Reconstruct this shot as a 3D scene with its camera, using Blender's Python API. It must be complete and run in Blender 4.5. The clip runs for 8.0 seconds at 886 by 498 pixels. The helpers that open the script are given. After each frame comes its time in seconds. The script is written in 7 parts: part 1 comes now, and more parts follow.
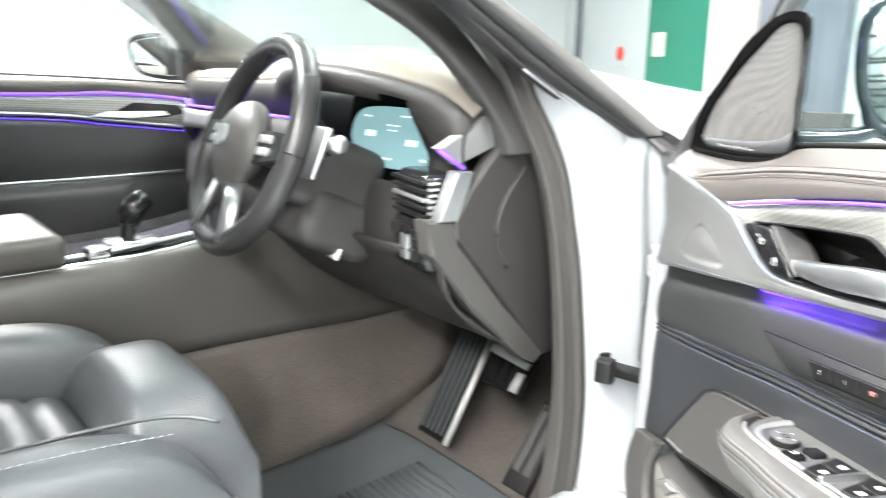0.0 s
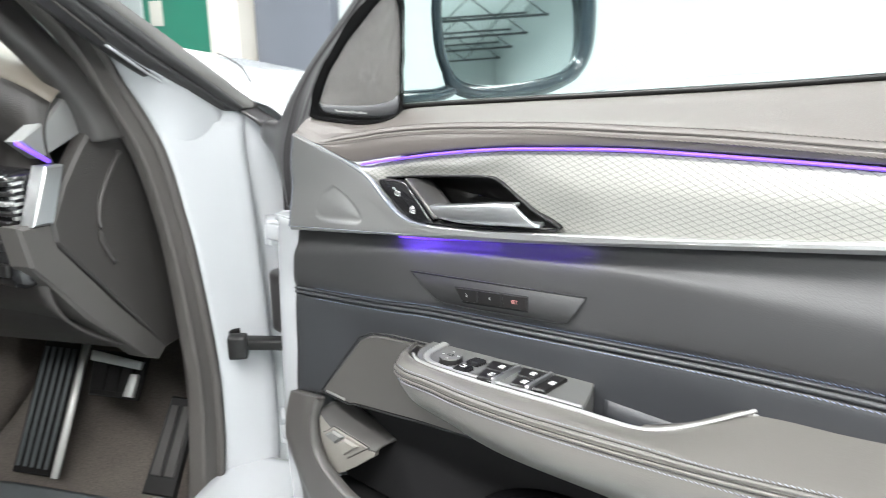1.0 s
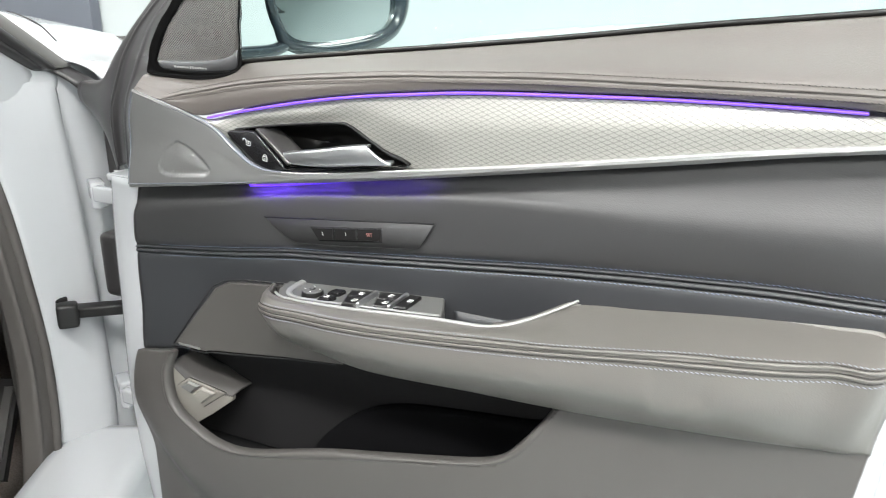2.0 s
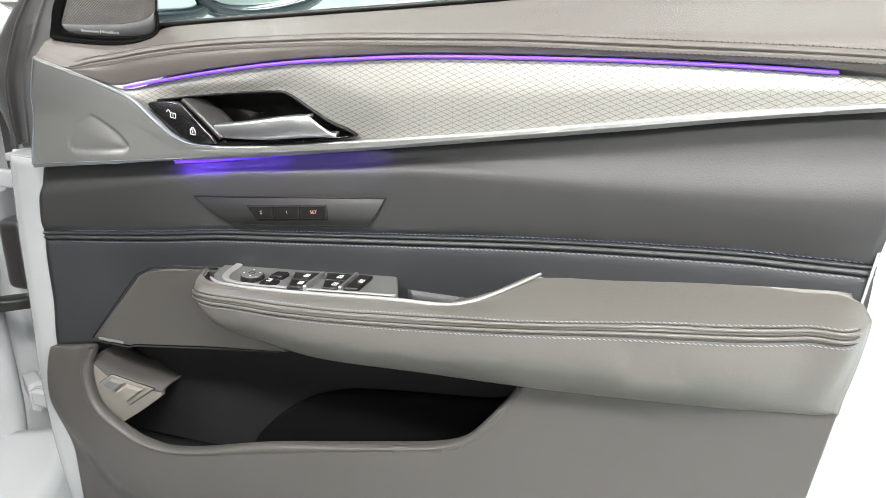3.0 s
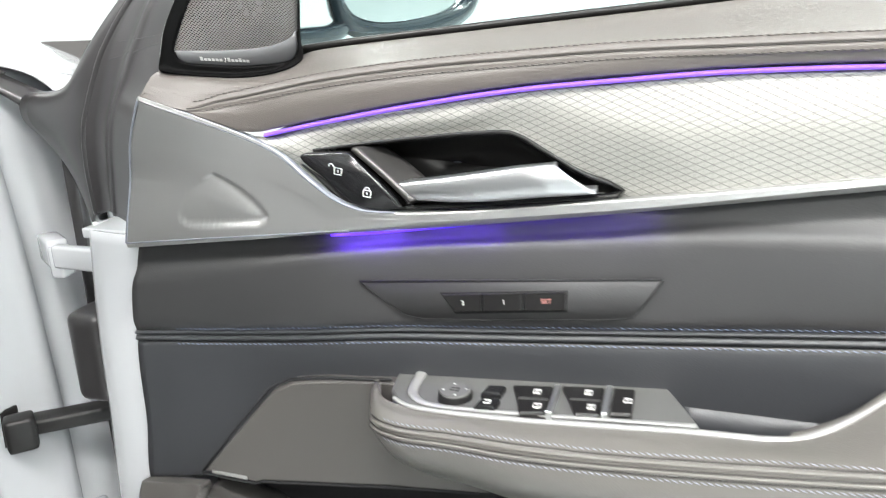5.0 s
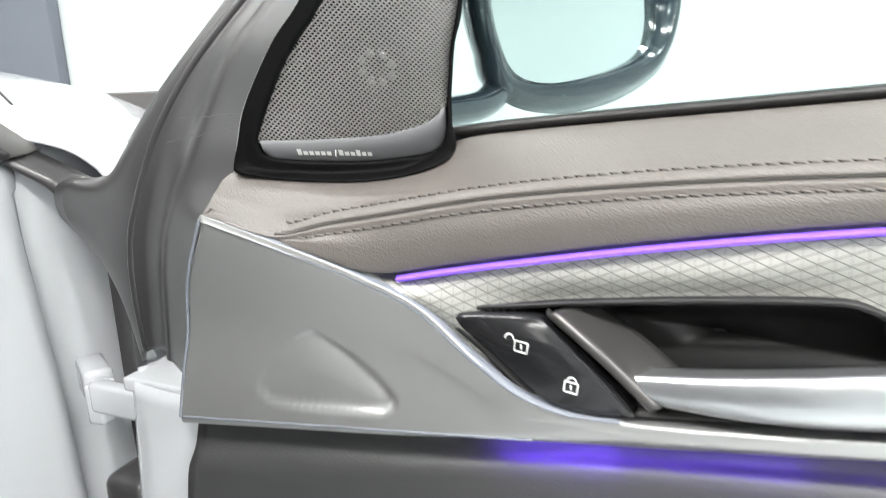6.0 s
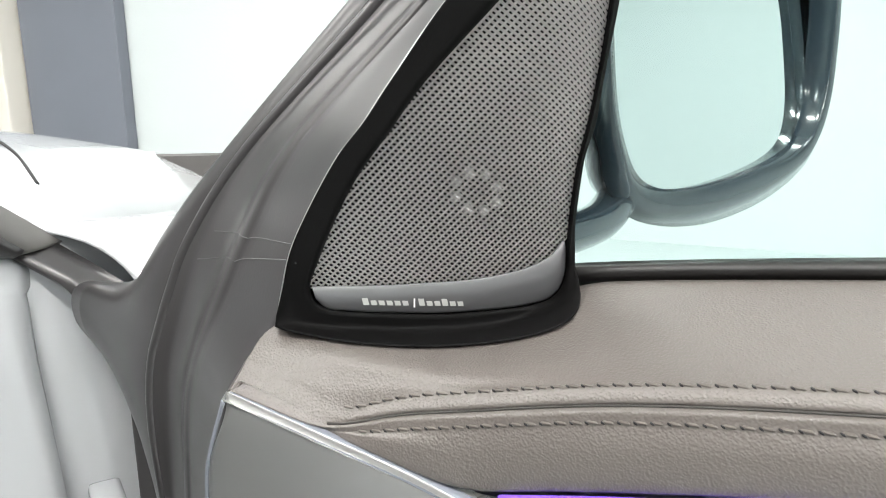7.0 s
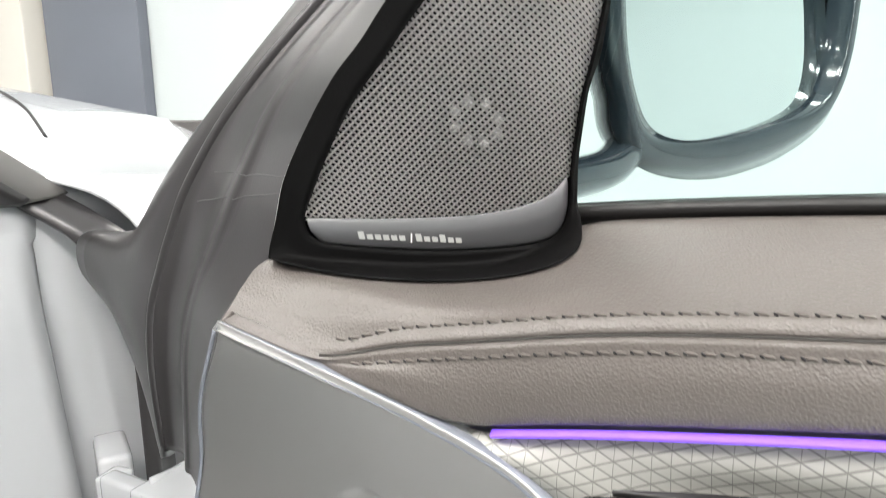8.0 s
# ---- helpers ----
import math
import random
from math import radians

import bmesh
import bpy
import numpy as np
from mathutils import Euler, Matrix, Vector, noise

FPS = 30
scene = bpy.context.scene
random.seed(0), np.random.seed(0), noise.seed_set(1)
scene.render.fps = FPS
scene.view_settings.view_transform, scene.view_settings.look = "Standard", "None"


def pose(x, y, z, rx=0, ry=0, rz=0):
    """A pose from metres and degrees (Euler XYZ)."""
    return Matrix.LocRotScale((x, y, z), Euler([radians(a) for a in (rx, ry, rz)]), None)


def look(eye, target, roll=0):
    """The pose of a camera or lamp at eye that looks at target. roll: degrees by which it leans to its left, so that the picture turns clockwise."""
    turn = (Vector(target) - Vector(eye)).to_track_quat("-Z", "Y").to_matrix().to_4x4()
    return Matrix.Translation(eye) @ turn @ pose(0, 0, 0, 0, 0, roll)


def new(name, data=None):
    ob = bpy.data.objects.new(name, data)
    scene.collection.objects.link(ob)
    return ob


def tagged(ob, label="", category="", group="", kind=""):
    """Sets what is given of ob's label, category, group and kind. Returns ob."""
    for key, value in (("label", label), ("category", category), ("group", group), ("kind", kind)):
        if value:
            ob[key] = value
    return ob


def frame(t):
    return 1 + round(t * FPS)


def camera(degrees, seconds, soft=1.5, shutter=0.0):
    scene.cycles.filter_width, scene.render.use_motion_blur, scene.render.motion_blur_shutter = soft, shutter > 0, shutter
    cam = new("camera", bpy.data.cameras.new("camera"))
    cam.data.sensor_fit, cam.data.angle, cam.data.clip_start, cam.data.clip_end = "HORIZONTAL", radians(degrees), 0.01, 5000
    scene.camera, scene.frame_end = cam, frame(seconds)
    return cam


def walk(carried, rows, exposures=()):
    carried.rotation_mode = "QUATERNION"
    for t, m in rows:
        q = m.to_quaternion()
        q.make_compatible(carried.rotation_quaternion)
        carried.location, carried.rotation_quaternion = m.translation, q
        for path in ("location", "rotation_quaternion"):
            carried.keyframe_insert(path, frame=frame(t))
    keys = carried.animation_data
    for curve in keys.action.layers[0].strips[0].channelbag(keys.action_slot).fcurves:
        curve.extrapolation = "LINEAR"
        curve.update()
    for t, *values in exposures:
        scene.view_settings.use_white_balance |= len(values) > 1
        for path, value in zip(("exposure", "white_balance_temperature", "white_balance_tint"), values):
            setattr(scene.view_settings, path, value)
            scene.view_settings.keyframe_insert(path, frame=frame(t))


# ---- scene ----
import functools

from mathutils.bvhtree import BVHTree

cam = camera(60.7, 8.0, soft=0.85, shutter=0.3)
PATH = [
    (0, (0.777, -0.421, 1.003), (-1.124, -0.027, 0.522), 0.6),
    (0.5, (0.758, -0.468, 1.012), (-0.897, 0.53, 0.498), -0.1),
    (1, (0.73, -0.525, 1.007), (-0.575, 0.886, 0.452), -0.6),
    (1.5, (0.715, -0.575, 1.006), (-0.322, 1.027, 0.408), -0.4),
    (2, (0.728, -0.634, 1.001), (-0.104, 1.07, 0.365), 0.3),
    (2.2, (0.732, -0.645, 0.994), (-0.053, 1.079, 0.353), 0.5),
    (3.3, (0.636, -0.599, 0.981), (0.093, 1.192, 0.277), 0.8),
    (3.5, (0.614, -0.589, 0.971), (0.09, 1.213, 0.279), 0.8),
    (4, (0.551, -0.569, 0.961), (0.057, 1.238, 0.263), 0.5),
    (4.2, (0.53, -0.559, 0.953), (0.02, 1.256, 0.286), 0.4),
    (5.3, (0.373, -0.41, 0.961), (-0.283, 1.381, 0.36), -2.1),
    (5.5, (0.34, -0.365, 0.966), (-0.356, 1.414, 0.373), -2.3),
    (6, (0.284, -0.283, 0.971), (-0.504, 1.478, 0.444), -2.1),
    (6.5, (0.245, -0.231, 0.983), (-0.627, 1.511, 0.531), -1.5),
    (7, (0.222, -0.197, 0.993), (-0.694, 1.533, 0.583), -1.2),
    (7.5, (0.219, -0.183, 0.991), (-0.725, 1.532, 0.584), -0.9),
    (8, (0.226, -0.192, 0.976), (-0.725, 1.509, 0.524), -0.5),
]
EXPOSURES = [(0, 1.42, 6400, 10), (0.5, 1.08, 6300, 10), (1, 0.75, 6300, 10), (2, 0.44, 6450, 10), (3.5, 0.54, 6600, 11), (5.5, 0.76, 6400, 10), (6.5, 0.55, 6500, 10), (7.5, 0.43, 6600, 11), (8, 0.47, 6650, 12)]
walk(cam, [(t, look(eye, target, roll)) for t, eye, target, roll in PATH], exposures=EXPOSURES)

# ---------------------------------------------------------------- light
world = bpy.data.worlds.new("hall_world")
scene.world = world
world.use_nodes = True
world.node_tree.nodes["Background"].inputs[0].default_value = (0.9, 0.95, 1.0, 1)
world.node_tree.nodes["Background"].inputs[1].default_value = 0.3

LAMPS = [(-6.0, -2.5), (-2.2, -2.5), (1.6, -2.5), (5.0, -2.5), (-6.0, 1.6), (-2.2, 1.6), (1.6, 1.6), (5.0, 1.6), (-2.2, -6.3), (1.6, -6.3), (10.0, -0.4), (16.0, -0.4), (22.0, -0.4), (28.0, -0.4)]
LAMP_Z = 4.1
for lx, ly in LAMPS:
    data = bpy.data.lights.new("tube_light", "AREA")
    data.shape, data.size, data.size_y, data.energy, data.color = "RECTANGLE", 2.4, 0.35, (65 if ly > 1 else 225 if lx < 8 else 320), (1.0, 0.985, 0.95)
    lamp = new("tube_light", data)
    lamp.matrix_world = pose(lx, ly, LAMP_Z - 0.03)

# the violet guide light under the door's trim strip shines on the leather below it
for lx, lz, size, power in ((0.203, 0.8037, 0.055, 0.022), (0.262, 0.8118, 0.08, 0.015), (0.345, 0.8230, 0.12, 0.009)):
    data = bpy.data.lights.new("trim_light", "AREA")
    data.shape, data.size, data.size_y, data.energy, data.color = "RECTANGLE", size, 0.003, power, (0.16, 0.06, 1.0)
    lamp = new("trim_light", data)
    lamp.matrix_world = pose(lx, -0.001, lz, 50, 0, 0) @ Matrix.Rotation(radians(-7), 4, "Y")


# ---------------------------------------------------------------- materials
def mat(name, colour, rough=0.5, metal=0.0, vary=0.15, scale=6.0, bump=0.0, bump_scale=300.0, grain="noise", coat=0.0, rough_vary=0.1, spec=0.5, fleck=0.0):
    """A surface with two scales of colour change, changing gloss and a fine relief."""
    m = bpy.data.materials.new(name)
    m.use_nodes = True
    nt = m.node_tree
    N, L = nt.nodes, nt.links
    b = N["Principled BSDF"]
    co = N.new("ShaderNodeTexCoord")
    big = N.new("ShaderNodeTexNoise")
    big.inputs["Scale"].default_value, big.inputs["Detail"].default_value = scale, 5
    L.new(co.outputs["Object"], big.inputs["Vector"])
    ramp = N.new("ShaderNodeMixRGB")
    c = Vector(colour)
    ramp.inputs[1].default_value = (*(c * (1 - vary)), 1)
    ramp.inputs[2].default_value = (*[min(1, v * (1 + vary)) for v in c], 1)
    L.new(big.outputs["Fac"], ramp.inputs[0])
    out = ramp.outputs[0]
    if fleck:
        fine = N.new("ShaderNodeTexNoise")
        fine.inputs["Scale"].default_value, fine.inputs["Detail"].default_value = bump_scale * 0.7, 2
        L.new(co.outputs["Object"], fine.inputs["Vector"])
        mul = N.new("ShaderNodeMixRGB")
        mul.blend_type = "OVERLAY"
        mul.inputs[0].default_value = fleck
        L.new(out, mul.inputs[1])
        L.new(fine.outputs["Fac"], mul.inputs[2])
        out = mul.outputs[0]
    L.new(out, b.inputs["Base Color"])
    rr = N.new("ShaderNodeMapRange")
    rr.inputs[3].default_value, rr.inputs[4].default_value = max(0.02, rough - rough_vary), min(1, rough + rough_vary)
    L.new(big.outputs["Fac"], rr.inputs[0])
    L.new(rr.outputs[0], b.inputs["Roughness"])
    b.inputs["Metallic"].default_value = metal
    b.inputs["Coat Weight"].default_value = coat
    b.inputs["Specular IOR Level"].default_value = spec
    if bump:
        if grain == "leather":
            tex = N.new("ShaderNodeTexVoronoi")
            tex.feature = "SMOOTH_F1"
            tex.inputs["Scale"].default_value = bump_scale
            warp = N.new("ShaderNodeTexNoise")
            warp.inputs["Scale"].default_value = bump_scale * 0.35
            L.new(co.outputs["Object"], warp.inputs["Vector"])
            add = N.new("ShaderNodeVectorMath")
            add.operation = "MULTIPLY_ADD"
            add.inputs[1].default_value = (0.9 / bump_scale,) * 3
            L.new(warp.outputs["Color"], add.inputs[0])
            L.new(co.outputs["Object"], add.inputs[2])
            L.new(add.outputs[0], tex.inputs["Vector"])
            height = tex.outputs["Distance"]
        else:
            tex = N.new("ShaderNodeTexNoise")
            tex.inputs["Scale"].default_value, tex.inputs["Detail"].default_value = bump_scale, 3
            L.new(co.outputs["Object"], tex.inputs["Vector"])
            height = tex.outputs["Fac"]
        bp = N.new("ShaderNodeBump")
        bp.inputs["Strength"].default_value = min(1.0, bump)
        bp.inputs["Distance"].default_value = 0.6 / bump_scale
        L.new(height, bp.inputs["Height"])
        L.new(bp.outputs[0], b.inputs["Normal"])
    return m


def glow(name, colour, strength):
    m = bpy.data.materials.new(name)
    m.use_nodes = True
    b = m.node_tree.nodes["Principled BSDF"]
    b.inputs["Base Color"].default_value = (*[v * 0.6 for v in colour], 1)
    b.inputs["Emission Color"].default_value = (*colour, 1)
    b.inputs["Emission Strength"].default_value = strength
    return m


def clear_glass(name, tint=(0.90, 0.965, 0.955), gloss=0.06):
    m = bpy.data.materials.new(name)
    m.use_nodes = True
    nt = m.node_tree
    nt.nodes.clear()
    out, mix = nt.nodes.new("ShaderNodeOutputMaterial"), nt.nodes.new("ShaderNodeMixShader")
    tr, gl, lw = nt.nodes.new("ShaderNodeBsdfTransparent"), nt.nodes.new("ShaderNodeBsdfGlossy"), nt.nodes.new("ShaderNodeLayerWeight")
    tr.inputs[0].default_value, gl.inputs[1].default_value = (*tint, 1), 0.01
    power, ma = nt.nodes.new("ShaderNodeMath"), nt.nodes.new("ShaderNodeMath")
    power.operation, ma.operation = "POWER", "MULTIPLY_ADD"
    power.inputs[1].default_value, ma.inputs[1].default_value, ma.inputs[2].default_value = 4.0, 0.3, gloss * 0.4
    nt.links.new(lw.outputs["Facing"], power.inputs[0])
    nt.links.new(power.outputs[0], ma.inputs[0])
    nt.links.new(ma.outputs[0], mix.inputs[0])
    nt.links.new(tr.outputs[0], mix.inputs[1])
    nt.links.new(gl.outputs[0], mix.inputs[2])
    nt.links.new(mix.outputs[0], out.inputs[0])
    return m


def decor_material():
    """Silver trim film embossed with three families of fine grooves that make small triangles."""
    m = mat("embossed_silver_film", (0.33, 0.325, 0.302), 0.54, 0.45, 0.05, 5)
    nt = m.node_tree
    N, L = nt.nodes, nt.links
    b = N["Principled BSDF"]
    co, sep = N.new("ShaderNodeTexCoord"), N.new("ShaderNodeSeparateXYZ")
    L.new(co.outputs["Object"], sep.inputs[0])

    def op(kind, a, c=None, d=None):
        n = N.new("ShaderNodeMath")
        n.operation = kind
        for k, v in enumerate((a, c, d)):
            if v is None:
                continue
            if isinstance(v, (int, float)):
                n.inputs[k].default_value = v
            else:
                L.new(v, n.inputs[k])
        return n.outputs[0]

    lines = None
    for kx, kz, width in ((1 / 0.0100, 1 / 0.0044, 0.095), (1 / 0.0100, -1 / 0.0044, 0.095), (1 / 0.0050, 0.0, 0.035)):
        u = op("MULTIPLY_ADD", sep.outputs[0], kx, op("MULTIPLY", sep.outputs[2], kz))
        tri = op("SUBTRACT", 0.5, op("ABSOLUTE", op("SUBTRACT", op("FRACT", u), 0.5)))
        line = op("MINIMUM", op("DIVIDE", tri, width), 1.0)
        lines = line if lines is None else op("MINIMUM", lines, line)
    mix = N.new("ShaderNodeMixRGB")
    mix.inputs[1].default_value = (0.12, 0.118, 0.112, 1)
    L.new(lines, mix.inputs[0])
    old = b.inputs["Base Color"].links[0].from_socket
    L.new(old, mix.inputs[2])
    L.new(mix.outputs[0], b.inputs["Base Color"])
    bp = N.new("ShaderNodeBump")
    bp.inputs["Strength"].default_value, bp.inputs["Distance"].default_value = 0.22, 0.0003
    L.new(lines, bp.inputs["Height"])
    L.new(bp.outputs[0], b.inputs["Normal"])
    return m


LEATHER_TOP = mat("warm_grey_leather", (0.092, 0.081, 0.075), 0.44, 0, 0.10, 7, 0.50, 1350, "leather", rough_vary=0.05, spec=0.55)
LEATHER_MID = mat("black_leather", (0.041, 0.0405, 0.0415), 0.48, 0, 0.15, 6, 0.16, 1000, "leather", rough_vary=0.06)
LEATHER_BLUE = mat("blue_black_leather", (0.034, 0.0355, 0.039), 0.42, 0, 0.15, 6, 0.16, 1000, "leather", rough_vary=0.06)
LEATHER_ARM = mat("grey_leather", (0.124, 0.117, 0.107), 0.34, 0, 0.08, 5, 0.28, 900, "leather", rough_vary=0.06)
LEATHER_SEAT = mat("seat_leather", (0.072, 0.077, 0.082), 0.33, 0, 0.15, 6, 0.4, 700, "leather", rough_vary=0.05)
PLASTIC_GREY = mat("grained_grey_plastic", (0.069, 0.0645, 0.061), 0.45, 0, 0.08, 5, 0.22, 1400, "leather", rough_vary=0.05)
PLASTIC_DARK = mat("dark_grained_plastic", (0.048, 0.045, 0.043), 0.55, 0, 0.12, 5, 0.35, 1400, "leather")
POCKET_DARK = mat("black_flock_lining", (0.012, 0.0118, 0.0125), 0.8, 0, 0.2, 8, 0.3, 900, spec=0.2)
# much darker than the pocket lining, used for the bottle holder
POCKET_BLACK = mat("bottle_holder_black", (0.0025, 0.0025, 0.003), 0.9, 0, 0.2, 8, 0.3, 900, spec=0.08)
BLACK_GLOSS = mat("gloss_black_plastic", (0.012, 0.012, 0.013), 0.16, 0, 0.2, 8, rough_vary=0.05)
MATT_BLACK = mat("matt_black_plastic", (0.0045, 0.0044, 0.0045), 0.55, 0, 0.2, 8, 0.1, 1200, spec=0.05)
BAND_GREY = mat("grey_finisher_band", (0.13, 0.125, 0.12), 0.4, 0, 0.1, 6, rough_vary=0.05)
CONSOLE = mat("grey_brown_console_leather", (0.085, 0.078, 0.070), 0.4, 0, 0.12, 6, 0.3, 900, "leather", rough_vary=0.06)
BLACK_SATIN = mat("satin_black_plastic", (0.011, 0.0105, 0.0105), 0.40, 0, 0.2, 8, 0.1, 1200, spec=0.35)
SILVER = mat("satin_aluminium", (0.56, 0.57, 0.58), 0.30, 0.9, 0.05, 4, 0.05, 900, rough_vary=0.04)
SILVER_DARK = mat("satin_grey_trim", (0.47, 0.47, 0.465), 0.36, 0.76, 0.05, 4, 0.05, 1200, rough_vary=0.04)
HANDLE_SATIN = mat("dark_satin_metal", (0.075, 0.072, 0.07), 0.34, 0.6, 0.1, 20)
CHROME = mat("brushed_chrome", (0.72, 0.72, 0.71), 0.22, 1.0, 0.05, 8, rough_vary=0.05)
BRIGHT = mat("bright_satin_steel", (0.75, 0.75, 0.73), 0.45, 0.4, 0.05, 8)
MESH_METAL = mat("speaker_mesh_metal", (0.74, 0.725, 0.715), 0.40, 0.7, 0.1, 20)
FILM = mat("dull_clear_film", (0.11, 0.11, 0.113), 0.6, 0, 0.1, 40, rough_vary=0.05, spec=0.3)
RUBBER = mat("black_rubber", (0.032, 0.0305, 0.0315), 0.34, 0, 0.15, 9, 0.05, 900, rough_vary=0.05)
SEAL_CLOTH = mat("door_seal_rubber", (0.07, 0.064, 0.06), 0.7, 0, 0.15, 9, 0.4, 600)
WHITE_PAINT = mat("white_car_paint", (0.45, 0.46, 0.475), 0.2, 0, 0.03, 3, coat=0.6, rough_vary=0.06)
CARPET = mat("charcoal_carpet", (0.125, 0.108, 0.094), 0.95, 0, 0.25, 12, 0.8, 420, fleck=0.5)
MAT_CLOTH = mat("floor_mat_rubber", (0.095, 0.105, 0.11), 0.6, 0, 0.2, 9, 0.4, 300)
DASH = mat("soft_dash_skin", (0.037, 0.034, 0.032), 0.5, 0, 0.12, 5, 0.35, 800, "leather")
# lit copy of the dash skin: tan light on its top is in the colour
DASH_TOP = mat("tan_lit_dash_top", (0.17, 0.147, 0.12), 0.42, 0, 0.15, 4, 0.3, 800, "leather")
RIM_LEATHER = mat("rim_leather", (0.035, 0.034, 0.034), 0.24, 0, 0.15, 8, 0.2, 700, "leather")
THREAD_GREY = mat("grey_thread", (0.10, 0.088, 0.08), 0.7, 0, 0.2, 60)
MODULE_GREY = mat("satin_grey_switch_panel", (0.135, 0.135, 0.13), 0.45, 0.2, 0.06, 12, 0.2, 1400)
# grey plastic made paler and warmer for the light that falls on it
SWITCH_PLATE = mat("beige_lit_plate", (0.19, 0.178, 0.16), 0.5, 0, 0.06, 12, 0.15, 1400)
MODULE_RIM = mat("pale_satin_rim", (0.36, 0.36, 0.35), 0.4, 0.4, 0.05, 12)
# pale colour for the plate's bevel and its painted edge highlights
EDGE = mat("pale_bevel_highlight", (0.17, 0.182, 0.21), 0.5, 0.0, 0.04, 6, rough_vary=0.03, spec=0.35)
PRINT_GREY = mat("grey_print", (0.42, 0.42, 0.41), 0.5, 0, 0.05, 30)
THREAD_PALE = mat("pale_blue_thread", (0.26, 0.27, 0.31), 0.7, 0, 0.2, 60)
THREAD_BLUE = mat("blue_thread", (0.13, 0.16, 0.24), 0.7, 0, 0.2, 60)
PRINT = mat("white_print", (0.75, 0.75, 0.73), 0.5, 0, 0.05, 30)
PRINT_RED = mat("red_print", (0.62, 0.27, 0.24), 0.5, 0, 0.05, 30)
# darker leather colour that draws the shade inside seams and folds
SEAM_SHADE = mat("shaded_leather_fold", (0.030, 0.027, 0.025), 0.6, 0, 0.2, 30)
GROOVE = mat("dark_groove", (0.008, 0.008, 0.009), 0.8, 0, 0.2, 30)
DECOR = decor_material()
LED = glow("violet_light_guide", (0.21, 0.09, 0.9), 0.8)
LED_LOW = glow("violet_under_light", (0.10, 0.03, 1.0), 1.0)
nt_ = LED_LOW.node_tree
co_, sep_, ramp_ = nt_.nodes.new("ShaderNodeTexCoord"), nt_.nodes.new("ShaderNodeSeparateXYZ"), nt_.nodes.new("ShaderNodeMapRange")
nt_.links.new(co_.outputs["Object"], sep_.inputs[0])
nt_.links.new(sep_.outputs[0], ramp_.inputs[0])
ramp_.interpolation_type = "SMOOTHERSTEP"
ramp_.inputs[1].default_value, ramp_.inputs[2].default_value, ramp_.inputs[3].default_value, ramp_.inputs[4].default_value = 0.16, 0.46, 1.0, 0.02
nt_.links.new(ramp_.outputs[0], nt_.nodes["Principled BSDF"].inputs["Emission Strength"])
nt_.nodes["Principled BSDF"].inputs["Base Color"].default_value = (0.03, 0.03, 0.035, 1)
SCREEN = glow("instrument_screen", (0.14, 0.24, 0.25), 0.75)
SCREEN_INK = glow("screen_figures", (0.55, 0.7, 0.7), 0.7)
SCREEN_PALE = glow("centre_screen_picture", (0.34, 0.37, 0.42), 0.7)
GLASS = clear_glass("window_glass")
MIRROR = mat("mirror_glass", (0.72, 0.76, 0.755), 0.02, 1.0, 0.0, 1, rough_vary=0.0)
WALL = mat("white_wall_paint", (0.52, 0.555, 0.555), 0.6, 0, 0.03, 0.8, 0.1, 40)
CEILING = mat("white_roof_lining", (0.86, 0.88, 0.87), 0.7, 0, 0.03, 0.8, 0.1, 40)
FLOOR = mat("pale_epoxy_floor", (0.50, 0.54, 0.55), 0.35, 0, 0.08, 0.9, 0.05, 30)
STEEL = mat("painted_truss_steel", (0.06, 0.065, 0.07), 0.5, 0.3, 0.15, 3)
GREEN = mat("green_door_paint", (0.02, 0.20, 0.13), 0.45, 0, 0.1, 2)
GREY_BLUE = mat("blue_grey_panel_paint", (0.15, 0.16, 0.19), 0.5, 0, 0.1, 2)
BEIGE = mat("cream_column_paint", (0.68, 0.64, 0.58), 0.6, 0, 0.06, 2)
RED = mat("red_sign_paint", (0.7, 0.05, 0.04), 0.5, 0, 0.1, 5)
TUBE = glow("fluorescent_tube", (1.0, 0.98, 0.94), 13.0)


# ---------------------------------------------------------------- shape helpers
def spline(pts):
    """A smooth curve through points whose first number rises; returns f(x) -> the other numbers."""
    p = np.array(pts, float)
    x, v = p[:, 0], p[:, 1:]
    d = np.diff(v, axis=0) / np.diff(x)[:, None]
    m = np.vstack([d[:1], (d[1:] + d[:-1]) / 2, d[-1:]])
    for i in range(1, len(x) - 1):
        flat = d[i] * d[i - 1] <= 0
        m[i][flat] = 0

    def f(t):
        t = np.clip(np.asarray(t, float), x[0], x[-1])
        i = np.clip(np.searchsorted(x, t, side="right") - 1, 0, len(x) - 2)
        h = (x[i + 1] - x[i])[..., None]
        s = ((t - x[i]) / (x[i + 1] - x[i]))[..., None]
        return (2 * s**3 - 3 * s**2 + 1) * v[i] + (s**3 - 2 * s**2 + s) * h * m[i] + (-2 * s**3 + 3 * s**2) * v[i + 1] + (s**3 - s**2) * h * m[i + 1]

    return f


def sample(pts, n):
    """n points along a curve (x, y, z) whose x rises."""
    xs = np.linspace(pts[0][0], pts[-1][0], n)
    return np.column_stack([xs, spline(pts)(xs)])


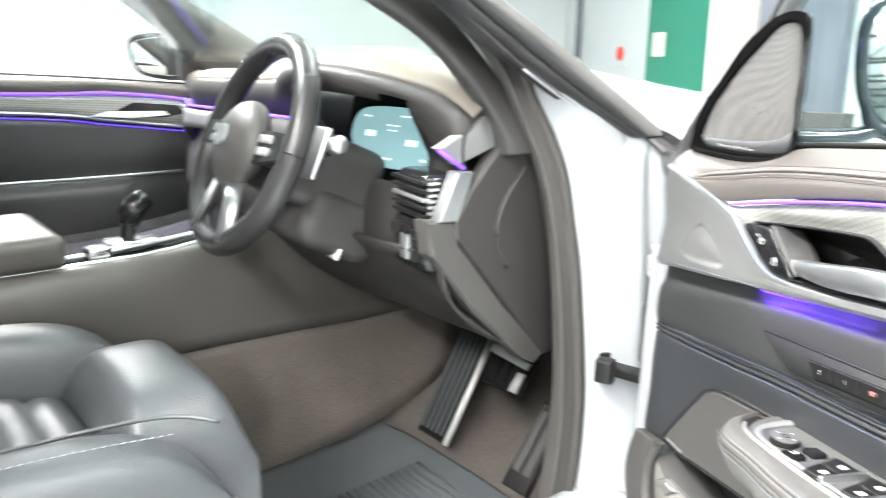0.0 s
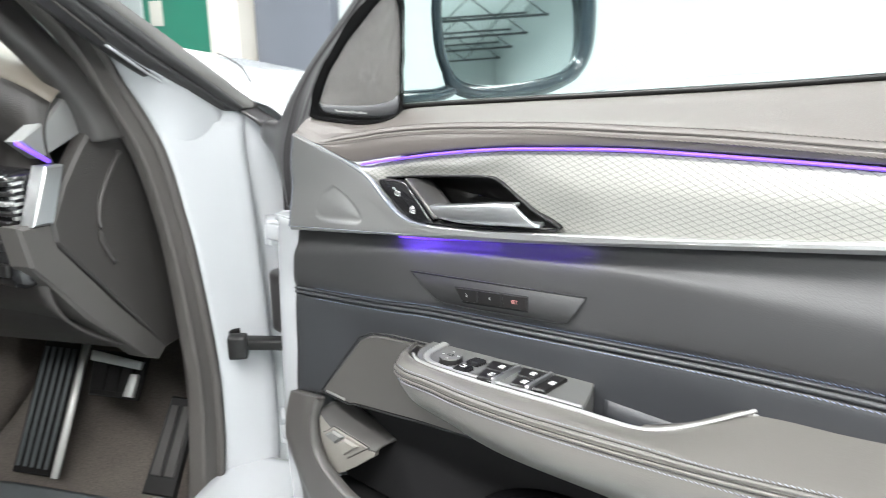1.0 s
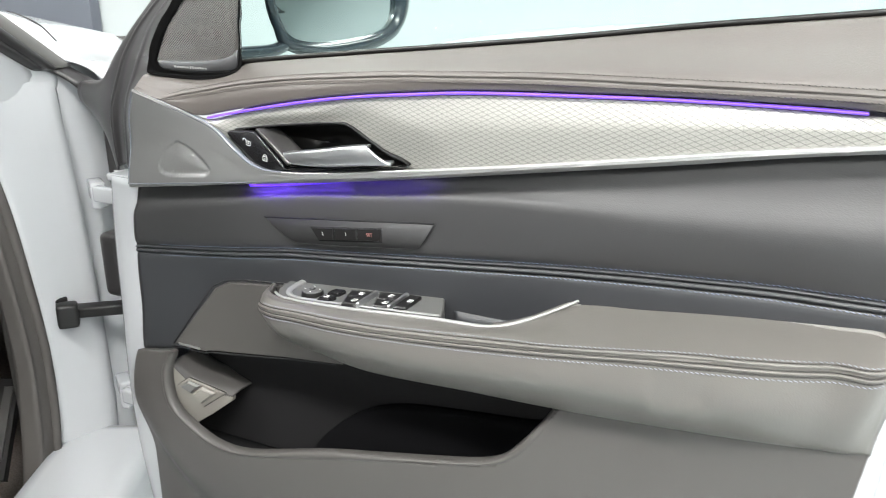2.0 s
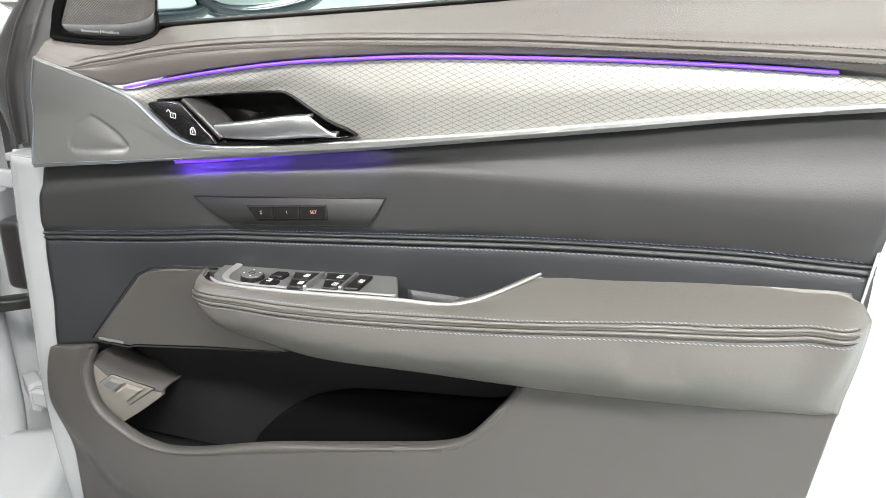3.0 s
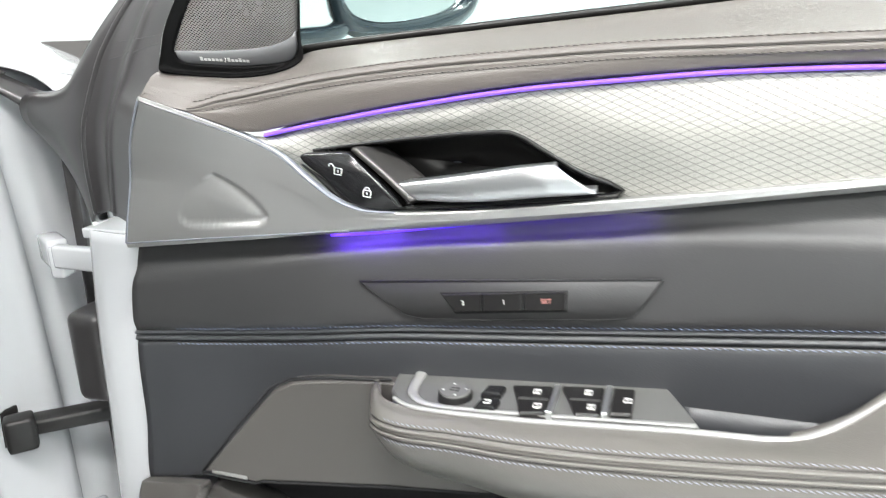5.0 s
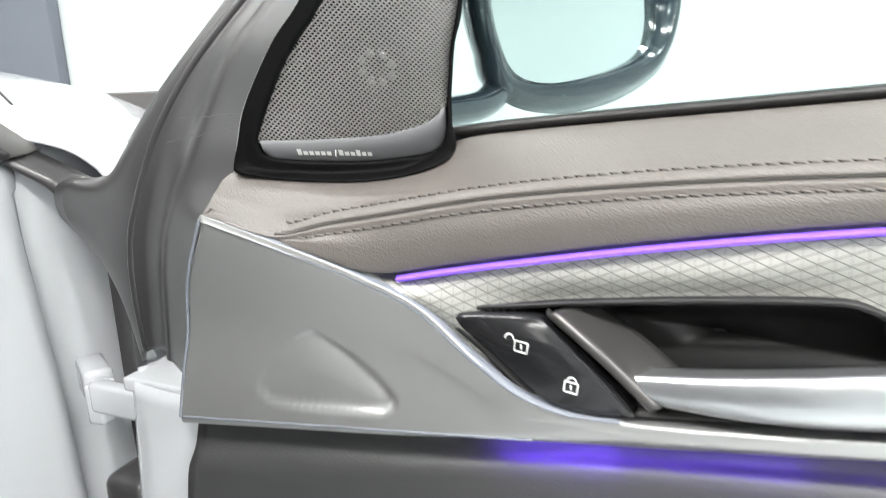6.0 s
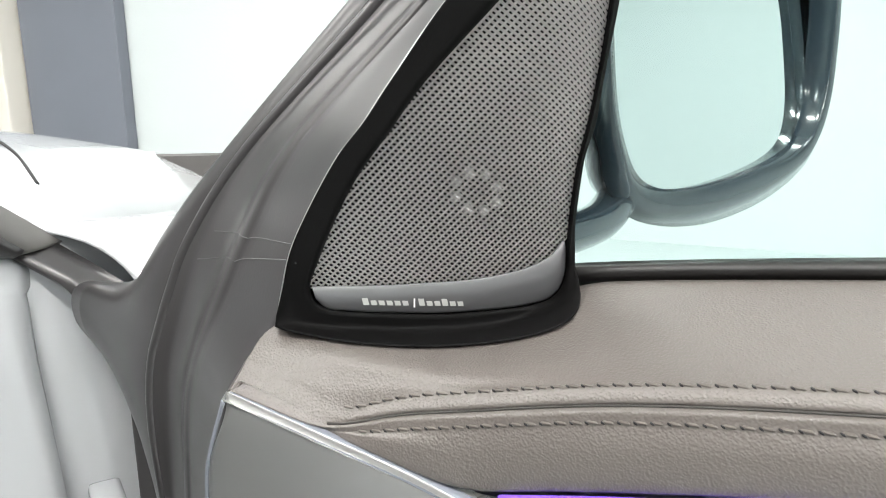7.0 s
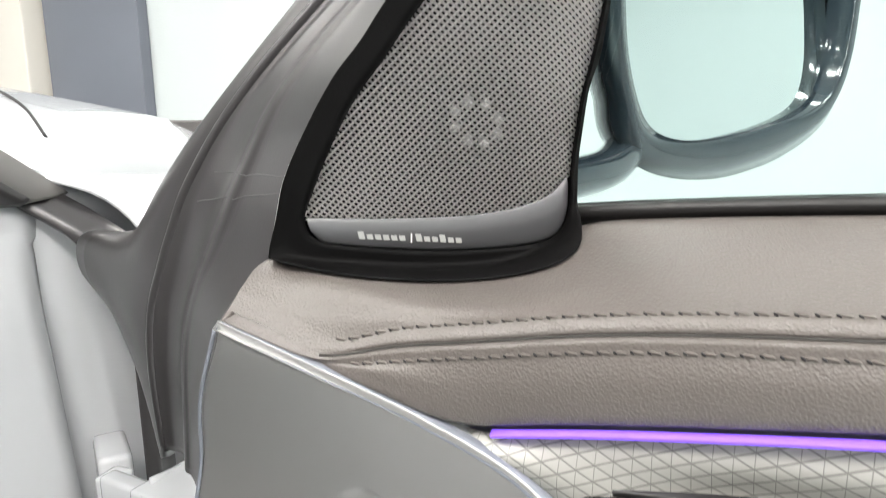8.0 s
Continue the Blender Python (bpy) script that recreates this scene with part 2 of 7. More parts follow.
def path3(pts, n, closed=False):
    """n points on a smooth curve through any points."""
    p = [Vector(q) for q in pts]
    k = len(p)
    out = []
    spans = k if closed else k - 1
    for j in range(n):
        s = j * spans / (n if closed else n - 1)
        i = min(int(s), spans - 1)
        t = s - i
        g = (lambda q: p[q % k]) if closed else (lambda q: p[max(0, min(k - 1, q))])
        a, b, c, d = g(i - 1), g(i), g(i + 1), g(i + 2)
        out.append(0.5 * ((2 * b) + (c - a) * t + (2 * a - 5 * b + 4 * c - d) * t * t + (3 * b - a - 3 * c + d) * t**3))
    return out


def part(name, bm, material, parent=None, label="", smooth=True, kind="", thick=0.0, bevel=0.0):
    me = bpy.data.meshes.new(name)
    if isinstance(bm, tuple):
        me.from_pydata([tuple(v) for v in bm[0]], [], bm[1])
    else:
        bm.to_mesh(me)
        bm.free()
    me.update()
    if smooth:
        me.polygons.foreach_set("use_smooth", [True] * len(me.polygons))
    me.materials.append(material)
    ob = new(name, me)
    if parent is not None:
        ob.parent = parent
    if thick:
        mod = ob.modifiers.new("thickness", "SOLIDIFY")
        mod.thickness, mod.offset = thick, -1
    if bevel:
        mod = ob.modifiers.new("edge", "BEVEL")
        mod.width, mod.segments, mod.limit_method, mod.angle_limit = bevel, 3, "ANGLE", radians(40)
        mod.harden_normals = False
    tagged(ob, label, kind=kind)
    return ob


def thing(name, label, category, matrix=None, group="", kind=""):
    e = new(name)
    e.empty_display_size = 0.1
    if matrix is not None:
        e.matrix_world = matrix
    return tagged(e, label, category, group, kind)


def loft(curves, n=80, m=5, smooth=True, flip=False, cut=None, facing=None):
    """A skin over curves, each a list of control points (x, y, z) with rising x, or ready rows of points.
    m: steps between curves. cut(x, z): true where faces are left out."""
    rows = [sample(c, n) if len(c) != n else np.array([tuple(q) for q in c]) for c in curves]
    rows = np.array(rows)
    k = len(rows)
    if m > 1 and k > 2 and smooth:
        grid = spline(np.column_stack([np.arange(k), rows.reshape(k, -1)]))(np.linspace(0, k - 1, (k - 1) * m + 1)).reshape(-1, n, 3)
    elif m > 1:
        ts = np.linspace(0, k - 1, (k - 1) * m + 1)
        flatrows = rows.reshape(k, -1)
        grid = np.array([[np.interp(t, np.arange(k), flatrows[:, c]) for c in range(flatrows.shape[1])] for t in ts]).reshape(-1, n, 3)
    else:
        grid = rows
    verts = grid.reshape(-1, 3)
    faces = []
    for i in range(len(grid) - 1):
        for j in range(n - 1):
            a, b, c, d = i * n + j, i * n + j + 1, (i + 1) * n + j + 1, (i + 1) * n + j
            if cut is not None:
                q = verts[[a, b, c, d]].mean(0)
                if cut(q[0], q[2]):
                    continue
            faces.append((a, b, c, d) if flip else (a, d, c, b))
    used = sorted({v for f in faces for v in f})
    at = {v: i for i, v in enumerate(used)}
    return verts[used].tolist(), [tuple(at[v] for v in f) for f in faces]


def inside(poly):
    p = np.array(poly, float)
    q = np.roll(p, -1, 0)

    def f(x, z):
        hit = (p[:, 1] > z) != (q[:, 1] > z)
        with np.errstate(divide="ignore", invalid="ignore"):
            cross = p[:, 0] + (z - p[:, 1]) / (q[:, 1] - p[:, 1]) * (q[:, 0] - p[:, 0])
        return bool(np.count_nonzero(hit & (x < cross)) % 2)

    return f


def slab(poly, place, depth, inset=0.0):
    """A plate from an outline of (x, z); place(x, z, d) gives the point d behind the front."""
    poly = [tuple(q) for q in poly]
    area = sum(a[0] * b[1] - b[0] * a[1] for a, b in zip(poly, poly[1:] + poly[:1]))
    if area < 0:
        poly.reverse()
    n = len(poly)
    c = np.mean(poly, 0)
    ring = [np.array(q) for q in poly]
    small = [q + (c - q) / np.linalg.norm(c - q) * inset for q in ring] if inset else ring
    verts = [place(*q, 0) for q in small]
    if inset:
        verts += [place(*q, inset) for q in ring]
    verts += [place(*q, depth) for q in ring]
    faces = [tuple(range(n))]
    for s in range(len(verts) // n - 1):
        o = s * n
        faces += [(o + (i + 1) % n, o + i, o + n + i, o + n + (i + 1) % n) for i in range(n)]
    last = len(verts) - n
    faces.append(tuple(range(last + n - 1, last - 1, -1)))
    return [tuple(v) for v in verts], faces


def smooth_outline(pts, n=48):
    return [(v.x, v.y) for v in path3([(a, b, 0) for a, b in pts], n, True)]


def ring(outer, inner, place, rise=0.0, depth=0.01, lip=0.0):
    """A frame between two outlines with the same count: outer wall, front, inner wall."""
    n = len(outer)
    v = [place(*q, depth) for q in outer] + [place(*q, 0.0015) for q in outer]
    c = np.mean(outer, 0)
    v += [place(*(np.array(q) + (c - np.array(q)) * 0.02), -rise) for q in outer]
    v += [place(*q, -rise) for q in inner] + [place(*q, lip if lip else depth) for q in inner]
    f = []
    for s in range(4):
        o = s * n
        f += [(o + i, o + (i + 1) % n, o + n + (i + 1) % n, o + n + i) for i in range(n)]
    return [tuple(p) for p in v], f


def tube(pts, radius, sides=10, squash=1.0, cap=True):
    pts = [Vector(p) for p in pts]
    verts, faces = [], []
    up = Vector((0, 0, 1))
    for i, p in enumerate(pts):
        d = (pts[min(i + 1, len(pts) - 1)] - pts[max(i - 1, 0)]).normalized()
        a = d.cross(up)
        a = a.normalized() if a.length > 1e-4 else Vector((1, 0, 0))
        b = a.cross(d)
        r = radius(i / (len(pts) - 1)) if callable(radius) else radius
        for k in range(sides):
            w = 2 * math.pi * k / sides
            verts.append(tuple(p + a * (r * math.cos(w)) + b * (r * squash * math.sin(w))))
    for i in range(len(pts) - 1):
        for k in range(sides):
            o, q = i * sides, i * sides + sides
            faces.append((o + k, o + (k + 1) % sides, q + (k + 1) % sides, q + k))
    if cap:
        faces.append(tuple(range(sides - 1, -1, -1)))
        faces.append(tuple(range((len(pts) - 1) * sides, len(pts) * sides)))
    return verts, faces


def box(x0, y0, z0, x1, y1, z1, bevel=0.0, segments=2):
    bm = bmesh.new()
    bmesh.ops.create_cube(bm, size=1, matrix=Matrix.LocRotScale(((x0 + x1) / 2, (y0 + y1) / 2, (z0 + z1) / 2), None, (abs(x1 - x0), abs(y1 - y0), abs(z1 - z0))))
    if bevel:
        bmesh.ops.bevel(bm, geom=bm.edges[:], offset=bevel, segments=segments, profile=0.6, affect="EDGES")
    return bm


def move(bm, m):
    bmesh.ops.transform(bm, matrix=m, verts=bm.verts)
    return bm


def stitches(pts, length, gap, radius, lift=(0, -1, 0), slant=0.0):
    """A row of short rounded thread pieces along a curve."""
    pts = [Vector(p) for p in pts]
    verts, faces = [], []
    run, lift = 0.0, Vector(lift)
    step = length + gap
    dist = [0.0]
    for a, b in zip(pts, pts[1:]):
        dist.append(dist[-1] + (b - a).length)

    def at(s):
        i = max(0, min(len(pts) - 2, int(np.searchsorted(dist, s)) - 1))
        t = (s - dist[i]) / max(1e-9, dist[i + 1] - dist[i])
        return pts[i].lerp(pts[i + 1], t)

    while run + length < dist[-1]:
        a, b = at(run), at(run + length)
        d = (b - a).normalized()
        w = d.cross(lift).normalized()
        o = len(verts)
        for s, r in ((0, 0.25), (0.2, 0.9), (0.8, 0.9), (1, 0.25)):
            c = a.lerp(b, s) + lift * (radius * 0.5 * r) + w * slant * (s - 0.5)
            for k in range(5):
                ang = math.pi * 2 * k / 5
                verts.append(tuple(c + w * (r * radius * math.cos(ang)) + lift * (r * radius * math.sin(ang))))
        for s in range(3):
            for k in range(5):
                q = o + s * 5
                faces.append((q + k, q + (k + 1) % 5, q + 5 + (k + 1) % 5, q + 5 + k))
        run += step
    return verts, faces

# ---------------------------------------------------------------- the hall
WALL_Y, X0, X1, Y0, CEIL = 4.7, -13.0, 34.0, -10.0, 5.2


def setting(name, bm, material, label, category):
    ob = part(name, bm, material, None, label, smooth=False, kind="structure")
    return tagged(ob, category=category)


setting("floor", box(X0, Y0, -0.2, X1, WALL_Y, 0), FLOOR, "pale grey epoxy workshop floor", "floor")
setting("wall_north", box(X0, WALL_Y, -0.2, X1, WALL_Y + 0.2, CEIL), WALL, "white painted workshop wall behind the car", "wall")
setting("wall_west", box(X0 - 0.2, Y0, -0.2, X0, WALL_Y + 0.2, CEIL), WALL, "white painted workshop side wall", "wall")
setting("wall_east", box(X1, Y0, -0.2, X1 + 0.2, WALL_Y + 0.2, CEIL), WALL, "white painted workshop side wall", "wall")
setting("wall_south", box(X0 - 0.2, Y0 - 0.2, -0.2, X1 + 0.2, Y0, CEIL), WALL, "white painted workshop back wall", "wall")
setting("ceiling", box(X0 - 0.2, Y0 - 0.2, CEIL, X1 + 0.2, WALL_Y + 0.2, CEIL + 0.15), CEILING, "white workshop roof lining", "ceiling")

# a wide green door, a cream column and a blue-grey panel on the wall behind the car
green_door = thing("green_door", "wide green painted door with a pale notice plate", "door", pose(-8.6, WALL_Y, 0))
part("door_leaf", box(-0.92, -0.07, 0.0, 0.92, -0.004, 2.45, 0.01), GREEN, green_door, smooth=False)
part("notice_plate", box(-0.72, -0.085, 1.10, -0.38, -0.074, 1.42, 0.004), BEIGE, green_door, "pale notice plate")
part("door_frame", box(-1.02, -0.09, 0, -0.925, -0.004, 2.55, 0.01), WALL, green_door, smooth=False)
part("door_frame", box(0.925, -0.09, 0, 1.02, -0.004, 2.55, 0.01), WALL, green_door, smooth=False)
column = thing("wall_column", "cream painted column standing out from the wall", "column", pose(-7.2, WALL_Y, 0))
part("shaft", box(-0.32, -0.3, 0, 0.30, -0.004, CEIL, 0.02), BEIGE, column, smooth=False)
part("foot", box(-0.36, -0.34, 0, 0.34, -0.004, 0.12, 0.02), BEIGE, column, smooth=False)
panel = thing("blue_grey_panel", "tall blue-grey painted steel door panel on the wall", "door", pose(-6.17, WALL_Y, 0))
part("leaf", box(-0.66, -0.12, 0.02, 0.66, -0.004, 2.9, 0.01), GREY_BLUE, panel, smooth=False)
part("rail", box(-0.74, -0.14, 2.91, 0.74, -0.004, 3.0, 0.01), STEEL, panel, smooth=False)
sign = thing("red_sign", "small red and white safety sign on the wall", "sign", pose(-10.55, WALL_Y, 1.15))
part("plate", box(-0.28, -0.02, -0.2, 0.28, -0.004, 0.2, 0.004), WALL, sign)
bm = bmesh.new()
bmesh.ops.create_uvsphere(bm, u_segments=16, v_segments=8, radius=0.14, matrix=Matrix.LocRotScale((0.06, -0.03, 0.0), None, (1, 0.12, 0.8)))
part("red_mark", bm, RED, sign)
pipe = thing("drain_pipe", "thin grey pipe running down the white wall", "pipe", pose(-12.2, WALL_Y - 0.06, 0))
part("pipe", tube([(0, 0, 0), (0, 0, 2.5), (0, 0, CEIL)], 0.05, 12), GREY_BLUE, pipe)

# roof trusses: two chords and zigzag webs, and strip lights under them
def truss(x):
    t = thing("roof_truss", "dark steel lattice roof truss", "truss", pose(x, 0, 0), group="roof trusses")
    for z in (4.35, 5.0):
        part("chord", box(-0.035, Y0 + 0.02, z - 0.035, 0.035, WALL_Y - 0.02, z + 0.035), STEEL, t, smooth=False)
    n = 10
    step = (WALL_Y - Y0 - 0.2) / n
    for i in range(n):
        a = Y0 + 0.1 + i * step
        ends = ((0, a, 4.38), (0, a + step / 2, 4.97)), ((0, a + step / 2, 4.97), (0, a + step, 4.38))
        for p, q in ends:
            part("web", tube([p, q], 0.02, 6), STEEL, t)
    return t


for tx in (-10.5, -7.2, -3.9, -0.3, 3.4, 7.2, 10.9, 14.5, 18.0, 21.5, 25.0, 28.5, 32.0):
    truss(tx)
for lx, ly in LAMPS:
    s = thing("strip_light", "white fluorescent strip light hung under the roof", "light", pose(lx, ly, LAMP_Z), group="strip lights")
    part("housing", box(-1.25, -0.2, 0.0, 1.25, 0.2, 0.08, 0.02), WALL, s)
    for dy in (-0.22, 0.22):
        part("tube", tube([(-1.2, dy, -0.025), (1.2, dy, -0.025)], 0.018, 10), TUBE, s)
    for dx in (-0.9, 0.9):
        part("hanger", tube([(dx, 0, 0.08), (dx, 0, CEIL - LAMP_Z)], 0.012, 6), STEEL, s)

# ---------------------------------------------------------------- the open driver's door
door = thing("driver_door", "open white car door with grey and black leather inner panel", "car door")


def at_y(y):
    """Places an outline of (x, z) on the upright plane y, further points behind it."""
    return lambda x, z, d: (x, y + d, z)


BELT = [(0.02, 0.055, 0.908), (0.144, 0.05, 0.927), (0.283, 0.05, 0.941), (0.413, 0.05, 0.953), (0.525, 0.05, 0.964), (0.624, 0.05, 0.975), (0.71, 0.05, 0.983), (0.83, 0.05, 0.994)]
CREASE = [(0.055, -0.02, 0.906), (0.085, -0.021, 0.8912), (0.105, -0.017, 0.8968), (0.125, -0.013, 0.9000), (0.18, -0.0085, 0.9105), (0.25, -0.0085, 0.9194), (0.315, -0.0085, 0.9247), (0.378, -0.0085, 0.9292), (0.436, -0.0085, 0.9312), (0.542, -0.0085, 0.9342), (0.635, -0.0085, 0.9342), (0.718, -0.0085, 0.9342), (0.825, -0.0085, 0.9322)]
LED_C = [(0.140, -0.009, 0.8745), (0.18, -0.008, 0.883), (0.254, -0.008, 0.897), (0.321, -0.007, 0.907), (0.383, -0.006, 0.913), (0.44, -0.005, 0.9175), (0.546, -0.004, 0.921), (0.638, -0.003, 0.9225), (0.72, -0.002, 0.922), (0.763, -0.002, 0.921)]
S_TOP = [(0.058, -0.031, 0.902), (0.084, -0.024, 0.892), (0.123, -0.014, 0.8765), (0.153, -0.010, 0.862), (0.174, -0.010, 0.845), (0.196, -0.011, 0.831), (0.218, -0.011, 0.8255), (0.247, -0.011, 0.826), (0.382, -0.011, 0.842), (0.497, -0.011, 0.858), (0.598, -0.011, 0.874), (0.685, -0.011, 0.888), (0.82, -0.011, 0.906)]
S_BOT = [(0.0080, 0.0, 0.7836), (0.077, 0.0, 0.792), (0.177, 0.0, 0.804), (0.31, 0.0, 0.821), (0.437, 0.0, 0.840), (0.547, 0.0, 0.857), (0.642, 0.0, 0.872), (0.726, 0.0, 0.886), (0.818, 0.0, 0.8985)]
SEAM = [(-0.012, 0.004, 0.700), (0.152, 0.002, 0.720), (0.217, 0.0, 0.730), (0.307, 0.0, 0.739), (0.438, 0.0, 0.752), (0.552, 0.0, 0.763), (0.653, 0.0, 0.770), (0.742, 0.0, 0.774), (0.816, 0.002, 0.774)]


def shift(c, dy=0.0, dz=0.0, x0=None, x1=None, dx=0.0):
    """The same curve moved, and cut to a stretch of x if given."""
    pts = [(x + dx, y + dy, z + dz) for x, y, z in c]
    if x0 is None and x1 is None:
        return pts
    f = spline(pts)
    lo, hi = pts[0][0] if x0 is None else x0, pts[-1][0] if x1 is None else x1
    xs = np.linspace(lo, hi, 26)
    return [(x, *f(x)) for x in xs]


# upper leather roll, from the glass to the light strip; its front corner is one smooth swell
SHOULDER = [(0.0585, -0.0105, 0.9172), (0.09, -0.006, 0.9135), (0.12, -0.002, 0.9100), (0.16, 0.003, 0.9140), (0.2, 0.003, 0.9188), (0.3, 0.004, 0.930), (0.45, 0.004, 0.940), (0.6, 0.004, 0.946), (0.83, 0.004, 0.951)]
TOP_MID = [(0.0585, 0.024, 0.9195), (0.09, 0.026, 0.9135), (0.12, 0.028, 0.9120), (0.145, 0.028, 0.9175), (0.17, 0.028, 0.924), (0.2, 0.028, 0.928), (0.3, 0.030, 0.937), (0.45, 0.030, 0.9495), (0.6, 0.030, 0.9605), (0.83, 0.030, 0.973)]
LED_END = LED_C + [(0.79, -0.001, 0.918), (0.83, -0.001, 0.916)]


def ease(v):
    v = max(0.0, min(1.0, v))
    return v * v * (3 - 2 * v)


ROLL = [spline(k) for k in (BELT, TOP_MID, SHOULDER, CREASE)]
TOP_F, LED_F = spline(S_TOP), spline(LED_END)


@functools.lru_cache(maxsize=None)
def leather_column(x):
    """The profile of the roll at x, from the glass down to the light strip."""
    b, m, h, c = (k(x) for k in ROLL)
    b = b + np.array([0, 0.006 * (1 - ease((x - 0.06) / 0.05)) - 0.010 * ease((0.1405 - x) / 0.012) * ease((x - 0.08) / 0.03)])
    hid = TOP_F(x) + np.array([-0.0010, 0.0008])
    c = hid + (c - hid) * ease((x - 0.078) / 0.018)
    u = hid + (LED_F(x) + np.array([-0.0012, 0.0028]) - hid) * ease((x - 0.122) / 0.022)
    dist = float(np.linalg.norm(c - u))
    g = ease((x - 0.082) / 0.022) * min(1.0, dist / 0.008)
    swell = (c + u) / 2 + np.array([-1.0, -0.17]) * min(0.0022, 0.12 * dist)
    rows = [b + np.array([0.012, -0.012]), b, m, h, (h + c) / 2 + np.array([-0.0012, 0.0020]) * (0.5 + 0.5 * ease((0.16 - x) / 0.08) - 0.3 * ease((0.09 - x) / 0.02))]
    rows += [c + np.array(d) * g for d in ((0.0034, 0.0050), (0.0005, 0.0013), (0.0012, 0.0), (-0.0005, -0.0013), (-0.0009, -0.0042))]
    rows += [swell, u, u + np.array([0.006, 0.0004])]
    # ahead of the crease the leather rolls straight in behind the plate
    w = 1 - ease((x - 0.080) / 0.020)
    for k, f in zip(range(5, 13), (0.35, 0.65, 0.88, 1.0, 1.0, 1.0, 1.0, 1.0)):
        rolled = rows[4] + (hid - rows[4]) * f + np.array([0.0016, -0.0010]) * max(0, k - 8)
        rows[k] = rows[k] + (rolled - rows[k]) * w
    return [(x, *r) for r in rows]


cols = [leather_column(0.0585 + 0.7665 * k**1.7) for k in np.linspace(0, 1, 190)]
roll = np.array(cols)
ker = np.exp(-0.5 * (np.arange(-9, 10) / 3.5) ** 2)
ker /= ker.sum()
for k in range(roll.shape[1]):
    for a in (1, 2):
        v = roll[:, k, a]
        roll[:, k, a] = np.convolve(np.concatenate([2 * v[0] - v[9:0:-1], v, 2 * v[-1] - v[-2:-11:-1]]), ker, "valid")
roll_rows = [[tuple(p) for p in roll[:, k]] for k in range(roll.shape[1])]
upper = part("upper_trim", loft(roll_rows, 190, 5), LEATHER_TOP, door, "warm grey leather roll with twin seam", thick=0.004)


def on_roll(k, dy, x0, x1, n):
    """Points on row k of the roll, dy in front of it."""
    xs = np.linspace(x0, x1, n)
    return list(zip(xs, np.interp(xs, roll[:, 0, 0], roll[:, k, 1]) + dy, np.interp(xs, roll[:, 0, 0], roll[:, k, 2])))


# thin dark tube painted as the crease's shade
part("seam", tube(on_roll(7, -0.0003, 0.088, 0.822, 160), 0.0004, 6), SEAM_SHADE, upper, "dark line for the shade in the seam")
for k, dy, x0 in ((5, -0.0001, 0.0915), (9, -0.0002, 0.0975)):
    part("stitching", stitches(on_roll(k, dy, x0, 0.82, 300), 0.0032, 0.0012, 0.00050, (0, -0.7, 0.7), 0.0006), THREAD_GREY, upper, "grey stitching", kind="stuff")
    part("stitch_holes", stitches(on_roll(k, dy - 0.0002, x0 + 0.0038, 0.82, 300), 0.0012, 0.0032, 0.00042, (0, -0.7, 0.7), 0.0007), GROOVE, upper, "dark needle holes", kind="stuff")
# light guide between leather and decor panel
part("light_strip", loft([shift(LED_C, -0.001, 0.0014), shift(LED_C, -0.0028, 0.0), shift(LED_C, -0.001, -0.0014)], 120, 3), LED, door, "glowing violet light strip", thick=0.002)

# handle opening
BEZEL = [(0.164, 0.860), (0.191, 0.866), (0.248, 0.874), (0.302, 0.8795), (0.318, 0.878), (0.335, 0.869), (0.358, 0.856), (0.384, 0.845), (0.332, 0.8375), (0.244, 0.8285), (0.212, 0.825), (0.195, 0.832), (0.178, 0.847)]
bez = smooth_outline(BEZEL, 64)
bez_in = [tuple(np.array(q) + (np.array((0.268, 0.853)) - np.array(q)) * 0.028) for q in bez]
hole = inside([tuple(np.array(q) + (np.array((0.268, 0.853)) - np.array(q)) * 0.02) for q in bez])
bez_place = at_y(-0.0055)
DEC_T = [(0.115, -0.008, 0.8735)] + shift(LED_C, 0.002, -0.002, 0.142) + [(0.79, 0.002, 0.919), (0.82, 0.002, 0.9175)]
DEC_B = [(0.117, -0.008, 0.8725), (0.123, -0.009, 0.871), (0.153, -0.006, 0.858), (0.174, -0.006, 0.842), (0.196, -0.006, 0.828)] + shift(S_TOP, 0.005, -0.002, 0.218)
bez_np = np.array(smooth_outline(BEZEL, 900))


def hollow(mesh):
    """Sinks the panel towards the handle opening, with a wider sweep behind it."""
    verts, faces = mesh
    out = []
    for x, y, z in verts:
        if 0.15 < x < 0.50:
            d = float(np.hypot(bez_np[:, 0] - x, (bez_np[:, 1] - z) * 1.2).min())
            reach = 0.015 + 0.034 * ease((x - 0.27) / 0.12)
            y += 0.0055 * ease(1 - d / reach) * ease((x - 0.16) / 0.05)
        out.append((x, y, z))
    return out, faces


part("decor_panel", hollow(loft([DEC_T, [(t[0], (t[1] + b[1]) / 2 - 0.004, (t[2] + b[2]) / 2) for t, b in zip(sample(DEC_T, 60), sample(DEC_B, 60))], DEC_B], 520, 34, cut=hole)), DECOR, door, "silver decor panel embossed with fine triangles", thick=0.002)

# satin aluminium plate that runs out into a thin strip
MIDS = [(0.0245, -0.014, 0.838), (0.09, -0.013, 0.836), (0.15, -0.011, 0.832), (0.19, -0.012, 0.818), (0.24, -0.0135, 0.820), (0.38, -0.0135, 0.8355), (0.50, -0.0135, 0.8545), (0.60, -0.0135, 0.870), (0.69, -0.0135, 0.8845), (0.82, -0.0135, 0.9035)]
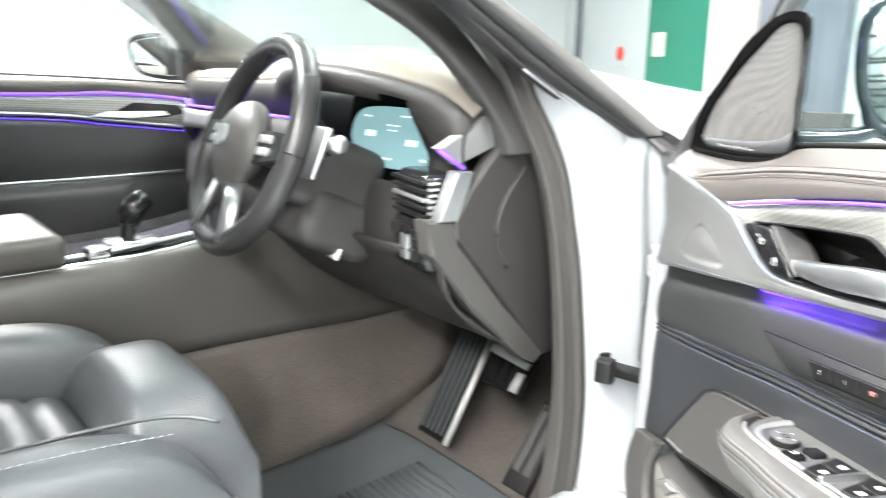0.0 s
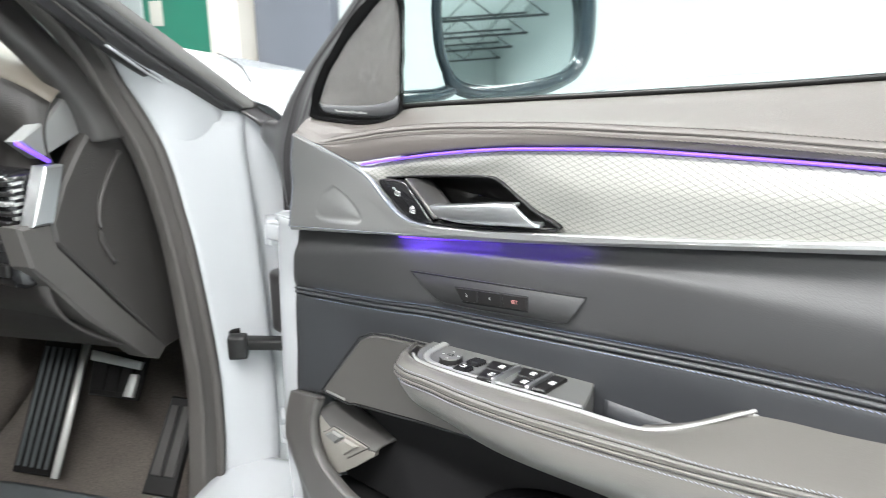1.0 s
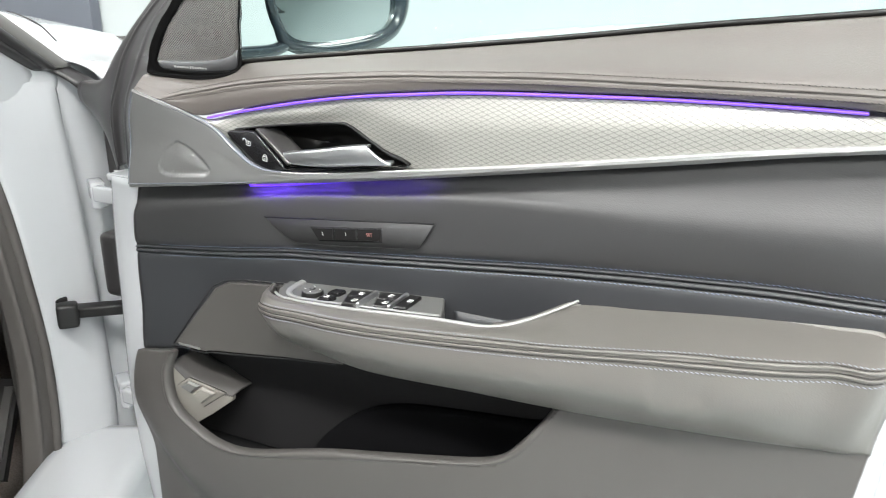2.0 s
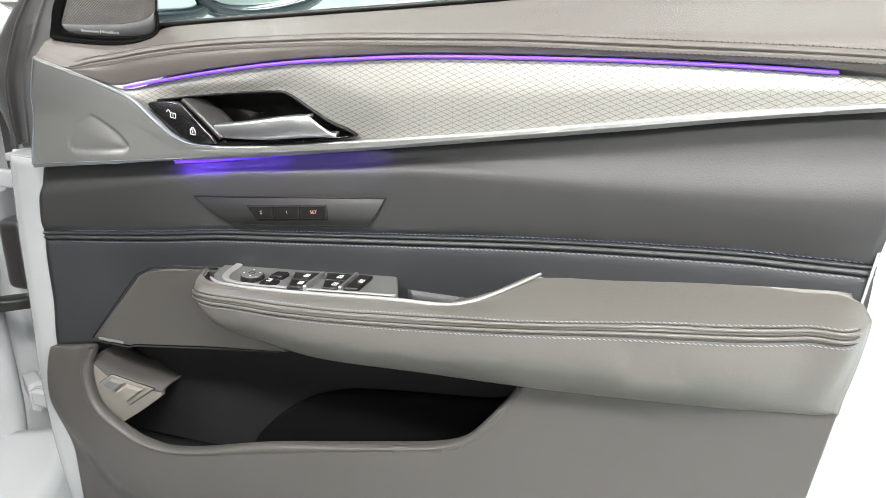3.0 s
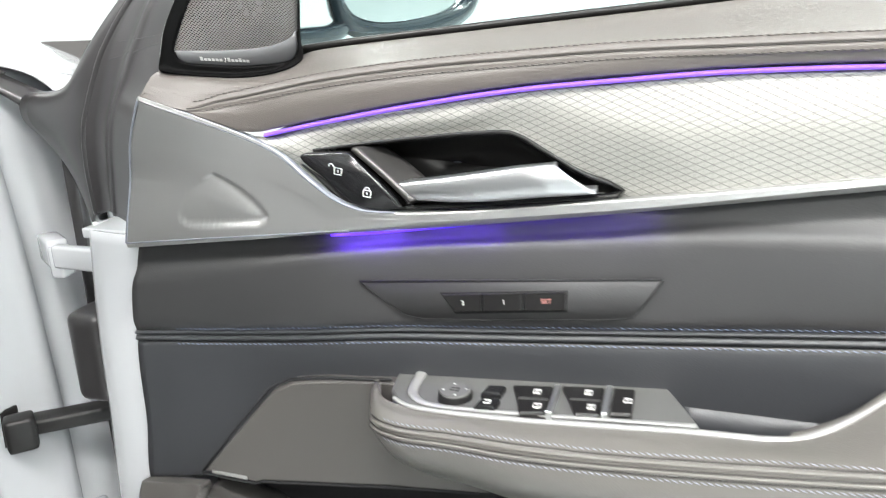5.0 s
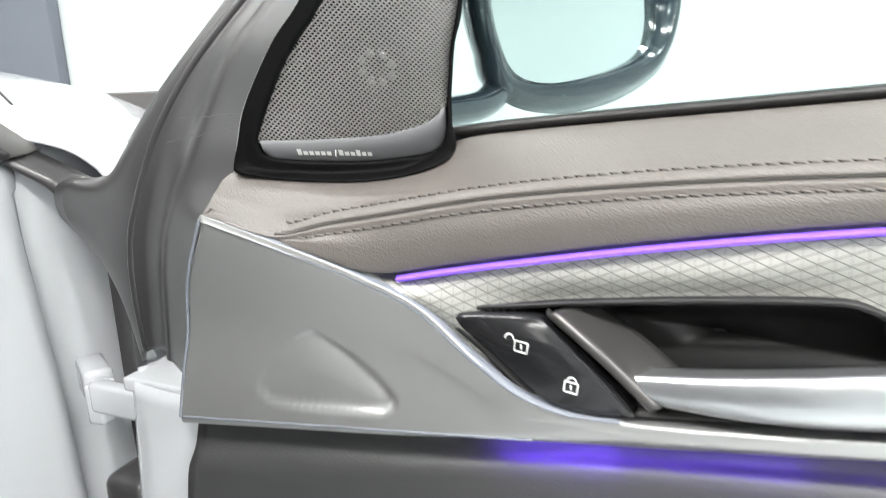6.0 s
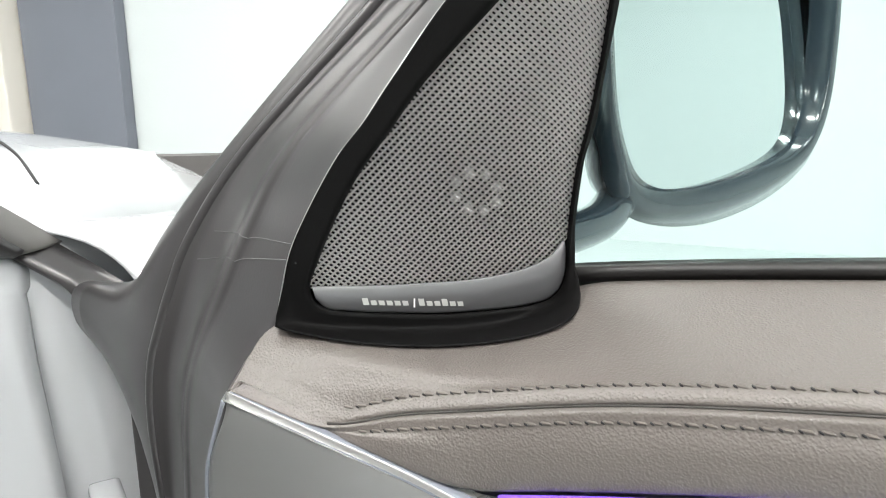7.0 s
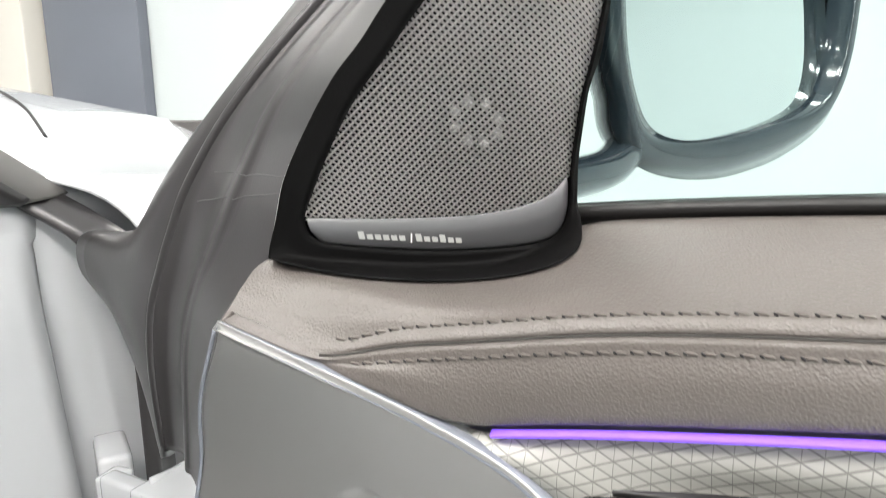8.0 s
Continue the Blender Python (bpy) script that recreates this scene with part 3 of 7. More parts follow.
DENT = [(v.x, v.z) for v in path3([(0.098, 0, 0.8475), (0.108, 0, 0.842), (0.122, 0, 0.8325), (0.132, 0, 0.8230), (0.1365, 0, 0.8165), (0.135, 0, 0.8120), (0.126, 0, 0.8090), (0.100, 0, 0.8065), (0.070, 0, 0.8045)], 60)]
in_dent = inside(DENT + [(0.06, 0.812), (0.075, 0.835)])
dent_np = np.array(DENT)


def press(mesh):
    """Presses the plate in to the left of a curved crease, deepest at the crease."""
    verts, faces = mesh
    out = []
    for x, y, z in verts:
        if 0.05 < x < 0.14 and 0.80 < z < 0.852 and y < -0.004 and in_dent(x, z):
            k = np.hypot(dent_np[:, 0] - x, dent_np[:, 1] - z)
            d, at = float(k.min()), int(k.argmin()) / 59
            strength = math.sin(math.pi * min(1.0, 0.10 + at * 0.82)) ** 0.8
            y += 0.0050 * strength * min(1.0, d / 0.0028) * math.exp(-max(0.0, d - 0.0028) / 0.010)
        out.append((x, y, z))
    return out, faces


upper_mid = [((a + c) / 2 - 0.0035 * (1 - ease(((a + c) / 2 - 0.042) / 0.06)), (b + d) / 2, (z + w) / 2) for (a, b, z), (c, d, w) in zip(sample(shift(S_TOP, -0.0025, -0.0022), 60), sample(MIDS, 60))]
plate_rows = [shift(S_TOP, 0.006, -0.0005), shift(S_TOP, -0.001, 0.0), shift(S_TOP, -0.0025, -0.0022), upper_mid, MIDS, shift(S_BOT, -0.011, 0.0035), shift(S_BOT, -0.006, 0.0)]
plate = part("aluminium_trim", press(loft(plate_rows, 520, 16)), SILVER_DARK, door, "satin aluminium trim plate and strip", thick=0.003)
te = np.array(sample(shift(S_TOP, 0, 0, 0.058, 0.236), 160))
run = np.gradient(te, axis=0)[:, [0, 2]]
down = np.column_stack([run[:, 1], -run[:, 0]]) / np.linalg.norm(run, axis=1)[:, None]
wide = np.array([0.0019 * (1 - ease((x - 0.16) / 0.07)) + 0.0006 for x in te[:, 0]])
bevel_rows = [[(x + d[0] * (w * k + o), y + dy, z + d[1] * (w * k + o)) for (x, y, z), d, w in zip(te, down, wide)] for k, o, dy in ((0, -0.0002, 0.002), (0, -0.0002, -0.0019), (1.0, 0.0, -0.0029), (1.2, 0.0, -0.0021))]
part("bright_edge", loft(bevel_rows, 160, 2, smooth=False), EDGE, plate, "bright bevelled edge")
# thin pale tubes paint the highlights on the lower and front edges
part("bright_edge", tube([tuple(p) for p in sample(shift(S_BOT, -0.0108, 0.0030, 0.008, 0.20), 80)], 0.0006, 6), EDGE, plate, "pale line drawn as the lower edge's highlight")
part("front_highlight", tube(path3([(p[0], p[1] - 0.0008, p[2]) for p in ((0.0575, -0.0335, 0.900), upper_mid[0], MIDS[0], (0.0155, -0.0125, 0.81), (0.0085, -0.0108, 0.787))], 40), 0.0007, 8), EDGE, plate, "pale line drawn as the front edge's highlight")

# purple glow line under the aluminium strip
ul = [(0.176, 0.006, 0.8035), (0.20, 0.006, 0.806), (0.30, 0.006, 0.8195), (0.40, 0.008, 0.834), (0.50, 0.010, 0.8495)]
ul_low = [(0.178, 0.0045, 0.7992), (0.20, 0.0045, 0.8018), (0.30, 0.0055, 0.8170), (0.40, 0.008, 0.8332), (0.50, 0.010, 0.8492)]
part("under_light", loft([ul, ul_low], 60, 4), LED_LOW, door, "violet light under the trim strip", thick=0.001)

# handle: bezel, recess, lever, lock buttons with padlock marks
part("handle_bezel", ring(bez, bez_in, bez_place, 0.0004, 0.012, 0.012), BLACK_GLOSS, door, "gloss black handle surround")
cup_n = 40
cup_o = smooth_outline(BEZEL, cup_n)
cup_rows = []
for s, d in ((0.0, 0.002), (0.03, 0.012), (0.10, 0.026), (0.3, 0.034), (0.7, 0.037), (0.97, 0.038)):
    cup_rows.append([(q[0] + (0.268 - q[0]) * s, -0.0105 + d, q[1] + (0.853 - q[1]) * s) for q in cup_o])
cv = [p for r in cup_rows for p in r]
cf = [(k * cup_n + (i + 1) % cup_n, k * cup_n + i, (k + 1) * cup_n + i, (k + 1) * cup_n + (i + 1) % cup_n) for k in range(len(cup_rows) - 1) for i in range(cup_n)]
part("handle_recess", (cv, cf), BLACK_SATIN, door, "deep black handle recess", thick=0.002)
# lever: a broad satin blade with a rounded root
LEV_T = [(0.236, -0.012, 0.8455), (0.27, -0.017, 0.8515), (0.300, -0.019, 0.8570), (0.322, -0.019, 0.8610), (0.344, -0.017, 0.8635)]
LEV_B = [(0.252, -0.012, 0.8345), (0.28, -0.0165, 0.836), (0.31, -0.0185, 0.839), (0.340, -0.0185, 0.8430), (0.369, -0.0150, 0.8455)]
mid = [((t[0] + b[0]) / 2, (t[1] + b[1]) / 2 - 0.0035, (t[2] + b[2]) / 2) for t, b in zip(sample(LEV_T, 12), sample(LEV_B, 12))]
part("handle_lever", loft([shift(LEV_T, 0.008, 0.0), LEV_T, mid, LEV_B, shift(LEV_B, 0.008, 0.001)], 40, 5), SILVER, door, "satin silver pull lever", thick=0.003)
part("lever_root", loft([[(0.206, -0.0080, 0.8680), (0.224, -0.0105, 0.8545), (0.2465, -0.0115, 0.8350)], [(0.2085, -0.0135, 0.8680), (0.2265, -0.0150, 0.8545), (0.2490, -0.0150, 0.8345)], [(0.2125, -0.0085, 0.8675), (0.2300, -0.0095, 0.8545), (0.2520, -0.0120, 0.8350)], [(0.222, 0.006, 0.8660), (0.240, 0.005, 0.8545), (0.258, 0.002, 0.8420)]], 24, 5), HANDLE_SATIN, door, "satin metal root of the lever", thick=0.002)
lockp = [(0.167, 0.8605), (0.183, 0.8640), (0.203, 0.8645), (0.213, 0.857), (0.240, 0.8310), (0.236, 0.8275), (0.220, 0.8262), (0.204, 0.8305), (0.186, 0.845)]
lock = part("lock_switch", slab(smooth_outline(lockp, 40), at_y(-0.0130), 0.010, 0.0015), BLACK_GLOSS, door, "gloss black lock and unlock switch")


def padlock(x, z, s, tilt, opened, parent):
    m = Matrix.Translation((x, -0.0134, z)) @ Matrix.Rotation(radians(tilt), 4, "Y")
    w, h = 0.0036 * s, 0.0030 * s
    outline = [(-w, -h), (w, -h), (w, h), (-w, h)]
    for a, b in zip(outline, outline[1:] + outline[:1]):
        part("padlock_mark", tube([m @ Vector((a[0], 0, a[1])), m @ Vector((b[0], 0, b[1]))], 0.00042 * s, 6), PRINT, parent)
    dx = -2 * w if opened else 0
    arc = [m @ Vector((dx + w * 0.7 * math.cos(t), 0, h + 0.0030 * s * math.sin(t))) for t in np.linspace(0, math.pi, 9)]
    part("padlock_mark", tube(arc, 0.00042 * s, 6), PRINT, parent)
    part("padlock_mark", tube([m @ Vector((0, 0, -h * 0.4)), m @ Vector((0, 0, h * 0.4))], 0.0005 * s, 6), PRINT, parent)


padlock(0.196, 0.852, 0.74, 8, True, lock)
padlock(0.2165, 0.8375, 0.74, 8, False, lock)

# black leather middle panel with its soft ridge
RIDGE = [(-0.003, 0.0, 0.745), (0.10, -0.001, 0.765), (0.236, 0.0, 0.790), (0.36, 0.0, 0.803), (0.442, -0.003, 0.812), (0.62, -0.008, 0.818), (0.772, -0.012, 0.824), (0.817, -0.012, 0.826)]
S_UND = [(0.0065, 0.004, 0.7790)] + shift(S_BOT, 0.010, -0.001, 0.04)
S_UND = [(x, y + 0.005 * max(0.0, x - 0.2), z) for x, y, z in S_UND]
midp = part("middle_panel", loft([[(x, y + 0.012, z) for x, y, z in S_UND], S_UND, [((x + u) / 2, (a + b) / 2 + 0.002, (c + d) / 2) for (x, a, c), (u, b, d) in zip(sample(S_UND, 40), sample(RIDGE, 40))], RIDGE, shift(SEAM, -0.002, 0.016, -0.0088), shift(SEAM, 0.003, 0.003, -0.0115)], 120, 5), LEATHER_MID, door, "black leather middle panel", thick=0.004)
part("piping", loft([shift(SEAM, 0.004, 0.0035), shift(SEAM, 0.0002, 0.0015), shift(SEAM, 0.003, -0.0015)], 120, 3), LEATHER_BLUE, door, "raised blue-black seam band", thick=0.003)
part("piping", loft([shift(SEAM, 0.003, -0.0010), shift(SEAM, 0.0002, -0.0040), shift(SEAM, 0.004, -0.0075)], 120, 3), LEATHER_BLUE, door, "raised blue-black seam band", thick=0.003)
fs = spline(SEAM)
for dz in (0.0048, -0.0085):
    part("stitching", stitches([(x, *(fs(x) + np.array([0.0012, dz]))) for x in np.linspace(0.03, 0.81, 240)], 0.0030, 0.0016, 0.00045, (0, -1, 0), 0.0008), THREAD_BLUE, midp, "blue thread stitching", kind="stuff")

# seat memory field: fine groove and three keys
grv = [(0.203, 0.770), (0.411, 0.790), (0.4015, 0.773), (0.394, 0.7625), (0.385, 0.760), (0.300, 0.7505), (0.249, 0.746), (0.236, 0.748), (0.222, 0.756)]
memory = part("memory_panel", slab(grv, at_y(-0.0042), 0.010, 0.0005), LEATHER_MID, door, "black seat memory panel with fine outline")
edge = grv + grv[:1]
part("outline_groove", tube([(x, -0.0042, z) for x, z in edge[:2]], 0.0008, 6), GROOVE, memory)
part("outline_groove", tube([(x, -0.0042, z) for x, z in edge[1:6]], 0.0006, 6), GROOVE, memory)
part("outline_groove", tube([(x, -0.0042, z) for x, z in edge[5:]], 0.0004, 6), GROOVE, memory)
part("key_surround", slab([(0.263, 0.7675), (0.352, 0.7775), (0.352, 0.762), (0.274, 0.7525)], at_y(-0.0046), 0.008, 0.0005), GROOVE, memory)


def text_at(string, x, y, z, size, material, parent, tilt=0.0, name="print", extra=None):
    c = bpy.data.curves.new(name, "FONT")
    c.body, c.size, c.align_x, c.align_y, c.extrude = string, size, "CENTER", "CENTER", 0.00012
    tmp = bpy.data.objects.new("tmp", c)
    scene.collection.objects.link(tmp)
    dg = bpy.context.evaluated_depsgraph_get()
    me = bpy.data.meshes.new_from_object(tmp.evaluated_get(dg))
    bpy.data.objects.remove(tmp)
    me.transform((extra if extra is not None else Matrix.Translation((x, y, z)) @ Matrix.Rotation(radians(-tilt), 4, "Y") @ Matrix.Rotation(radians(90), 4, "X")))
    me.materials.clear()
    me.materials.append(material)
    ob = new(name, me)
    ob.parent = parent
    return ob


slope = (0.776 - 0.766) / 0.085
for i, (word, ink) in enumerate((("2", PRINT), ("1", PRINT), ("SET", PRINT_RED))):
    a, b = 0.266 + i * 0.0288, 0.266 + i * 0.0288 + 0.0272
    lo = a + (0.008 if i == 0 else 0.0)
    zt = lambda x: 0.7668 + (x - 0.265) * slope
    key = part("memory_key", slab([(a, zt(a) - 0.0006), (b, zt(b) - 0.0006), (b, zt(b) - 0.0128), (lo, zt(lo) - 0.0128)], at_y(-0.0066), 0.007, 0.0008), BLACK_SATIN, memory, smooth=False)
    text_at(word, (a + b) / 2 + 0.001, -0.0068, zt((a + b) / 2) - 0.0062, 0.0046, ink, key, 6.5)

# lower leather field behind armrest and speaker cover
LOWB = [(-0.020, 0.004, 0.560), (0.05, 0.002, 0.578), (0.10, 0.002, 0.588), (0.28, 0.004, 0.608), (0.45, 0.006, 0.63), (0.55, 0.006, 0.64), (0.81, 0.006, 0.66)]
part("lower_leather_panel", loft([shift(SEAM, 0.006, -0.005), shift(SEAM, 0.001, -0.016), [(x, 0.003, (a + b) / 2) for (x, _, a), (_, _, b) in zip(sample(SEAM, 40), sample(LOWB, 40))], shift(LOWB, 0.0, 0.003), shift(LOWB, 0.006, 0.0)], 110, 5), LEATHER_BLUE, door, "blue-black leather lower panel", thick=0.004)

# lower speaker cover
SPK = [(0.050, 0.587), (0.088, 0.632), (0.124, 0.673), (0.142, 0.683), (0.168, 0.688), (0.225, 0.694), (0.25, 0.69), (0.30, 0.614), (0.22, 0.605), (0.105, 0.588), (0.098, 0.585)]
spk = part("speaker_cover", slab(SPK, at_y(-0.0085), 0.012, 0.002), PLASTIC_GREY, door, "grey grained lower speaker cover", smooth=False)
part("cover_edge", tube([(x, -0.0075, z) for x, z in [(0.047, 0.5855), (0.086, 0.6335), (0.122, 0.6755), (0.141, 0.6855), (0.168, 0.6905), (0.225, 0.6965)]], 0.0010, 8), GROOVE, spk)
part("cover_edge", tube([(x, -0.0075, z) for x, z in [(0.047, 0.5835), (0.097, 0.5830), (0.105, 0.5860), (0.22, 0.6030), (0.29, 0.6120)]], 0.0010, 8), GROOVE, spk)
part("badge_bar", box(0.058, -0.0098, 0.5868, 0.092, -0.0088, 0.5898, 0.0003), SILVER_DARK, spk, "small pale badge")

# armrest
ARM_A = [(0.216, -0.012, 0.697), (0.226, -0.034, 0.699), (0.245, -0.048, 0.700), (0.33, -0.050, 0.7035), (0.43, -0.048, 0.711), (0.49, -0.043, 0.713), (0.52, -0.028, 0.719), (0.555, 0.000, 0.730), (0.64, 0.002, 0.739), (0.75, 0.002, 0.7515), (0.80, 0.000, 0.750), (0.812, -0.004, 0.746)]
ARM_B = [(0.214, -0.020, 0.694), (0.226, -0.044, 0.698), (0.25, -0.060, 0.700), (0.33, -0.064, 0.7035), (0.43, -0.066, 0.711), (0.50, -0.066, 0.718), (0.555, -0.066, 0.725), (0.64, -0.058, 0.735), (0.75, -0.050, 0.746), (0.80, -0.040, 0.747), (0.814, -0.018, 0.744)]
ARM_C = [(0.213, -0.020, 0.684), (0.226, -0.050, 0.687), (0.25, -0.068, 0.691), (0.36, -0.078, 0.697), (0.46, -0.080, 0.707), (0.555, -0.080, 0.7175), (0.64, -0.074, 0.729), (0.75, -0.066, 0.737), (0.80, -0.052, 0.739), (0.815, -0.024, 0.738)]
ARM_D = [(0.215, -0.018, 0.676), (0.232, -0.042, 0.664), (0.27, -0.060, 0.660), (0.36, -0.072, 0.667), (0.46, -0.077, 0.674), (0.555, -0.077, 0.684), (0.70, -0.070, 0.694), (0.79, -0.052, 0.700), (0.812, -0.024, 0.702)]
ARM_E = [(0.220, -0.010, 0.668), (0.245, -0.022, 0.646), (0.28, -0.030, 0.631), (0.33, -0.034, 0.627), (0.453, -0.034, 0.635), (0.55, -0.034, 0.638), (0.67, -0.034, 0.648), (0.78, -0.032, 0.658), (0.806, -0.026, 0.661)]


def eased(c, lo=0.25, n=120, wide=9):
    """The curve at n even steps with small waves taken out of its depth and height."""
    p = sample(c, n)
    k = np.exp(-0.5 * (np.arange(-3 * wide, 3 * wide + 1) / wide) ** 2)
    k /= k.sum()
    for a in (1, 2):
        v = np.concatenate([2 * p[0, a] - p[3 * wide:0:-1, a], p[:, a], 2 * p[-1, a] - p[-2:-3 * wide - 2:-1, a]])
        soft = np.convolve(v, k, "valid")
        keep = np.array([ease((p[i, 0] - lo) / 0.06) * ease((0.80 - p[i, 0]) / 0.04) for i in range(n)])
        p[:, a] = p[:, a] * (1 - keep) + soft * keep
    return [tuple(q) for q in p]


ARM_B, ARM_C, ARM_D, ARM_E = (eased(c) for c in (ARM_B, ARM_C, ARM_D, ARM_E))
ARM_A = eased(ARM_A, 0.58)
arm_rows = [shift(ARM_A, 0.003, -0.03), shift(ARM_A, 0.002, -0.003), ARM_A, ARM_B, ARM_C, ARM_D, ARM_E, shift(ARM_E, 0.03, -0.003)]
arm = part("armrest", loft(arm_rows, 120, 6), LEATHER_ARM, door, "padded grey leather armrest with pale stitching", thick=0.003)
arm_skin = spline(np.column_stack([np.arange(len(arm_rows)), np.array([sample(r, 200) for r in arm_rows]).reshape(len(arm_rows), -1)]))


def on_arm(k, out=0.0, a=5, b=-4):
    """A line along the armrest, k counted in its long ribs."""
    return [(x, y - out, z + out * 0.3) for x, y, z in arm_skin(float(k)).reshape(-1, 3)[a:b]]


for k in (3.62, 4.0, 4.18):
    part("seam", tube(on_arm(k, 0.0002), 0.0006, 6), SEAM_SHADE, arm)
for k in (3.80, 4.09):
    part("seam_roll", tube(on_arm(k, -0.0004), 0.0018, 8, 0.9), LEATHER_ARM, arm)
for k in (3.46, 4.27):
    part("stitching", stitches(on_arm(k, 0.0003, 9), 0.0030, 0.0009, 0.0005, (0, -0.8, 0.6), 0.0008), THREAD_PALE, arm, "pale stitching", kind="stuff")

# silver grab edge that curls back to the panel
grab = path3([(0.240, -0.040, 0.701), (0.262, -0.0495, 0.7015), (0.33, -0.0515, 0.7045), (0.43, -0.0495, 0.7115), (0.482, -0.046, 0.7125), (0.503, -0.039, 0.7155), (0.528, -0.022, 0.723), (0.557, 0.002, 0.7345)], 70)
part("grab_edge", tube(grab, lambda s: 0.0016 + 0.0022 * s * math.sin(math.pi * min(1, s + 0.1)), 10, 0.8), MODULE_RIM, door, "satin silver grab edge")
cupw = [[(x, y, z) for x in np.linspace(0.43, 0.56, 8)] for y, z in ((-0.048, 0.71), (-0.044, 0.66), (0.0, 0.65), (0.004, 0.70))]
part("grab_cup", loft(cupw, 24, 4), LEATHER_BLUE, door, "deep dark grab cup", thick=0.002)

# window switch module in the front of the armrest
sx = lambda x, y: 0.6972 + (x - 0.262) * 0.075 - (y + 0.048) * 0.02


def on_sw(x, y, d):
    return (x, y, sx(x, y) + d)


def sw_slab(poly, top, depth, inset):
    v, f = slab(poly, lambda x, y, d: on_sw(x, y, top - d), depth, inset)
    return v, [tuple(reversed(q)) for q in f]


MODULE = [(0.226, 0.006), (0.231, -0.022), (0.242, -0.038), (0.262, -0.0475), (0.30, -0.049), (0.440, -0.0475), (0.430, -0.022), (0.418, 0.006)]
module = part("window_switch_panel", sw_slab(MODULE, 0.0035, 0.03, 0.0015), MODULE_GREY, door, "grey window switch panel set into the armrest", smooth=False)
part("switch_rim", tube(path3([on_sw(x, y, 0.0045) for x, y in [(0.245, 0.006), (0.248, -0.022), (0.2545, -0.0355), (0.268, -0.0435), (0.30, -0.0465), (0.36, -0.047), (0.437, -0.0465)]], 40), lambda s: 0.0046 - 0.0026 * min(1, s * 1.6), 10, 0.45), MODULE_RIM, module, "pale satin rim")
part("back_wall", loft([[on_sw(x, 0.0055, 0.003) for x in (0.243, 0.33, 0.420)], [on_sw(x, 0.0065, 0.0085) for x in (0.243, 0.33, 0.416)], [on_sw(x, 0.010, 0.0088) for x in (0.243, 0.33, 0.412)]], 20, 3), MODULE_GREY, module, "raised back edge", thick=0.002)
bm = bmesh.new()
bmesh.ops.create_cone(bm, cap_ends=True, segments=32, radius1=0.0122, radius2=0.0112, depth=0.007)
move(bm, Matrix.Translation(on_sw(0.281, -0.030, 0.0055)))
knob = part("mirror_knob", bm, BLACK_SATIN, module, "round mirror adjusting knob", smooth=False, bevel=0.0008)
bm = bmesh.new()
bmesh.ops.create_cone(bm, cap_ends=True, segments=32, radius1=0.0108, radius2=0.0104, depth=0.0012)
move(bm, Matrix.Translation(on_sw(0.281, -0.030, 0.0094)))
part("knob_cap", bm, MODULE_GREY, knob, "pale satin cap", smooth=False)
for k in range(4):
    w = k * math.pi / 2 + 0.3
    kx, ky = 0.281 + 0.0078 * math.cos(w), -0.030 + 0.0078 * math.sin(w)
    part("arrow_mark", box(kx - 0.0007, ky - 0.0007, sx(0.281, -0.03) + 0.0098, kx + 0.0007, ky + 0.0007, sx(0.281, -0.03) + 0.0103), PRINT, knob)
part("knob_mark", tube([on_sw(0.281 + a, -0.030 + b, 0.0101) for a, b in ((-0.0028, -0.0018), (0.0028, -0.0018), (0.0028, 0.0018), (-0.0028, 0.0018), (-0.0028, -0.0018))], 0.0004, 5), GROOVE, knob)
for x, y in ((0.3065, -0.041), (0.306, -0.022)):
    k = part("mirror_button", sw_slab([(x - 0.0075, y - 0.006), (x + 0.0065, y - 0.006), (x + 0.0075, y + 0.006), (x - 0.0055, y + 0.006)], 0.0082, 0.008, 0.0018), BLACK_GLOSS, module, "small black mirror button", smooth=False)
    if y < -0.03:
        part("button_mark", tube([on_sw(x + a, y + b, 0.0084) for a, b in ((-0.002, -0.002), (0.002, -0.002), (0.002, 0.002), (-0.002, 0.002))], 0.0005, 5), PRINT, k)
PAIRS = [[(0.330, -0.050), (0.3465, -0.0485), (0.3455, -0.031), (0.3245, -0.0315)], [(0.3240, -0.0300), (0.3455, -0.0295), (0.3445, -0.011), (0.3175, -0.0125)],
         [(0.3650, -0.0470), (0.3800, -0.0455), (0.3790, -0.028), (0.3585, -0.0285)], [(0.3580, -0.0270), (0.3790, -0.0265), (0.3780, -0.008), (0.3510, -0.0095)], [(0.3860, -0.0440), (0.3990, -0.0425), (0.3985, -0.008), (0.3850, -0.0075)]]
for k, poly in enumerate(PAIRS):
    sw = part("window_switch", sw_slab(poly, 0.0072, 0.007, 0.0014), BLACK_SATIN, module, "black rocker window switch", smooth=False)
    cx, cy = np.mean(poly, 0) + np.array([0.003, 0.0])
    o = [(-0.0022, -0.0028), (0.0022, -0.0028), (0.0022, 0.0028), (-0.0022, 0.0028)]
    part("window_mark", tube([on_sw(cx + a, cy + b, 0.0075) for a, b in o + o[:1]], 0.0004, 5), PRINT, sw)
    part("window_mark", tube([on_sw(cx, cy - 0.0026, 0.0075), on_sw(cx, cy + 0.0026, 0.0075)], 0.0004, 5), PRINT, sw)
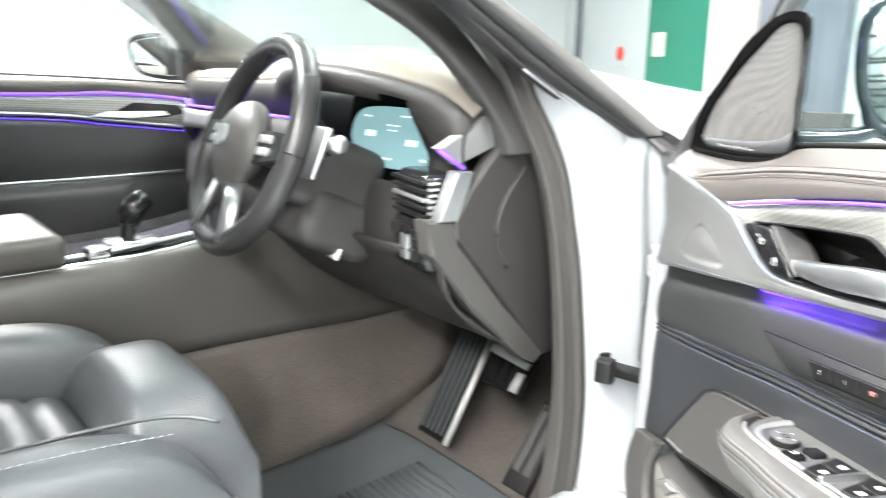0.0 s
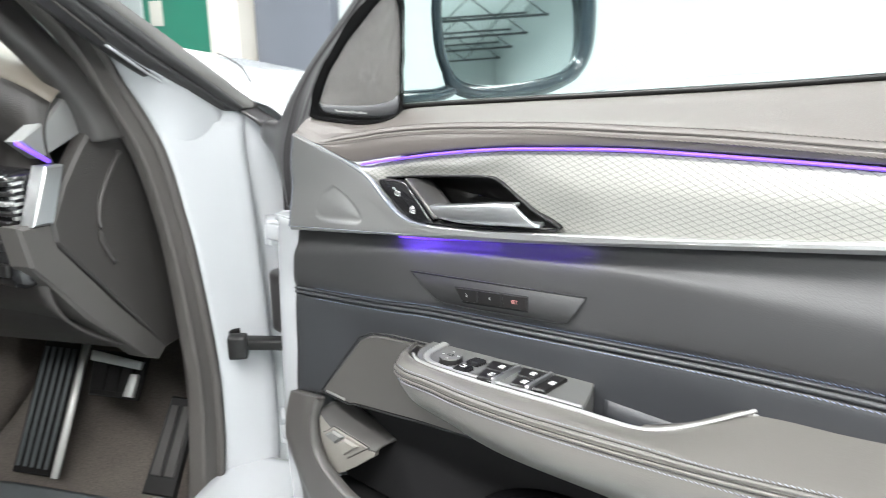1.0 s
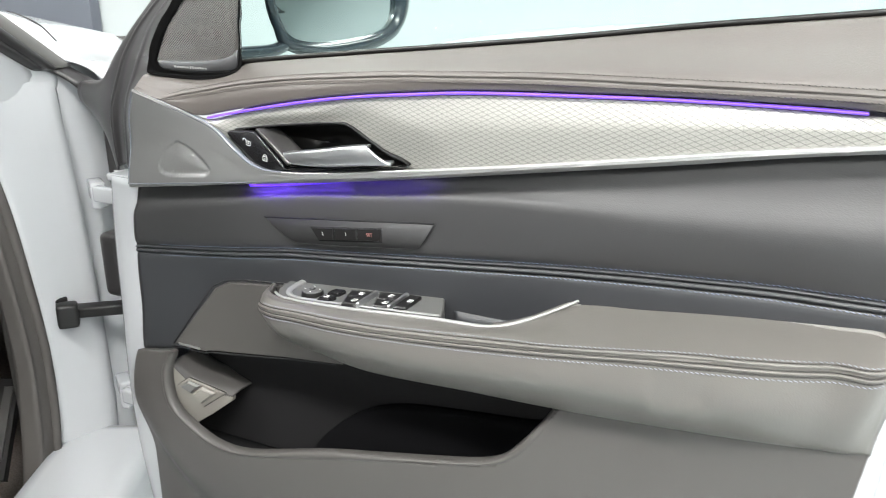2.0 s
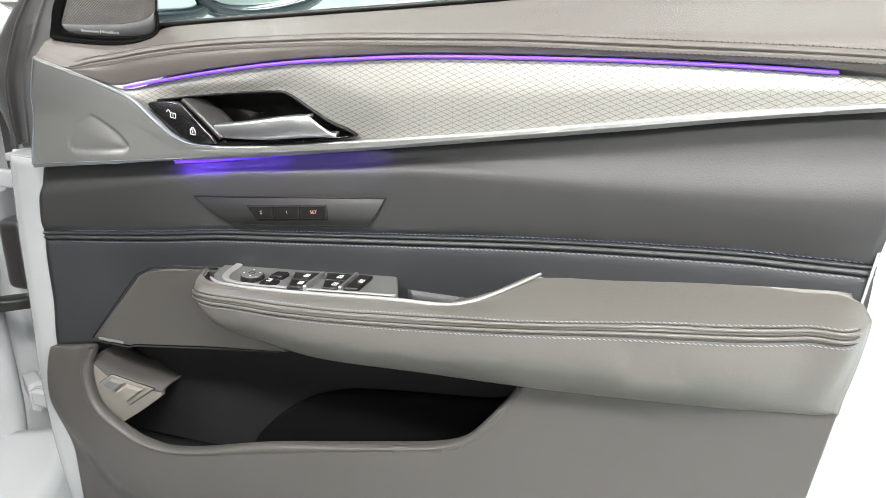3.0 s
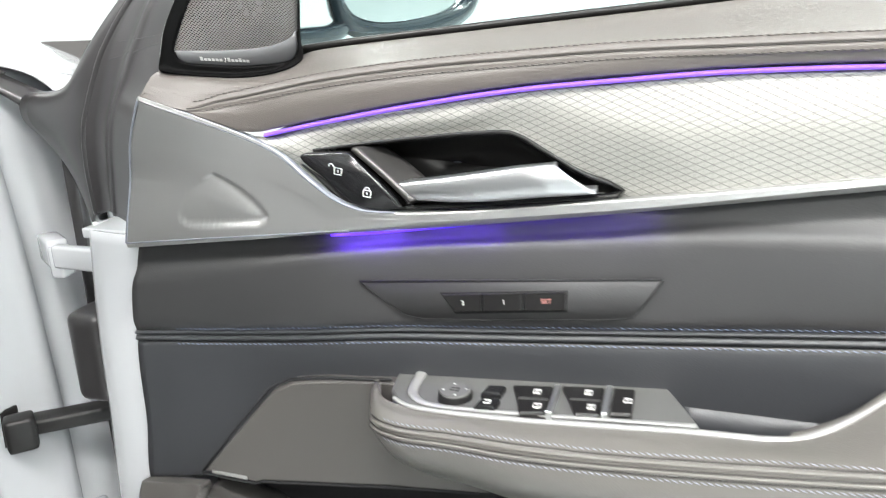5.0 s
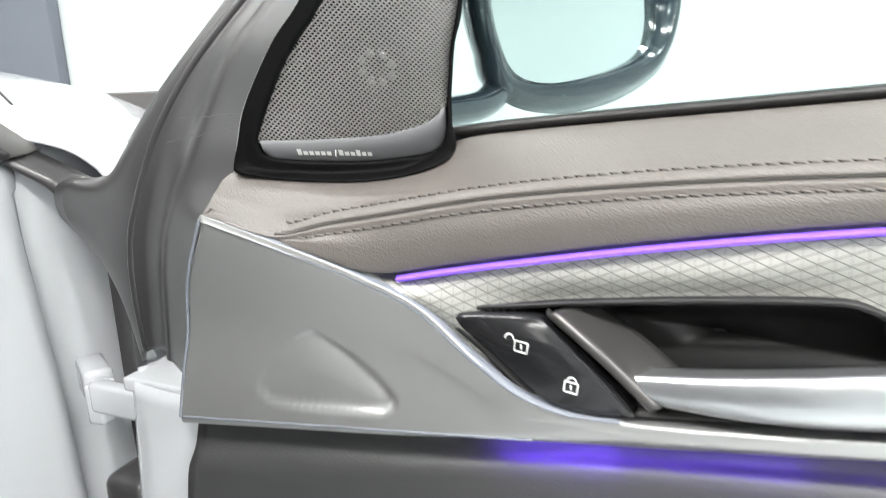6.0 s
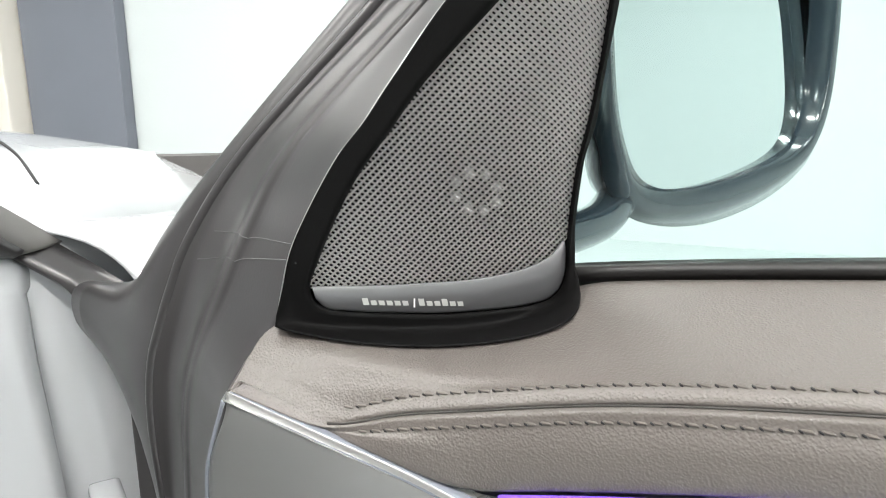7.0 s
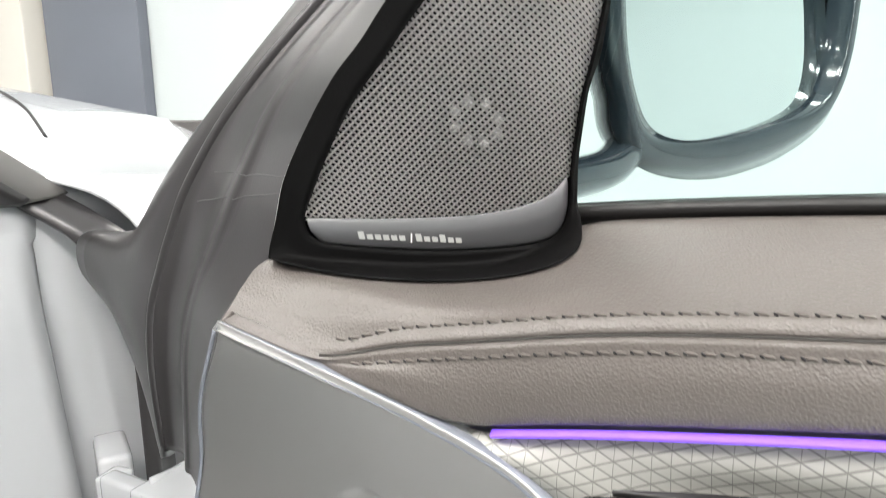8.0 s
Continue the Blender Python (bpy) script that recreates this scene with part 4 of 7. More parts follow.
for x, y0, y1 in ((0.3475, -0.050, -0.0105), (0.3815, -0.0465, -0.007)):
    part("bright_divider", sw_slab([(x - 0.0006, y0), (x + 0.0028, y0), (x + 0.0022, y1), (x - 0.0012, y1)], 0.0088, 0.008, 0.0008), SILVER, module, "bright divider bar", smooth=False)

# lower panel with map pocket
POCK = [(0.056, 0.5815), (0.046, 0.556), (0.047, 0.530), (0.058, 0.508), (0.090, 0.489), (0.128, 0.4765), (0.177, 0.479), (0.29, 0.511), (0.408, 0.5395), (0.470, 0.555), (0.500, 0.568), (0.521, 0.589), (0.552, 0.6345), (0.555, 0.650), (0.45, 0.650), (0.33, 0.640), (0.27, 0.628), (0.105, 0.604), (0.060, 0.596)]
pk = [(v.x, v.y) for v in path3([(a, b, 0) for a, b in POCK], 120, True)]
pc = np.mean(pk, 0)
in_pocket = inside([tuple(np.array(q) + (pc - np.array(q)) / np.linalg.norm(pc - np.array(q)) * 0.0002) for q in pk])
LOWT = [(-0.022, -0.004, 0.560), (0.02, -0.012, 0.571), (0.05, -0.022, 0.582), (0.10, -0.030, 0.593), (0.27, -0.030, 0.614), (0.45, -0.031, 0.636), (0.55, -0.031, 0.640), (0.70, -0.030, 0.652), (0.805, -0.026, 0.662)]
LOWBOT = [(-0.015, -0.004, 0.30), (0.02, -0.018, 0.29), (0.10, -0.026, 0.285), (0.40, -0.030, 0.30), (0.70, -0.030, 0.33), (0.775, -0.024, 0.345)]
LOWM = [(-0.028, -0.014, 0.50), (0.02, -0.028, 0.47), (0.06, -0.034, 0.445), (0.12, -0.036, 0.432), (0.29, -0.036, 0.463), (0.48, -0.036, 0.505), (0.62, -0.035, 0.53), (0.792, -0.028, 0.545)]
low_mesh = loft([shift(LOWT, 0.012, -0.002), LOWT, LOWM, [(x, y + 0.004, z) for x, y, z in [(-0.014, -0.008, 0.41), (0.10, -0.026, 0.36), (0.40, -0.030, 0.385), (0.785, -0.026, 0.44)]], LOWBOT], 420, 40, cut=in_pocket)
low = part("lower_panel", low_mesh, PLASTIC_GREY, door, "grey grained plastic lower door panel", thick=0.004)
low_np = np.array(low_mesh[0])
low_np = low_np[low_np[:, 2] < 0.64]
rim_rows = []
rim_y = np.array([low_np[np.hypot(low_np[:, 0] - q[0], low_np[:, 2] - q[1]).argsort()[:12], 1].mean() for q in pk])
rim_y = np.array([rim_y[[(i + k) % len(pk) for k in range(-4, 5)]].mean() for i in range(len(pk))])
for grow, dy in ((0.007, 0.0012), (0.004, -0.0008), (0.0, -0.0020), (-0.004, -0.0006), (-0.005, 0.008), (-0.002, 0.013)):
    rim_rows.append([(q[0] + (q[0] - pc[0]) / np.linalg.norm(np.array(q) - pc) * grow, q[1] + (q[1] - pc[1]) / np.linalg.norm(np.array(q) - pc) * grow, y + dy) for q, y in zip(pk, rim_y)])
rv = [(a, c, b) for r in rim_rows for a, b, c in r]
rn = len(pk)
open_rim = [i for i in range(rn) if pk[i][1] < 0.583 + 0.10 * max(0, pk[i][0] - 0.05) and pk[(i + 1) % rn][1] < 0.640]
rf = [(k * rn + (i + 1) % rn, k * rn + i, (k + 1) * rn + i, (k + 1) * rn + (i + 1) % rn) for k in range(len(rim_rows) - 1) for i in open_rim]
part("pocket_rim", (rv, rf), PLASTIC_GREY, low, "rounded pocket rim")
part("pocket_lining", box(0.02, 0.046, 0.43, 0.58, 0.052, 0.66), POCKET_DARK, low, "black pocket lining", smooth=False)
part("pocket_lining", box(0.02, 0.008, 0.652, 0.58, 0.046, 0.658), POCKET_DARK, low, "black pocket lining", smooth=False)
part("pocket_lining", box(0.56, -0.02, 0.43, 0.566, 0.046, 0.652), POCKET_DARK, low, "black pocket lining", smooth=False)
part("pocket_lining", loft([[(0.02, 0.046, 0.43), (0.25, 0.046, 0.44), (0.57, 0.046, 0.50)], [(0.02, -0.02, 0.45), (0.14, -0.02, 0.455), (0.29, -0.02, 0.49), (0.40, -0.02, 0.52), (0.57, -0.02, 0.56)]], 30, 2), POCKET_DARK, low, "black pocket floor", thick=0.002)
arcp = path3([(0.215, 0, 0.44), (0.235, 0, 0.478), (0.285, 0, 0.524), (0.338, 0, 0.549), (0.40, 0, 0.560), (0.50, 0, 0.572), (0.55, 0, 0.58), (0.552, 0, 0.50)], 48)
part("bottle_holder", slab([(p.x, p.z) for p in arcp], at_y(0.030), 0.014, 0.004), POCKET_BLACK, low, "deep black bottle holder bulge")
# boot release switch on a slanted plate at the front of the pocket
bp = lambda x, z, d: (x, -0.022 + (x - 0.03) * 0.45 + d, z)
BOOT = [(0.040, 0.572), (0.035, 0.545), (0.040, 0.516), (0.051, 0.492), (0.066, 0.474), (0.088, 0.489), (0.113, 0.509), (0.114, 0.514), (0.088, 0.521), (0.064, 0.534), (0.050, 0.552)]
boot = part("switch_plate", slab(BOOT, bp, 0.006, 0.001), SWITCH_PLATE, door, "grey plate in the door pocket, coloured as if lit", smooth=False)
part("plate_shoulder", loft([[bp(x, z, 0.001) for x, z in ((0.045, 0.558), (0.064, 0.534), (0.088, 0.521), (0.114, 0.514))], [bp(x, z, 0.012) for x, z in ((0.046, 0.562), (0.066, 0.540), (0.090, 0.527), (0.117, 0.519))], [bp(x, z, 0.045) for x, z in ((0.048, 0.566), (0.068, 0.544), (0.093, 0.531), (0.124, 0.521))]], 24, 5), PLASTIC_DARK, boot, "dark rounded shoulder behind the plate", thick=0.002)
frame_o = [(0.052, 0.531), (0.066, 0.5415), (0.107, 0.5205), (0.080, 0.5005)]
part("switch_frame", slab(frame_o, lambda x, z, d: bp(x, z, d - 0.0024), 0.004, 0.001), SWITCH_PLATE, boot, smooth=False)
for a, b in zip(frame_o, frame_o[1:] + frame_o[:1]):
    part("frame_gap", tube([bp(*a, -0.0004), bp(*b, -0.0004)], 0.0008, 6), GROOVE, boot)
for rk, lift, ink in (([(0.0565, 0.5310), (0.0665, 0.5385), (0.0800, 0.5315), (0.0690, 0.5205)], 0.007, MODULE_GREY), ([(0.0715, 0.5215), (0.0830, 0.5310), (0.0985, 0.5225), (0.0810, 0.5075)], 0.0090, SWITCH_PLATE)):
    part("boot_switch", slab(rk, lambda x, z, d: bp(x, z, d - lift), 0.009, 0.0028), ink, boot, "boot release rocker", smooth=False)

# white outer shell of the door with its front flange
fl_rows = [[(-0.052, 0.024, 0.786), (-0.060, 0.024, 0.70), (-0.064, 0.024, 0.60), (-0.070, 0.024, 0.50), (-0.066, 0.024, 0.40), (-0.05, 0.024, 0.28)],
           [(-0.045, 0.016, 0.786), (-0.053, 0.016, 0.70), (-0.058, 0.016, 0.60), (-0.063, 0.016, 0.50), (-0.060, 0.016, 0.40), (-0.045, 0.016, 0.28)],
           [(-0.008, 0.012, 0.786), (-0.014, 0.012, 0.70), (-0.019, 0.012, 0.60), (-0.024, 0.012, 0.50), (-0.020, 0.012, 0.40), (-0.01, 0.012, 0.28)],
           [(0.02, 0.014, 0.786), (0.02, 0.014, 0.70), (0.02, 0.014, 0.60), (0.02, 0.014, 0.50), (0.02, 0.014, 0.40), (0.02, 0.014, 0.28)]]
part("front_flange", loft([[tuple(v) for v in path3(r, 30)] for r in fl_rows], 30, 3), WHITE_PAINT, door, "white painted door edge", thick=0.004)
part("flange_cap", box(-0.060, 0.015, 0.778, 0.018, 0.088, 0.787, 0.002), WHITE_PAINT, door, "white painted top of the door edge")
shell = [[(-0.05, 0.07, 0.80), (0.3, 0.065, 0.935), (0.835, 0.065, 0.985)], [(-0.055, 0.08, 0.79), (0.3, 0.10, 0.925), (0.845, 0.11, 0.975)], [(-0.068, 0.10, 0.75), (0.3, 0.155, 0.76), (0.85, 0.15, 0.78)], [(-0.068, 0.10, 0.45), (0.3, 0.15, 0.45), (0.84, 0.14, 0.46)], [(-0.05, 0.05, 0.26), (0.3, 0.08, 0.27), (0.80, 0.08, 0.31)], [(-0.05, 0.024, 0.27), (0.3, 0.015, 0.28), (0.79, 0.015, 0.32)]]
part("outer_skin", loft(shell, 50, 5, flip=True), WHITE_PAINT, door, "white painted outer door skin", thick=0.002)
for edge_rows, nm in (([[(0.83, 0.05, 0.985), (0.842, 0.10, 0.97)], [(0.826, 0.0, 0.93), (0.848, 0.13, 0.85)], [(0.812, 0.0, 0.75), (0.848, 0.14, 0.75)], [(0.795, 0.0, 0.62), (0.842, 0.14, 0.6)], [(0.782, -0.0, 0.5), (0.835, 0.13, 0.5)], [(0.772, 0.0, 0.36), (0.81, 0.09, 0.34)]], "rear_edge"), ([[(-0.062, 0.09, 0.78), (-0.056, 0.024, 0.79)], [(-0.068, 0.10, 0.72), (-0.060, 0.024, 0.72)], [(-0.068, 0.10, 0.5), (-0.066, 0.024, 0.5)], [(-0.05, 0.06, 0.28), (-0.049, 0.024, 0.28)]], "front_edge")):
    part(nm, loft(edge_rows, 12, 5), WHITE_PAINT, door, "white painted door edge", thick=0.002)

# black window seal and glass
part("window_seal", loft([shift(BELT, 0.003, 0.0005, 0.124), shift(BELT, 0.002, 0.0035, 0.124), shift(BELT, 0.007, 0.0035, 0.124), shift(BELT, 0.010, -0.004, 0.124)], 90, 1, smooth=False), BLACK_SATIN, door, "thin black window seal", thick=0.002)
gl_b, gl_t = shift(BELT, 0.016, -0.02, 0.118), [(0.155, 0.03, 1.12), (0.3, -0.03, 1.26), (0.5, -0.07, 1.36), (0.83, -0.09, 1.38)]
pane = part("window_glass", loft([gl_b, gl_t], 40, 6, smooth=False), GLASS, door, "clear side window glass", thick=0.004)
pane.visible_shadow = False

# dark rubber and frame cover in front of the speaker
RUB = [[(-0.104, 0.086, 0.765), (-0.126, 0.083, 0.822), (-0.146, 0.080, 0.850), (-0.166, 0.080, 0.868), (-0.160, 0.080, 0.887), (-0.112, 0.078, 0.893), (-0.070, 0.078, 0.925), (-0.035, 0.08, 0.958), (0.052, 0.08, 1.031), (0.106, 0.075, 1.07), (0.226, 0.03, 1.15)],
       [(-0.086, 0.060, 0.776), (-0.090, 0.056, 0.815), (-0.094, 0.052, 0.848), (-0.094, 0.052, 0.868), (-0.088, 0.052, 0.884), (-0.075, 0.050, 0.902), (-0.052, 0.05, 0.930), (-0.015, 0.05, 0.965), (0.06, 0.05, 1.028), (0.115, 0.045, 1.07), (0.235, 0.005, 1.15)],
       [(-0.072, 0.050, 0.790), (-0.070, 0.046, 0.825), (-0.067, 0.044, 0.850), (-0.063, 0.044, 0.870), (-0.056, 0.044, 0.886), (-0.046, 0.044, 0.906), (-0.030, 0.044, 0.932), (0.005, 0.044, 0.970), (0.074, 0.044, 1.026), (0.13, 0.038, 1.07), (0.25, 0.0, 1.15)],
       [(-0.062, 0.056, 0.792), (-0.058, 0.054, 0.826), (-0.054, 0.052, 0.851), (-0.050, 0.052, 0.871), (-0.043, 0.052, 0.888), (-0.033, 0.052, 0.907), (-0.017, 0.050, 0.934), (0.016, 0.050, 0.972), (0.084, 0.048, 1.026), (0.14, 0.042, 1.07), (0.26, 0.004, 1.15)],
       [(-0.050, 0.044, 0.795), (-0.046, 0.042, 0.828), (-0.042, 0.040, 0.853), (-0.037, 0.040, 0.873), (-0.029, 0.040, 0.890), (-0.018, 0.038, 0.910), (0.0, 0.036, 0.937), (0.030, 0.036, 0.974), (0.096, 0.036, 1.026), (0.15, 0.03, 1.07), (0.27, -0.005, 1.15)],
       [(0.002, 0.010, 0.795), (0.014, 0.004, 0.828), (0.024, -0.002, 0.853), (0.034, -0.008, 0.873), (0.044, -0.012, 0.890), (0.058, -0.004, 0.910), (0.074, -0.004, 0.937), (0.094, -0.004, 0.974), (0.138, 0.006, 1.026), (0.17, 0.006, 1.07), (0.29, -0.02, 1.15)]]
RUB[3] = [(p[0], (q[1] + r[1]) / 2 + 0.0018, p[2]) for p, q, r in zip(RUB[3], RUB[2], RUB[4])]
# a second, softer rib
for at, (f, up) in enumerate(((0.13, 0.0), (0.26, 0.0018), (0.40, 0.0))):
    RUB.insert(5 + at, [tuple(np.array(p) * (1 - f) + np.array(q) * f - np.array([up * 0.4, up, 0])) for p, q in zip(RUB[4], RUB[-1])])
cover = loft([[tuple(v) for v in path3(r, 60)] for r in RUB], 60, 5, flip=True)
part("frame_cover", cover, RUBBER, door, "dark ribbed rubber frame cover", thick=0.003)
part("rib", tube(path3([(x, y - 0.0014, z) for x, y, z in RUB[2]], 60), 0.0032, 12), RUBBER, door, "soft rubber rib")

# two faint edges of clear film across the cover
skin = BVHTree.FromPolygons([tuple(v) for v in cover[0]], [tuple(f) for f in cover[1]])
for xa, za, xb, zb in ((-0.010, 0.936, 0.060, 0.942), (-0.024, 0.9225, 0.058, 0.9365)):
    hits = [skin.ray_cast(Vector((xa + (xb - xa) * k, -0.1, za + (zb - za) * k)), Vector((0, 1, 0))) for k in np.linspace(0, 1, 24)]
    part("film_edge", tube([p - n * math.copysign(0.0031, n.y) for p, n, _, _ in hits if p], 0.0002, 5), FILM, door, "faint edge of clear film")

# corner speaker (sail panel)


SIGHT = (-0.50, 0.80, -0.28)
RIGHT_EDGE = [(0.900, 0.140), (0.9255, 0.1429), (0.9337, 0.1439), (0.9455, 0.1459), (0.9567, 0.1483), (0.9726, 0.1516), (0.9835, 0.1554), (0.996, 0.1582), (1.02, 0.164), (1.05, 0.170)]

EDGE_Z, EDGE_X = [q[0] for q in RIGHT_EDGE], [q[1] for q in RIGHT_EDGE]


def sail(x, z, d):
    """The slanted plane of the corner speaker, rounded back along its rear edge, d behind it."""
    xr = float(np.interp(z, EDGE_Z, EDGE_X))
    d = d + 0.012 * (0.2 + 0.8 * ease((z - 0.928) / 0.03)) * max(0.0, 1 - (xr - x) / 0.020) ** 2
    return (x + d * SIGHT[0], -0.011 + 0.76 * (x - 0.062) - 0.38 * (z - 0.919) + d * SIGHT[1], z + d * SIGHT[2])


def leather_height(x, y):
    c = leather_column(round(max(0.0585, min(0.8, x)), 4))
    pts = sorted((p[1], p[2]) for p in c[1:6])
    return float(np.interp(y, [p[0] for p in pts], [p[1] for p in pts]))


def foot_depth(x, z):
    """How far the foot of the frame must come forward to stand on the leather."""
    for d in np.arange(-0.05, 0.02, 0.0005):
        p = sail(x, z, d)
        if p[2] < leather_height(p[0], p[1]):
            return d
    return 0.0


def by_angle(poly, n, centre=(0.122, 0.955)):
    """n points of a closed outline at the same turns about a centre, so that two outlines match."""
    p = np.array([(v.x, v.y) for v in path3([(a, b, 0) for a, b in poly], 900, True)]) - np.array(centre)
    a = np.unwrap(np.arctan2(p[:, 1], p[:, 0]))
    if a[-1] < a[0]:
        a, p = a[::-1], p[::-1]
    turn = np.linspace(0, 2 * math.pi, n, endpoint=False)
    order = np.argsort(a % (2 * math.pi))
    aa, pp = (a % (2 * math.pi))[order], p[order]
    return [(centre[0] + float(np.interp(t, aa, pp[:, 0], period=2 * math.pi)), centre[1] + float(np.interp(t, aa, pp[:, 1], period=2 * math.pi))) for t in turn]


OUT = [(0.0613, 0.9176), (0.0662, 0.9314), (0.0714, 0.9444), (0.0790, 0.9580), (0.0890, 0.9735), (0.0974, 0.9838), (0.1061, 0.9957), (0.125, 1.020), (0.147, 1.040), (0.162, 1.049), (0.170, 1.049), (0.1685, 1.040), (0.164, 1.020), (0.1582, 0.996), (0.1554, 0.9835), (0.1516, 0.9726), (0.1483, 0.9567), (0.1459, 0.9455), (0.1439, 0.9337), (0.1433, 0.9270), (0.1417, 0.9200), (0.1385, 0.9150), (0.1328, 0.9110), (0.1250, 0.9082), (0.1150, 0.9066), (0.1045, 0.9064), (0.0914, 0.9077), (0.0775, 0.9108), (0.0645, 0.9158)]
INN = [(0.0728, 0.9319), (0.0738, 0.9347), (0.0832, 0.9528), (0.0923, 0.968), (0.102, 0.9806), (0.1136, 0.9958), (0.131, 1.0145), (0.149, 1.034), (0.157, 1.040), (0.1625, 1.041), (0.1640, 1.034), (0.1610, 1.014), (0.1560, 0.992), (0.1505, 0.9726), (0.1478, 0.9602), (0.1455, 0.9494), (0.1437, 0.9417), (0.1424, 0.9338), (0.1398, 0.9261), (0.1363, 0.9217), (0.1307, 0.9196), (0.123, 0.9186), (0.1081, 0.9183), (0.0937, 0.9196), (0.0799, 0.9218), (0.0747, 0.9237), (0.0726, 0.9269)]
SN = 160
so, si = by_angle(OUT, SN), by_angle(INN, SN)
base = {}
for s in (0.06, 0.2, 0.35, 0.5, 0.65, 0.8, 0.92, 1.0):
    raw = np.array([min(0.0, foot_depth(a[0] + (b[0] - a[0]) * s, a[1] + (b[1] - a[1]) * s) - 0.0048) for a, b in zip(si, so)])
    base[s] = np.array([raw[[(i + k) % SN for k in range(-5, 6)]].mean() for i in range(SN)])
srows = []
for s, rise in ((0.0, 0.005), (0.0, -0.0012), (0.06, -0.0024), (0.2, -0.0026), (0.35, -0.0026), (0.5, -0.0026), (0.65, -0.0025), (0.8, -0.002), (0.92, -0.0014), (1.0, 0.0006), (1.0, 0.012)):
    row = []
    for i, (a, b) in enumerate(zip(si, so)):
        x, z = a[0] + (b[0] - a[0]) * s, a[1] + (b[1] - a[1]) * s
        stand = base[s][i] if s in base else 0.0
        row.append(sail(x, z, rise + stand if rise > 0.004 else min(rise, stand)))
    srows.append(row)
sailp = part("corner_speaker", ([p for r in srows for p in r], [(k * SN + i, (k + 1) * SN + i, (k + 1) * SN + (i + 1) % SN, k * SN + (i + 1) % SN) for k in range(len(srows) - 1) for i in range(SN)]), MATT_BLACK, door, "black corner speaker frame on the door")
lead = path3([sail(x - 0.0006, z, 0.0002) for x, z in OUT[0:10]], 60)
part("edge_line", tube(lead, lambda s: 0.0003 + 0.0003 * s, 6), SILVER_DARK, sailp, "thin pale edge line")
part("edge_line", tube(path3([sail(x - 0.0002, z, -0.0006) for z, x in RIGHT_EDGE[3:]], 60), 0.0006, 8), SILVER_DARK, sailp, "thin pale edge line")
DIV = [(0.070, 0.9326), (0.0732, 0.9324), (0.082, 0.9318), (0.0958, 0.9311), (0.11, 0.9311), (0.1218, 0.9322), (0.1309, 0.9346), (0.1379, 0.9385), (0.1432, 0.9450)]
div = lambda x: float(spline(DIV)(x)[0])
in_grille = inside([(0.122 + (q[0] - 0.122) * 1.03, 0.955 + (q[1] - 0.955) * 1.03) for q in si])
gv, gf = [], []
pu, pv = 0.00195, 0.00104
for r in range(-2, 120):
    for c in range(-2, 56):
        x, z = 0.068 + (c + 0.5 * (r % 2)) * pu, 0.929 + r * pv * 0.98
        if z < div(x) - 0.0010 or not in_grille(x, z):
            continue
        o = len(gv)
        a, b = pu / 2, pv * 0.98
        for sc, d in ((1.0, 0.0002), (0.80, -0.0005), (0.54, 0.0006)):
            for ux, uz in ((-a, 0), (0, -b), (a, 0), (0, b)):
                gv.append(sail(x + ux * sc, z + uz * sc, d + 0.0012))
        gf += [(o + 4 * j + k, o + 4 * j + (k + 1) % 4, o + 4 * j + 4 + (k + 1) % 4, o + 4 * j + 4 + k) for j in range(2) for k in range(4)]
part("speaker_grille", (gv, gf), MESH_METAL, sailp, "fine metal mesh grille", smooth=False)
back_rows = [[sail(0.122 + (q[0] - 0.122) * s, 0.955 + (q[1] - 0.955) * s, 0.0045) for q in si] for s in (1.0, 0.75, 0.5, 0.25, 0.02)]
part("grille_backing", ([p for r in back_rows for p in r], [(k * SN + (i + 1) % SN, (k + 1) * SN + (i + 1) % SN, (k + 1) * SN + i, k * SN + i) for k in range(4) for i in range(SN)]), GROOVE, sailp, thick=0.001)
TWEETER = mat("pale_tweeter_plastic", (0.5, 0.5, 0.5), 0.6, 0, 0.1, 30)
for k in range(8):
    w = 2 * math.pi * k / 8 + 0.2
    cx, cz = 0.1212 + 0.0056 * math.cos(w), 0.9622 + 0.0066 * math.sin(w)
    bm = bmesh.new()
    bmesh.ops.create_uvsphere(bm, u_segments=10, v_segments=6, radius=0.0019, matrix=Matrix.Translation(sail(cx, cz, 0.0037)))
    part("tweeter_dot", bm, TWEETER, sailp, "pale tweeter spot behind the mesh")
up_f, lo_f = spline(DIV), spline(sorted([(0.0727, 0.9285), (0.0747, 0.9237), (0.0799, 0.9218), (0.0937, 0.9196), (0.1081, 0.9183), (0.123, 0.9186), (0.1307, 0.9196), (0.1363, 0.9217), (0.1398, 0.9261), (0.1421, 0.9338), (0.1432, 0.942)]))
nx = [0.0733 + 0.0697 * k for k in np.linspace(0, 1, 60)]
prow = [[sail(x, float(up_f(x)[0]) - 0.0004, 0.003) for x in nx]]
for s, d in ((0.0, 0.0002), (0.06, -0.0006), (0.5, -0.0009), (0.94, -0.0006), (1.0, 0.0002), (1.0, 0.003)):
    prow.append([sail(x, (float(up_f(x)[0]) - 0.0004) * (1 - s) + (float(lo_f(x)[0]) + 0.0004) * s, d) for x in nx])
BADGE = mat("satin_dark_grey_strip", (0.11, 0.11, 0.115), 0.42, 0.3, 0.06, 12, rough_vary=0.04)
name_plate = part("name_plate", loft(prow, 60, 1, flip=True), BADGE, sailp, "dark grey badge strip")
zc = lambda x: 0.9249 - (x - 0.0846) * 0.11
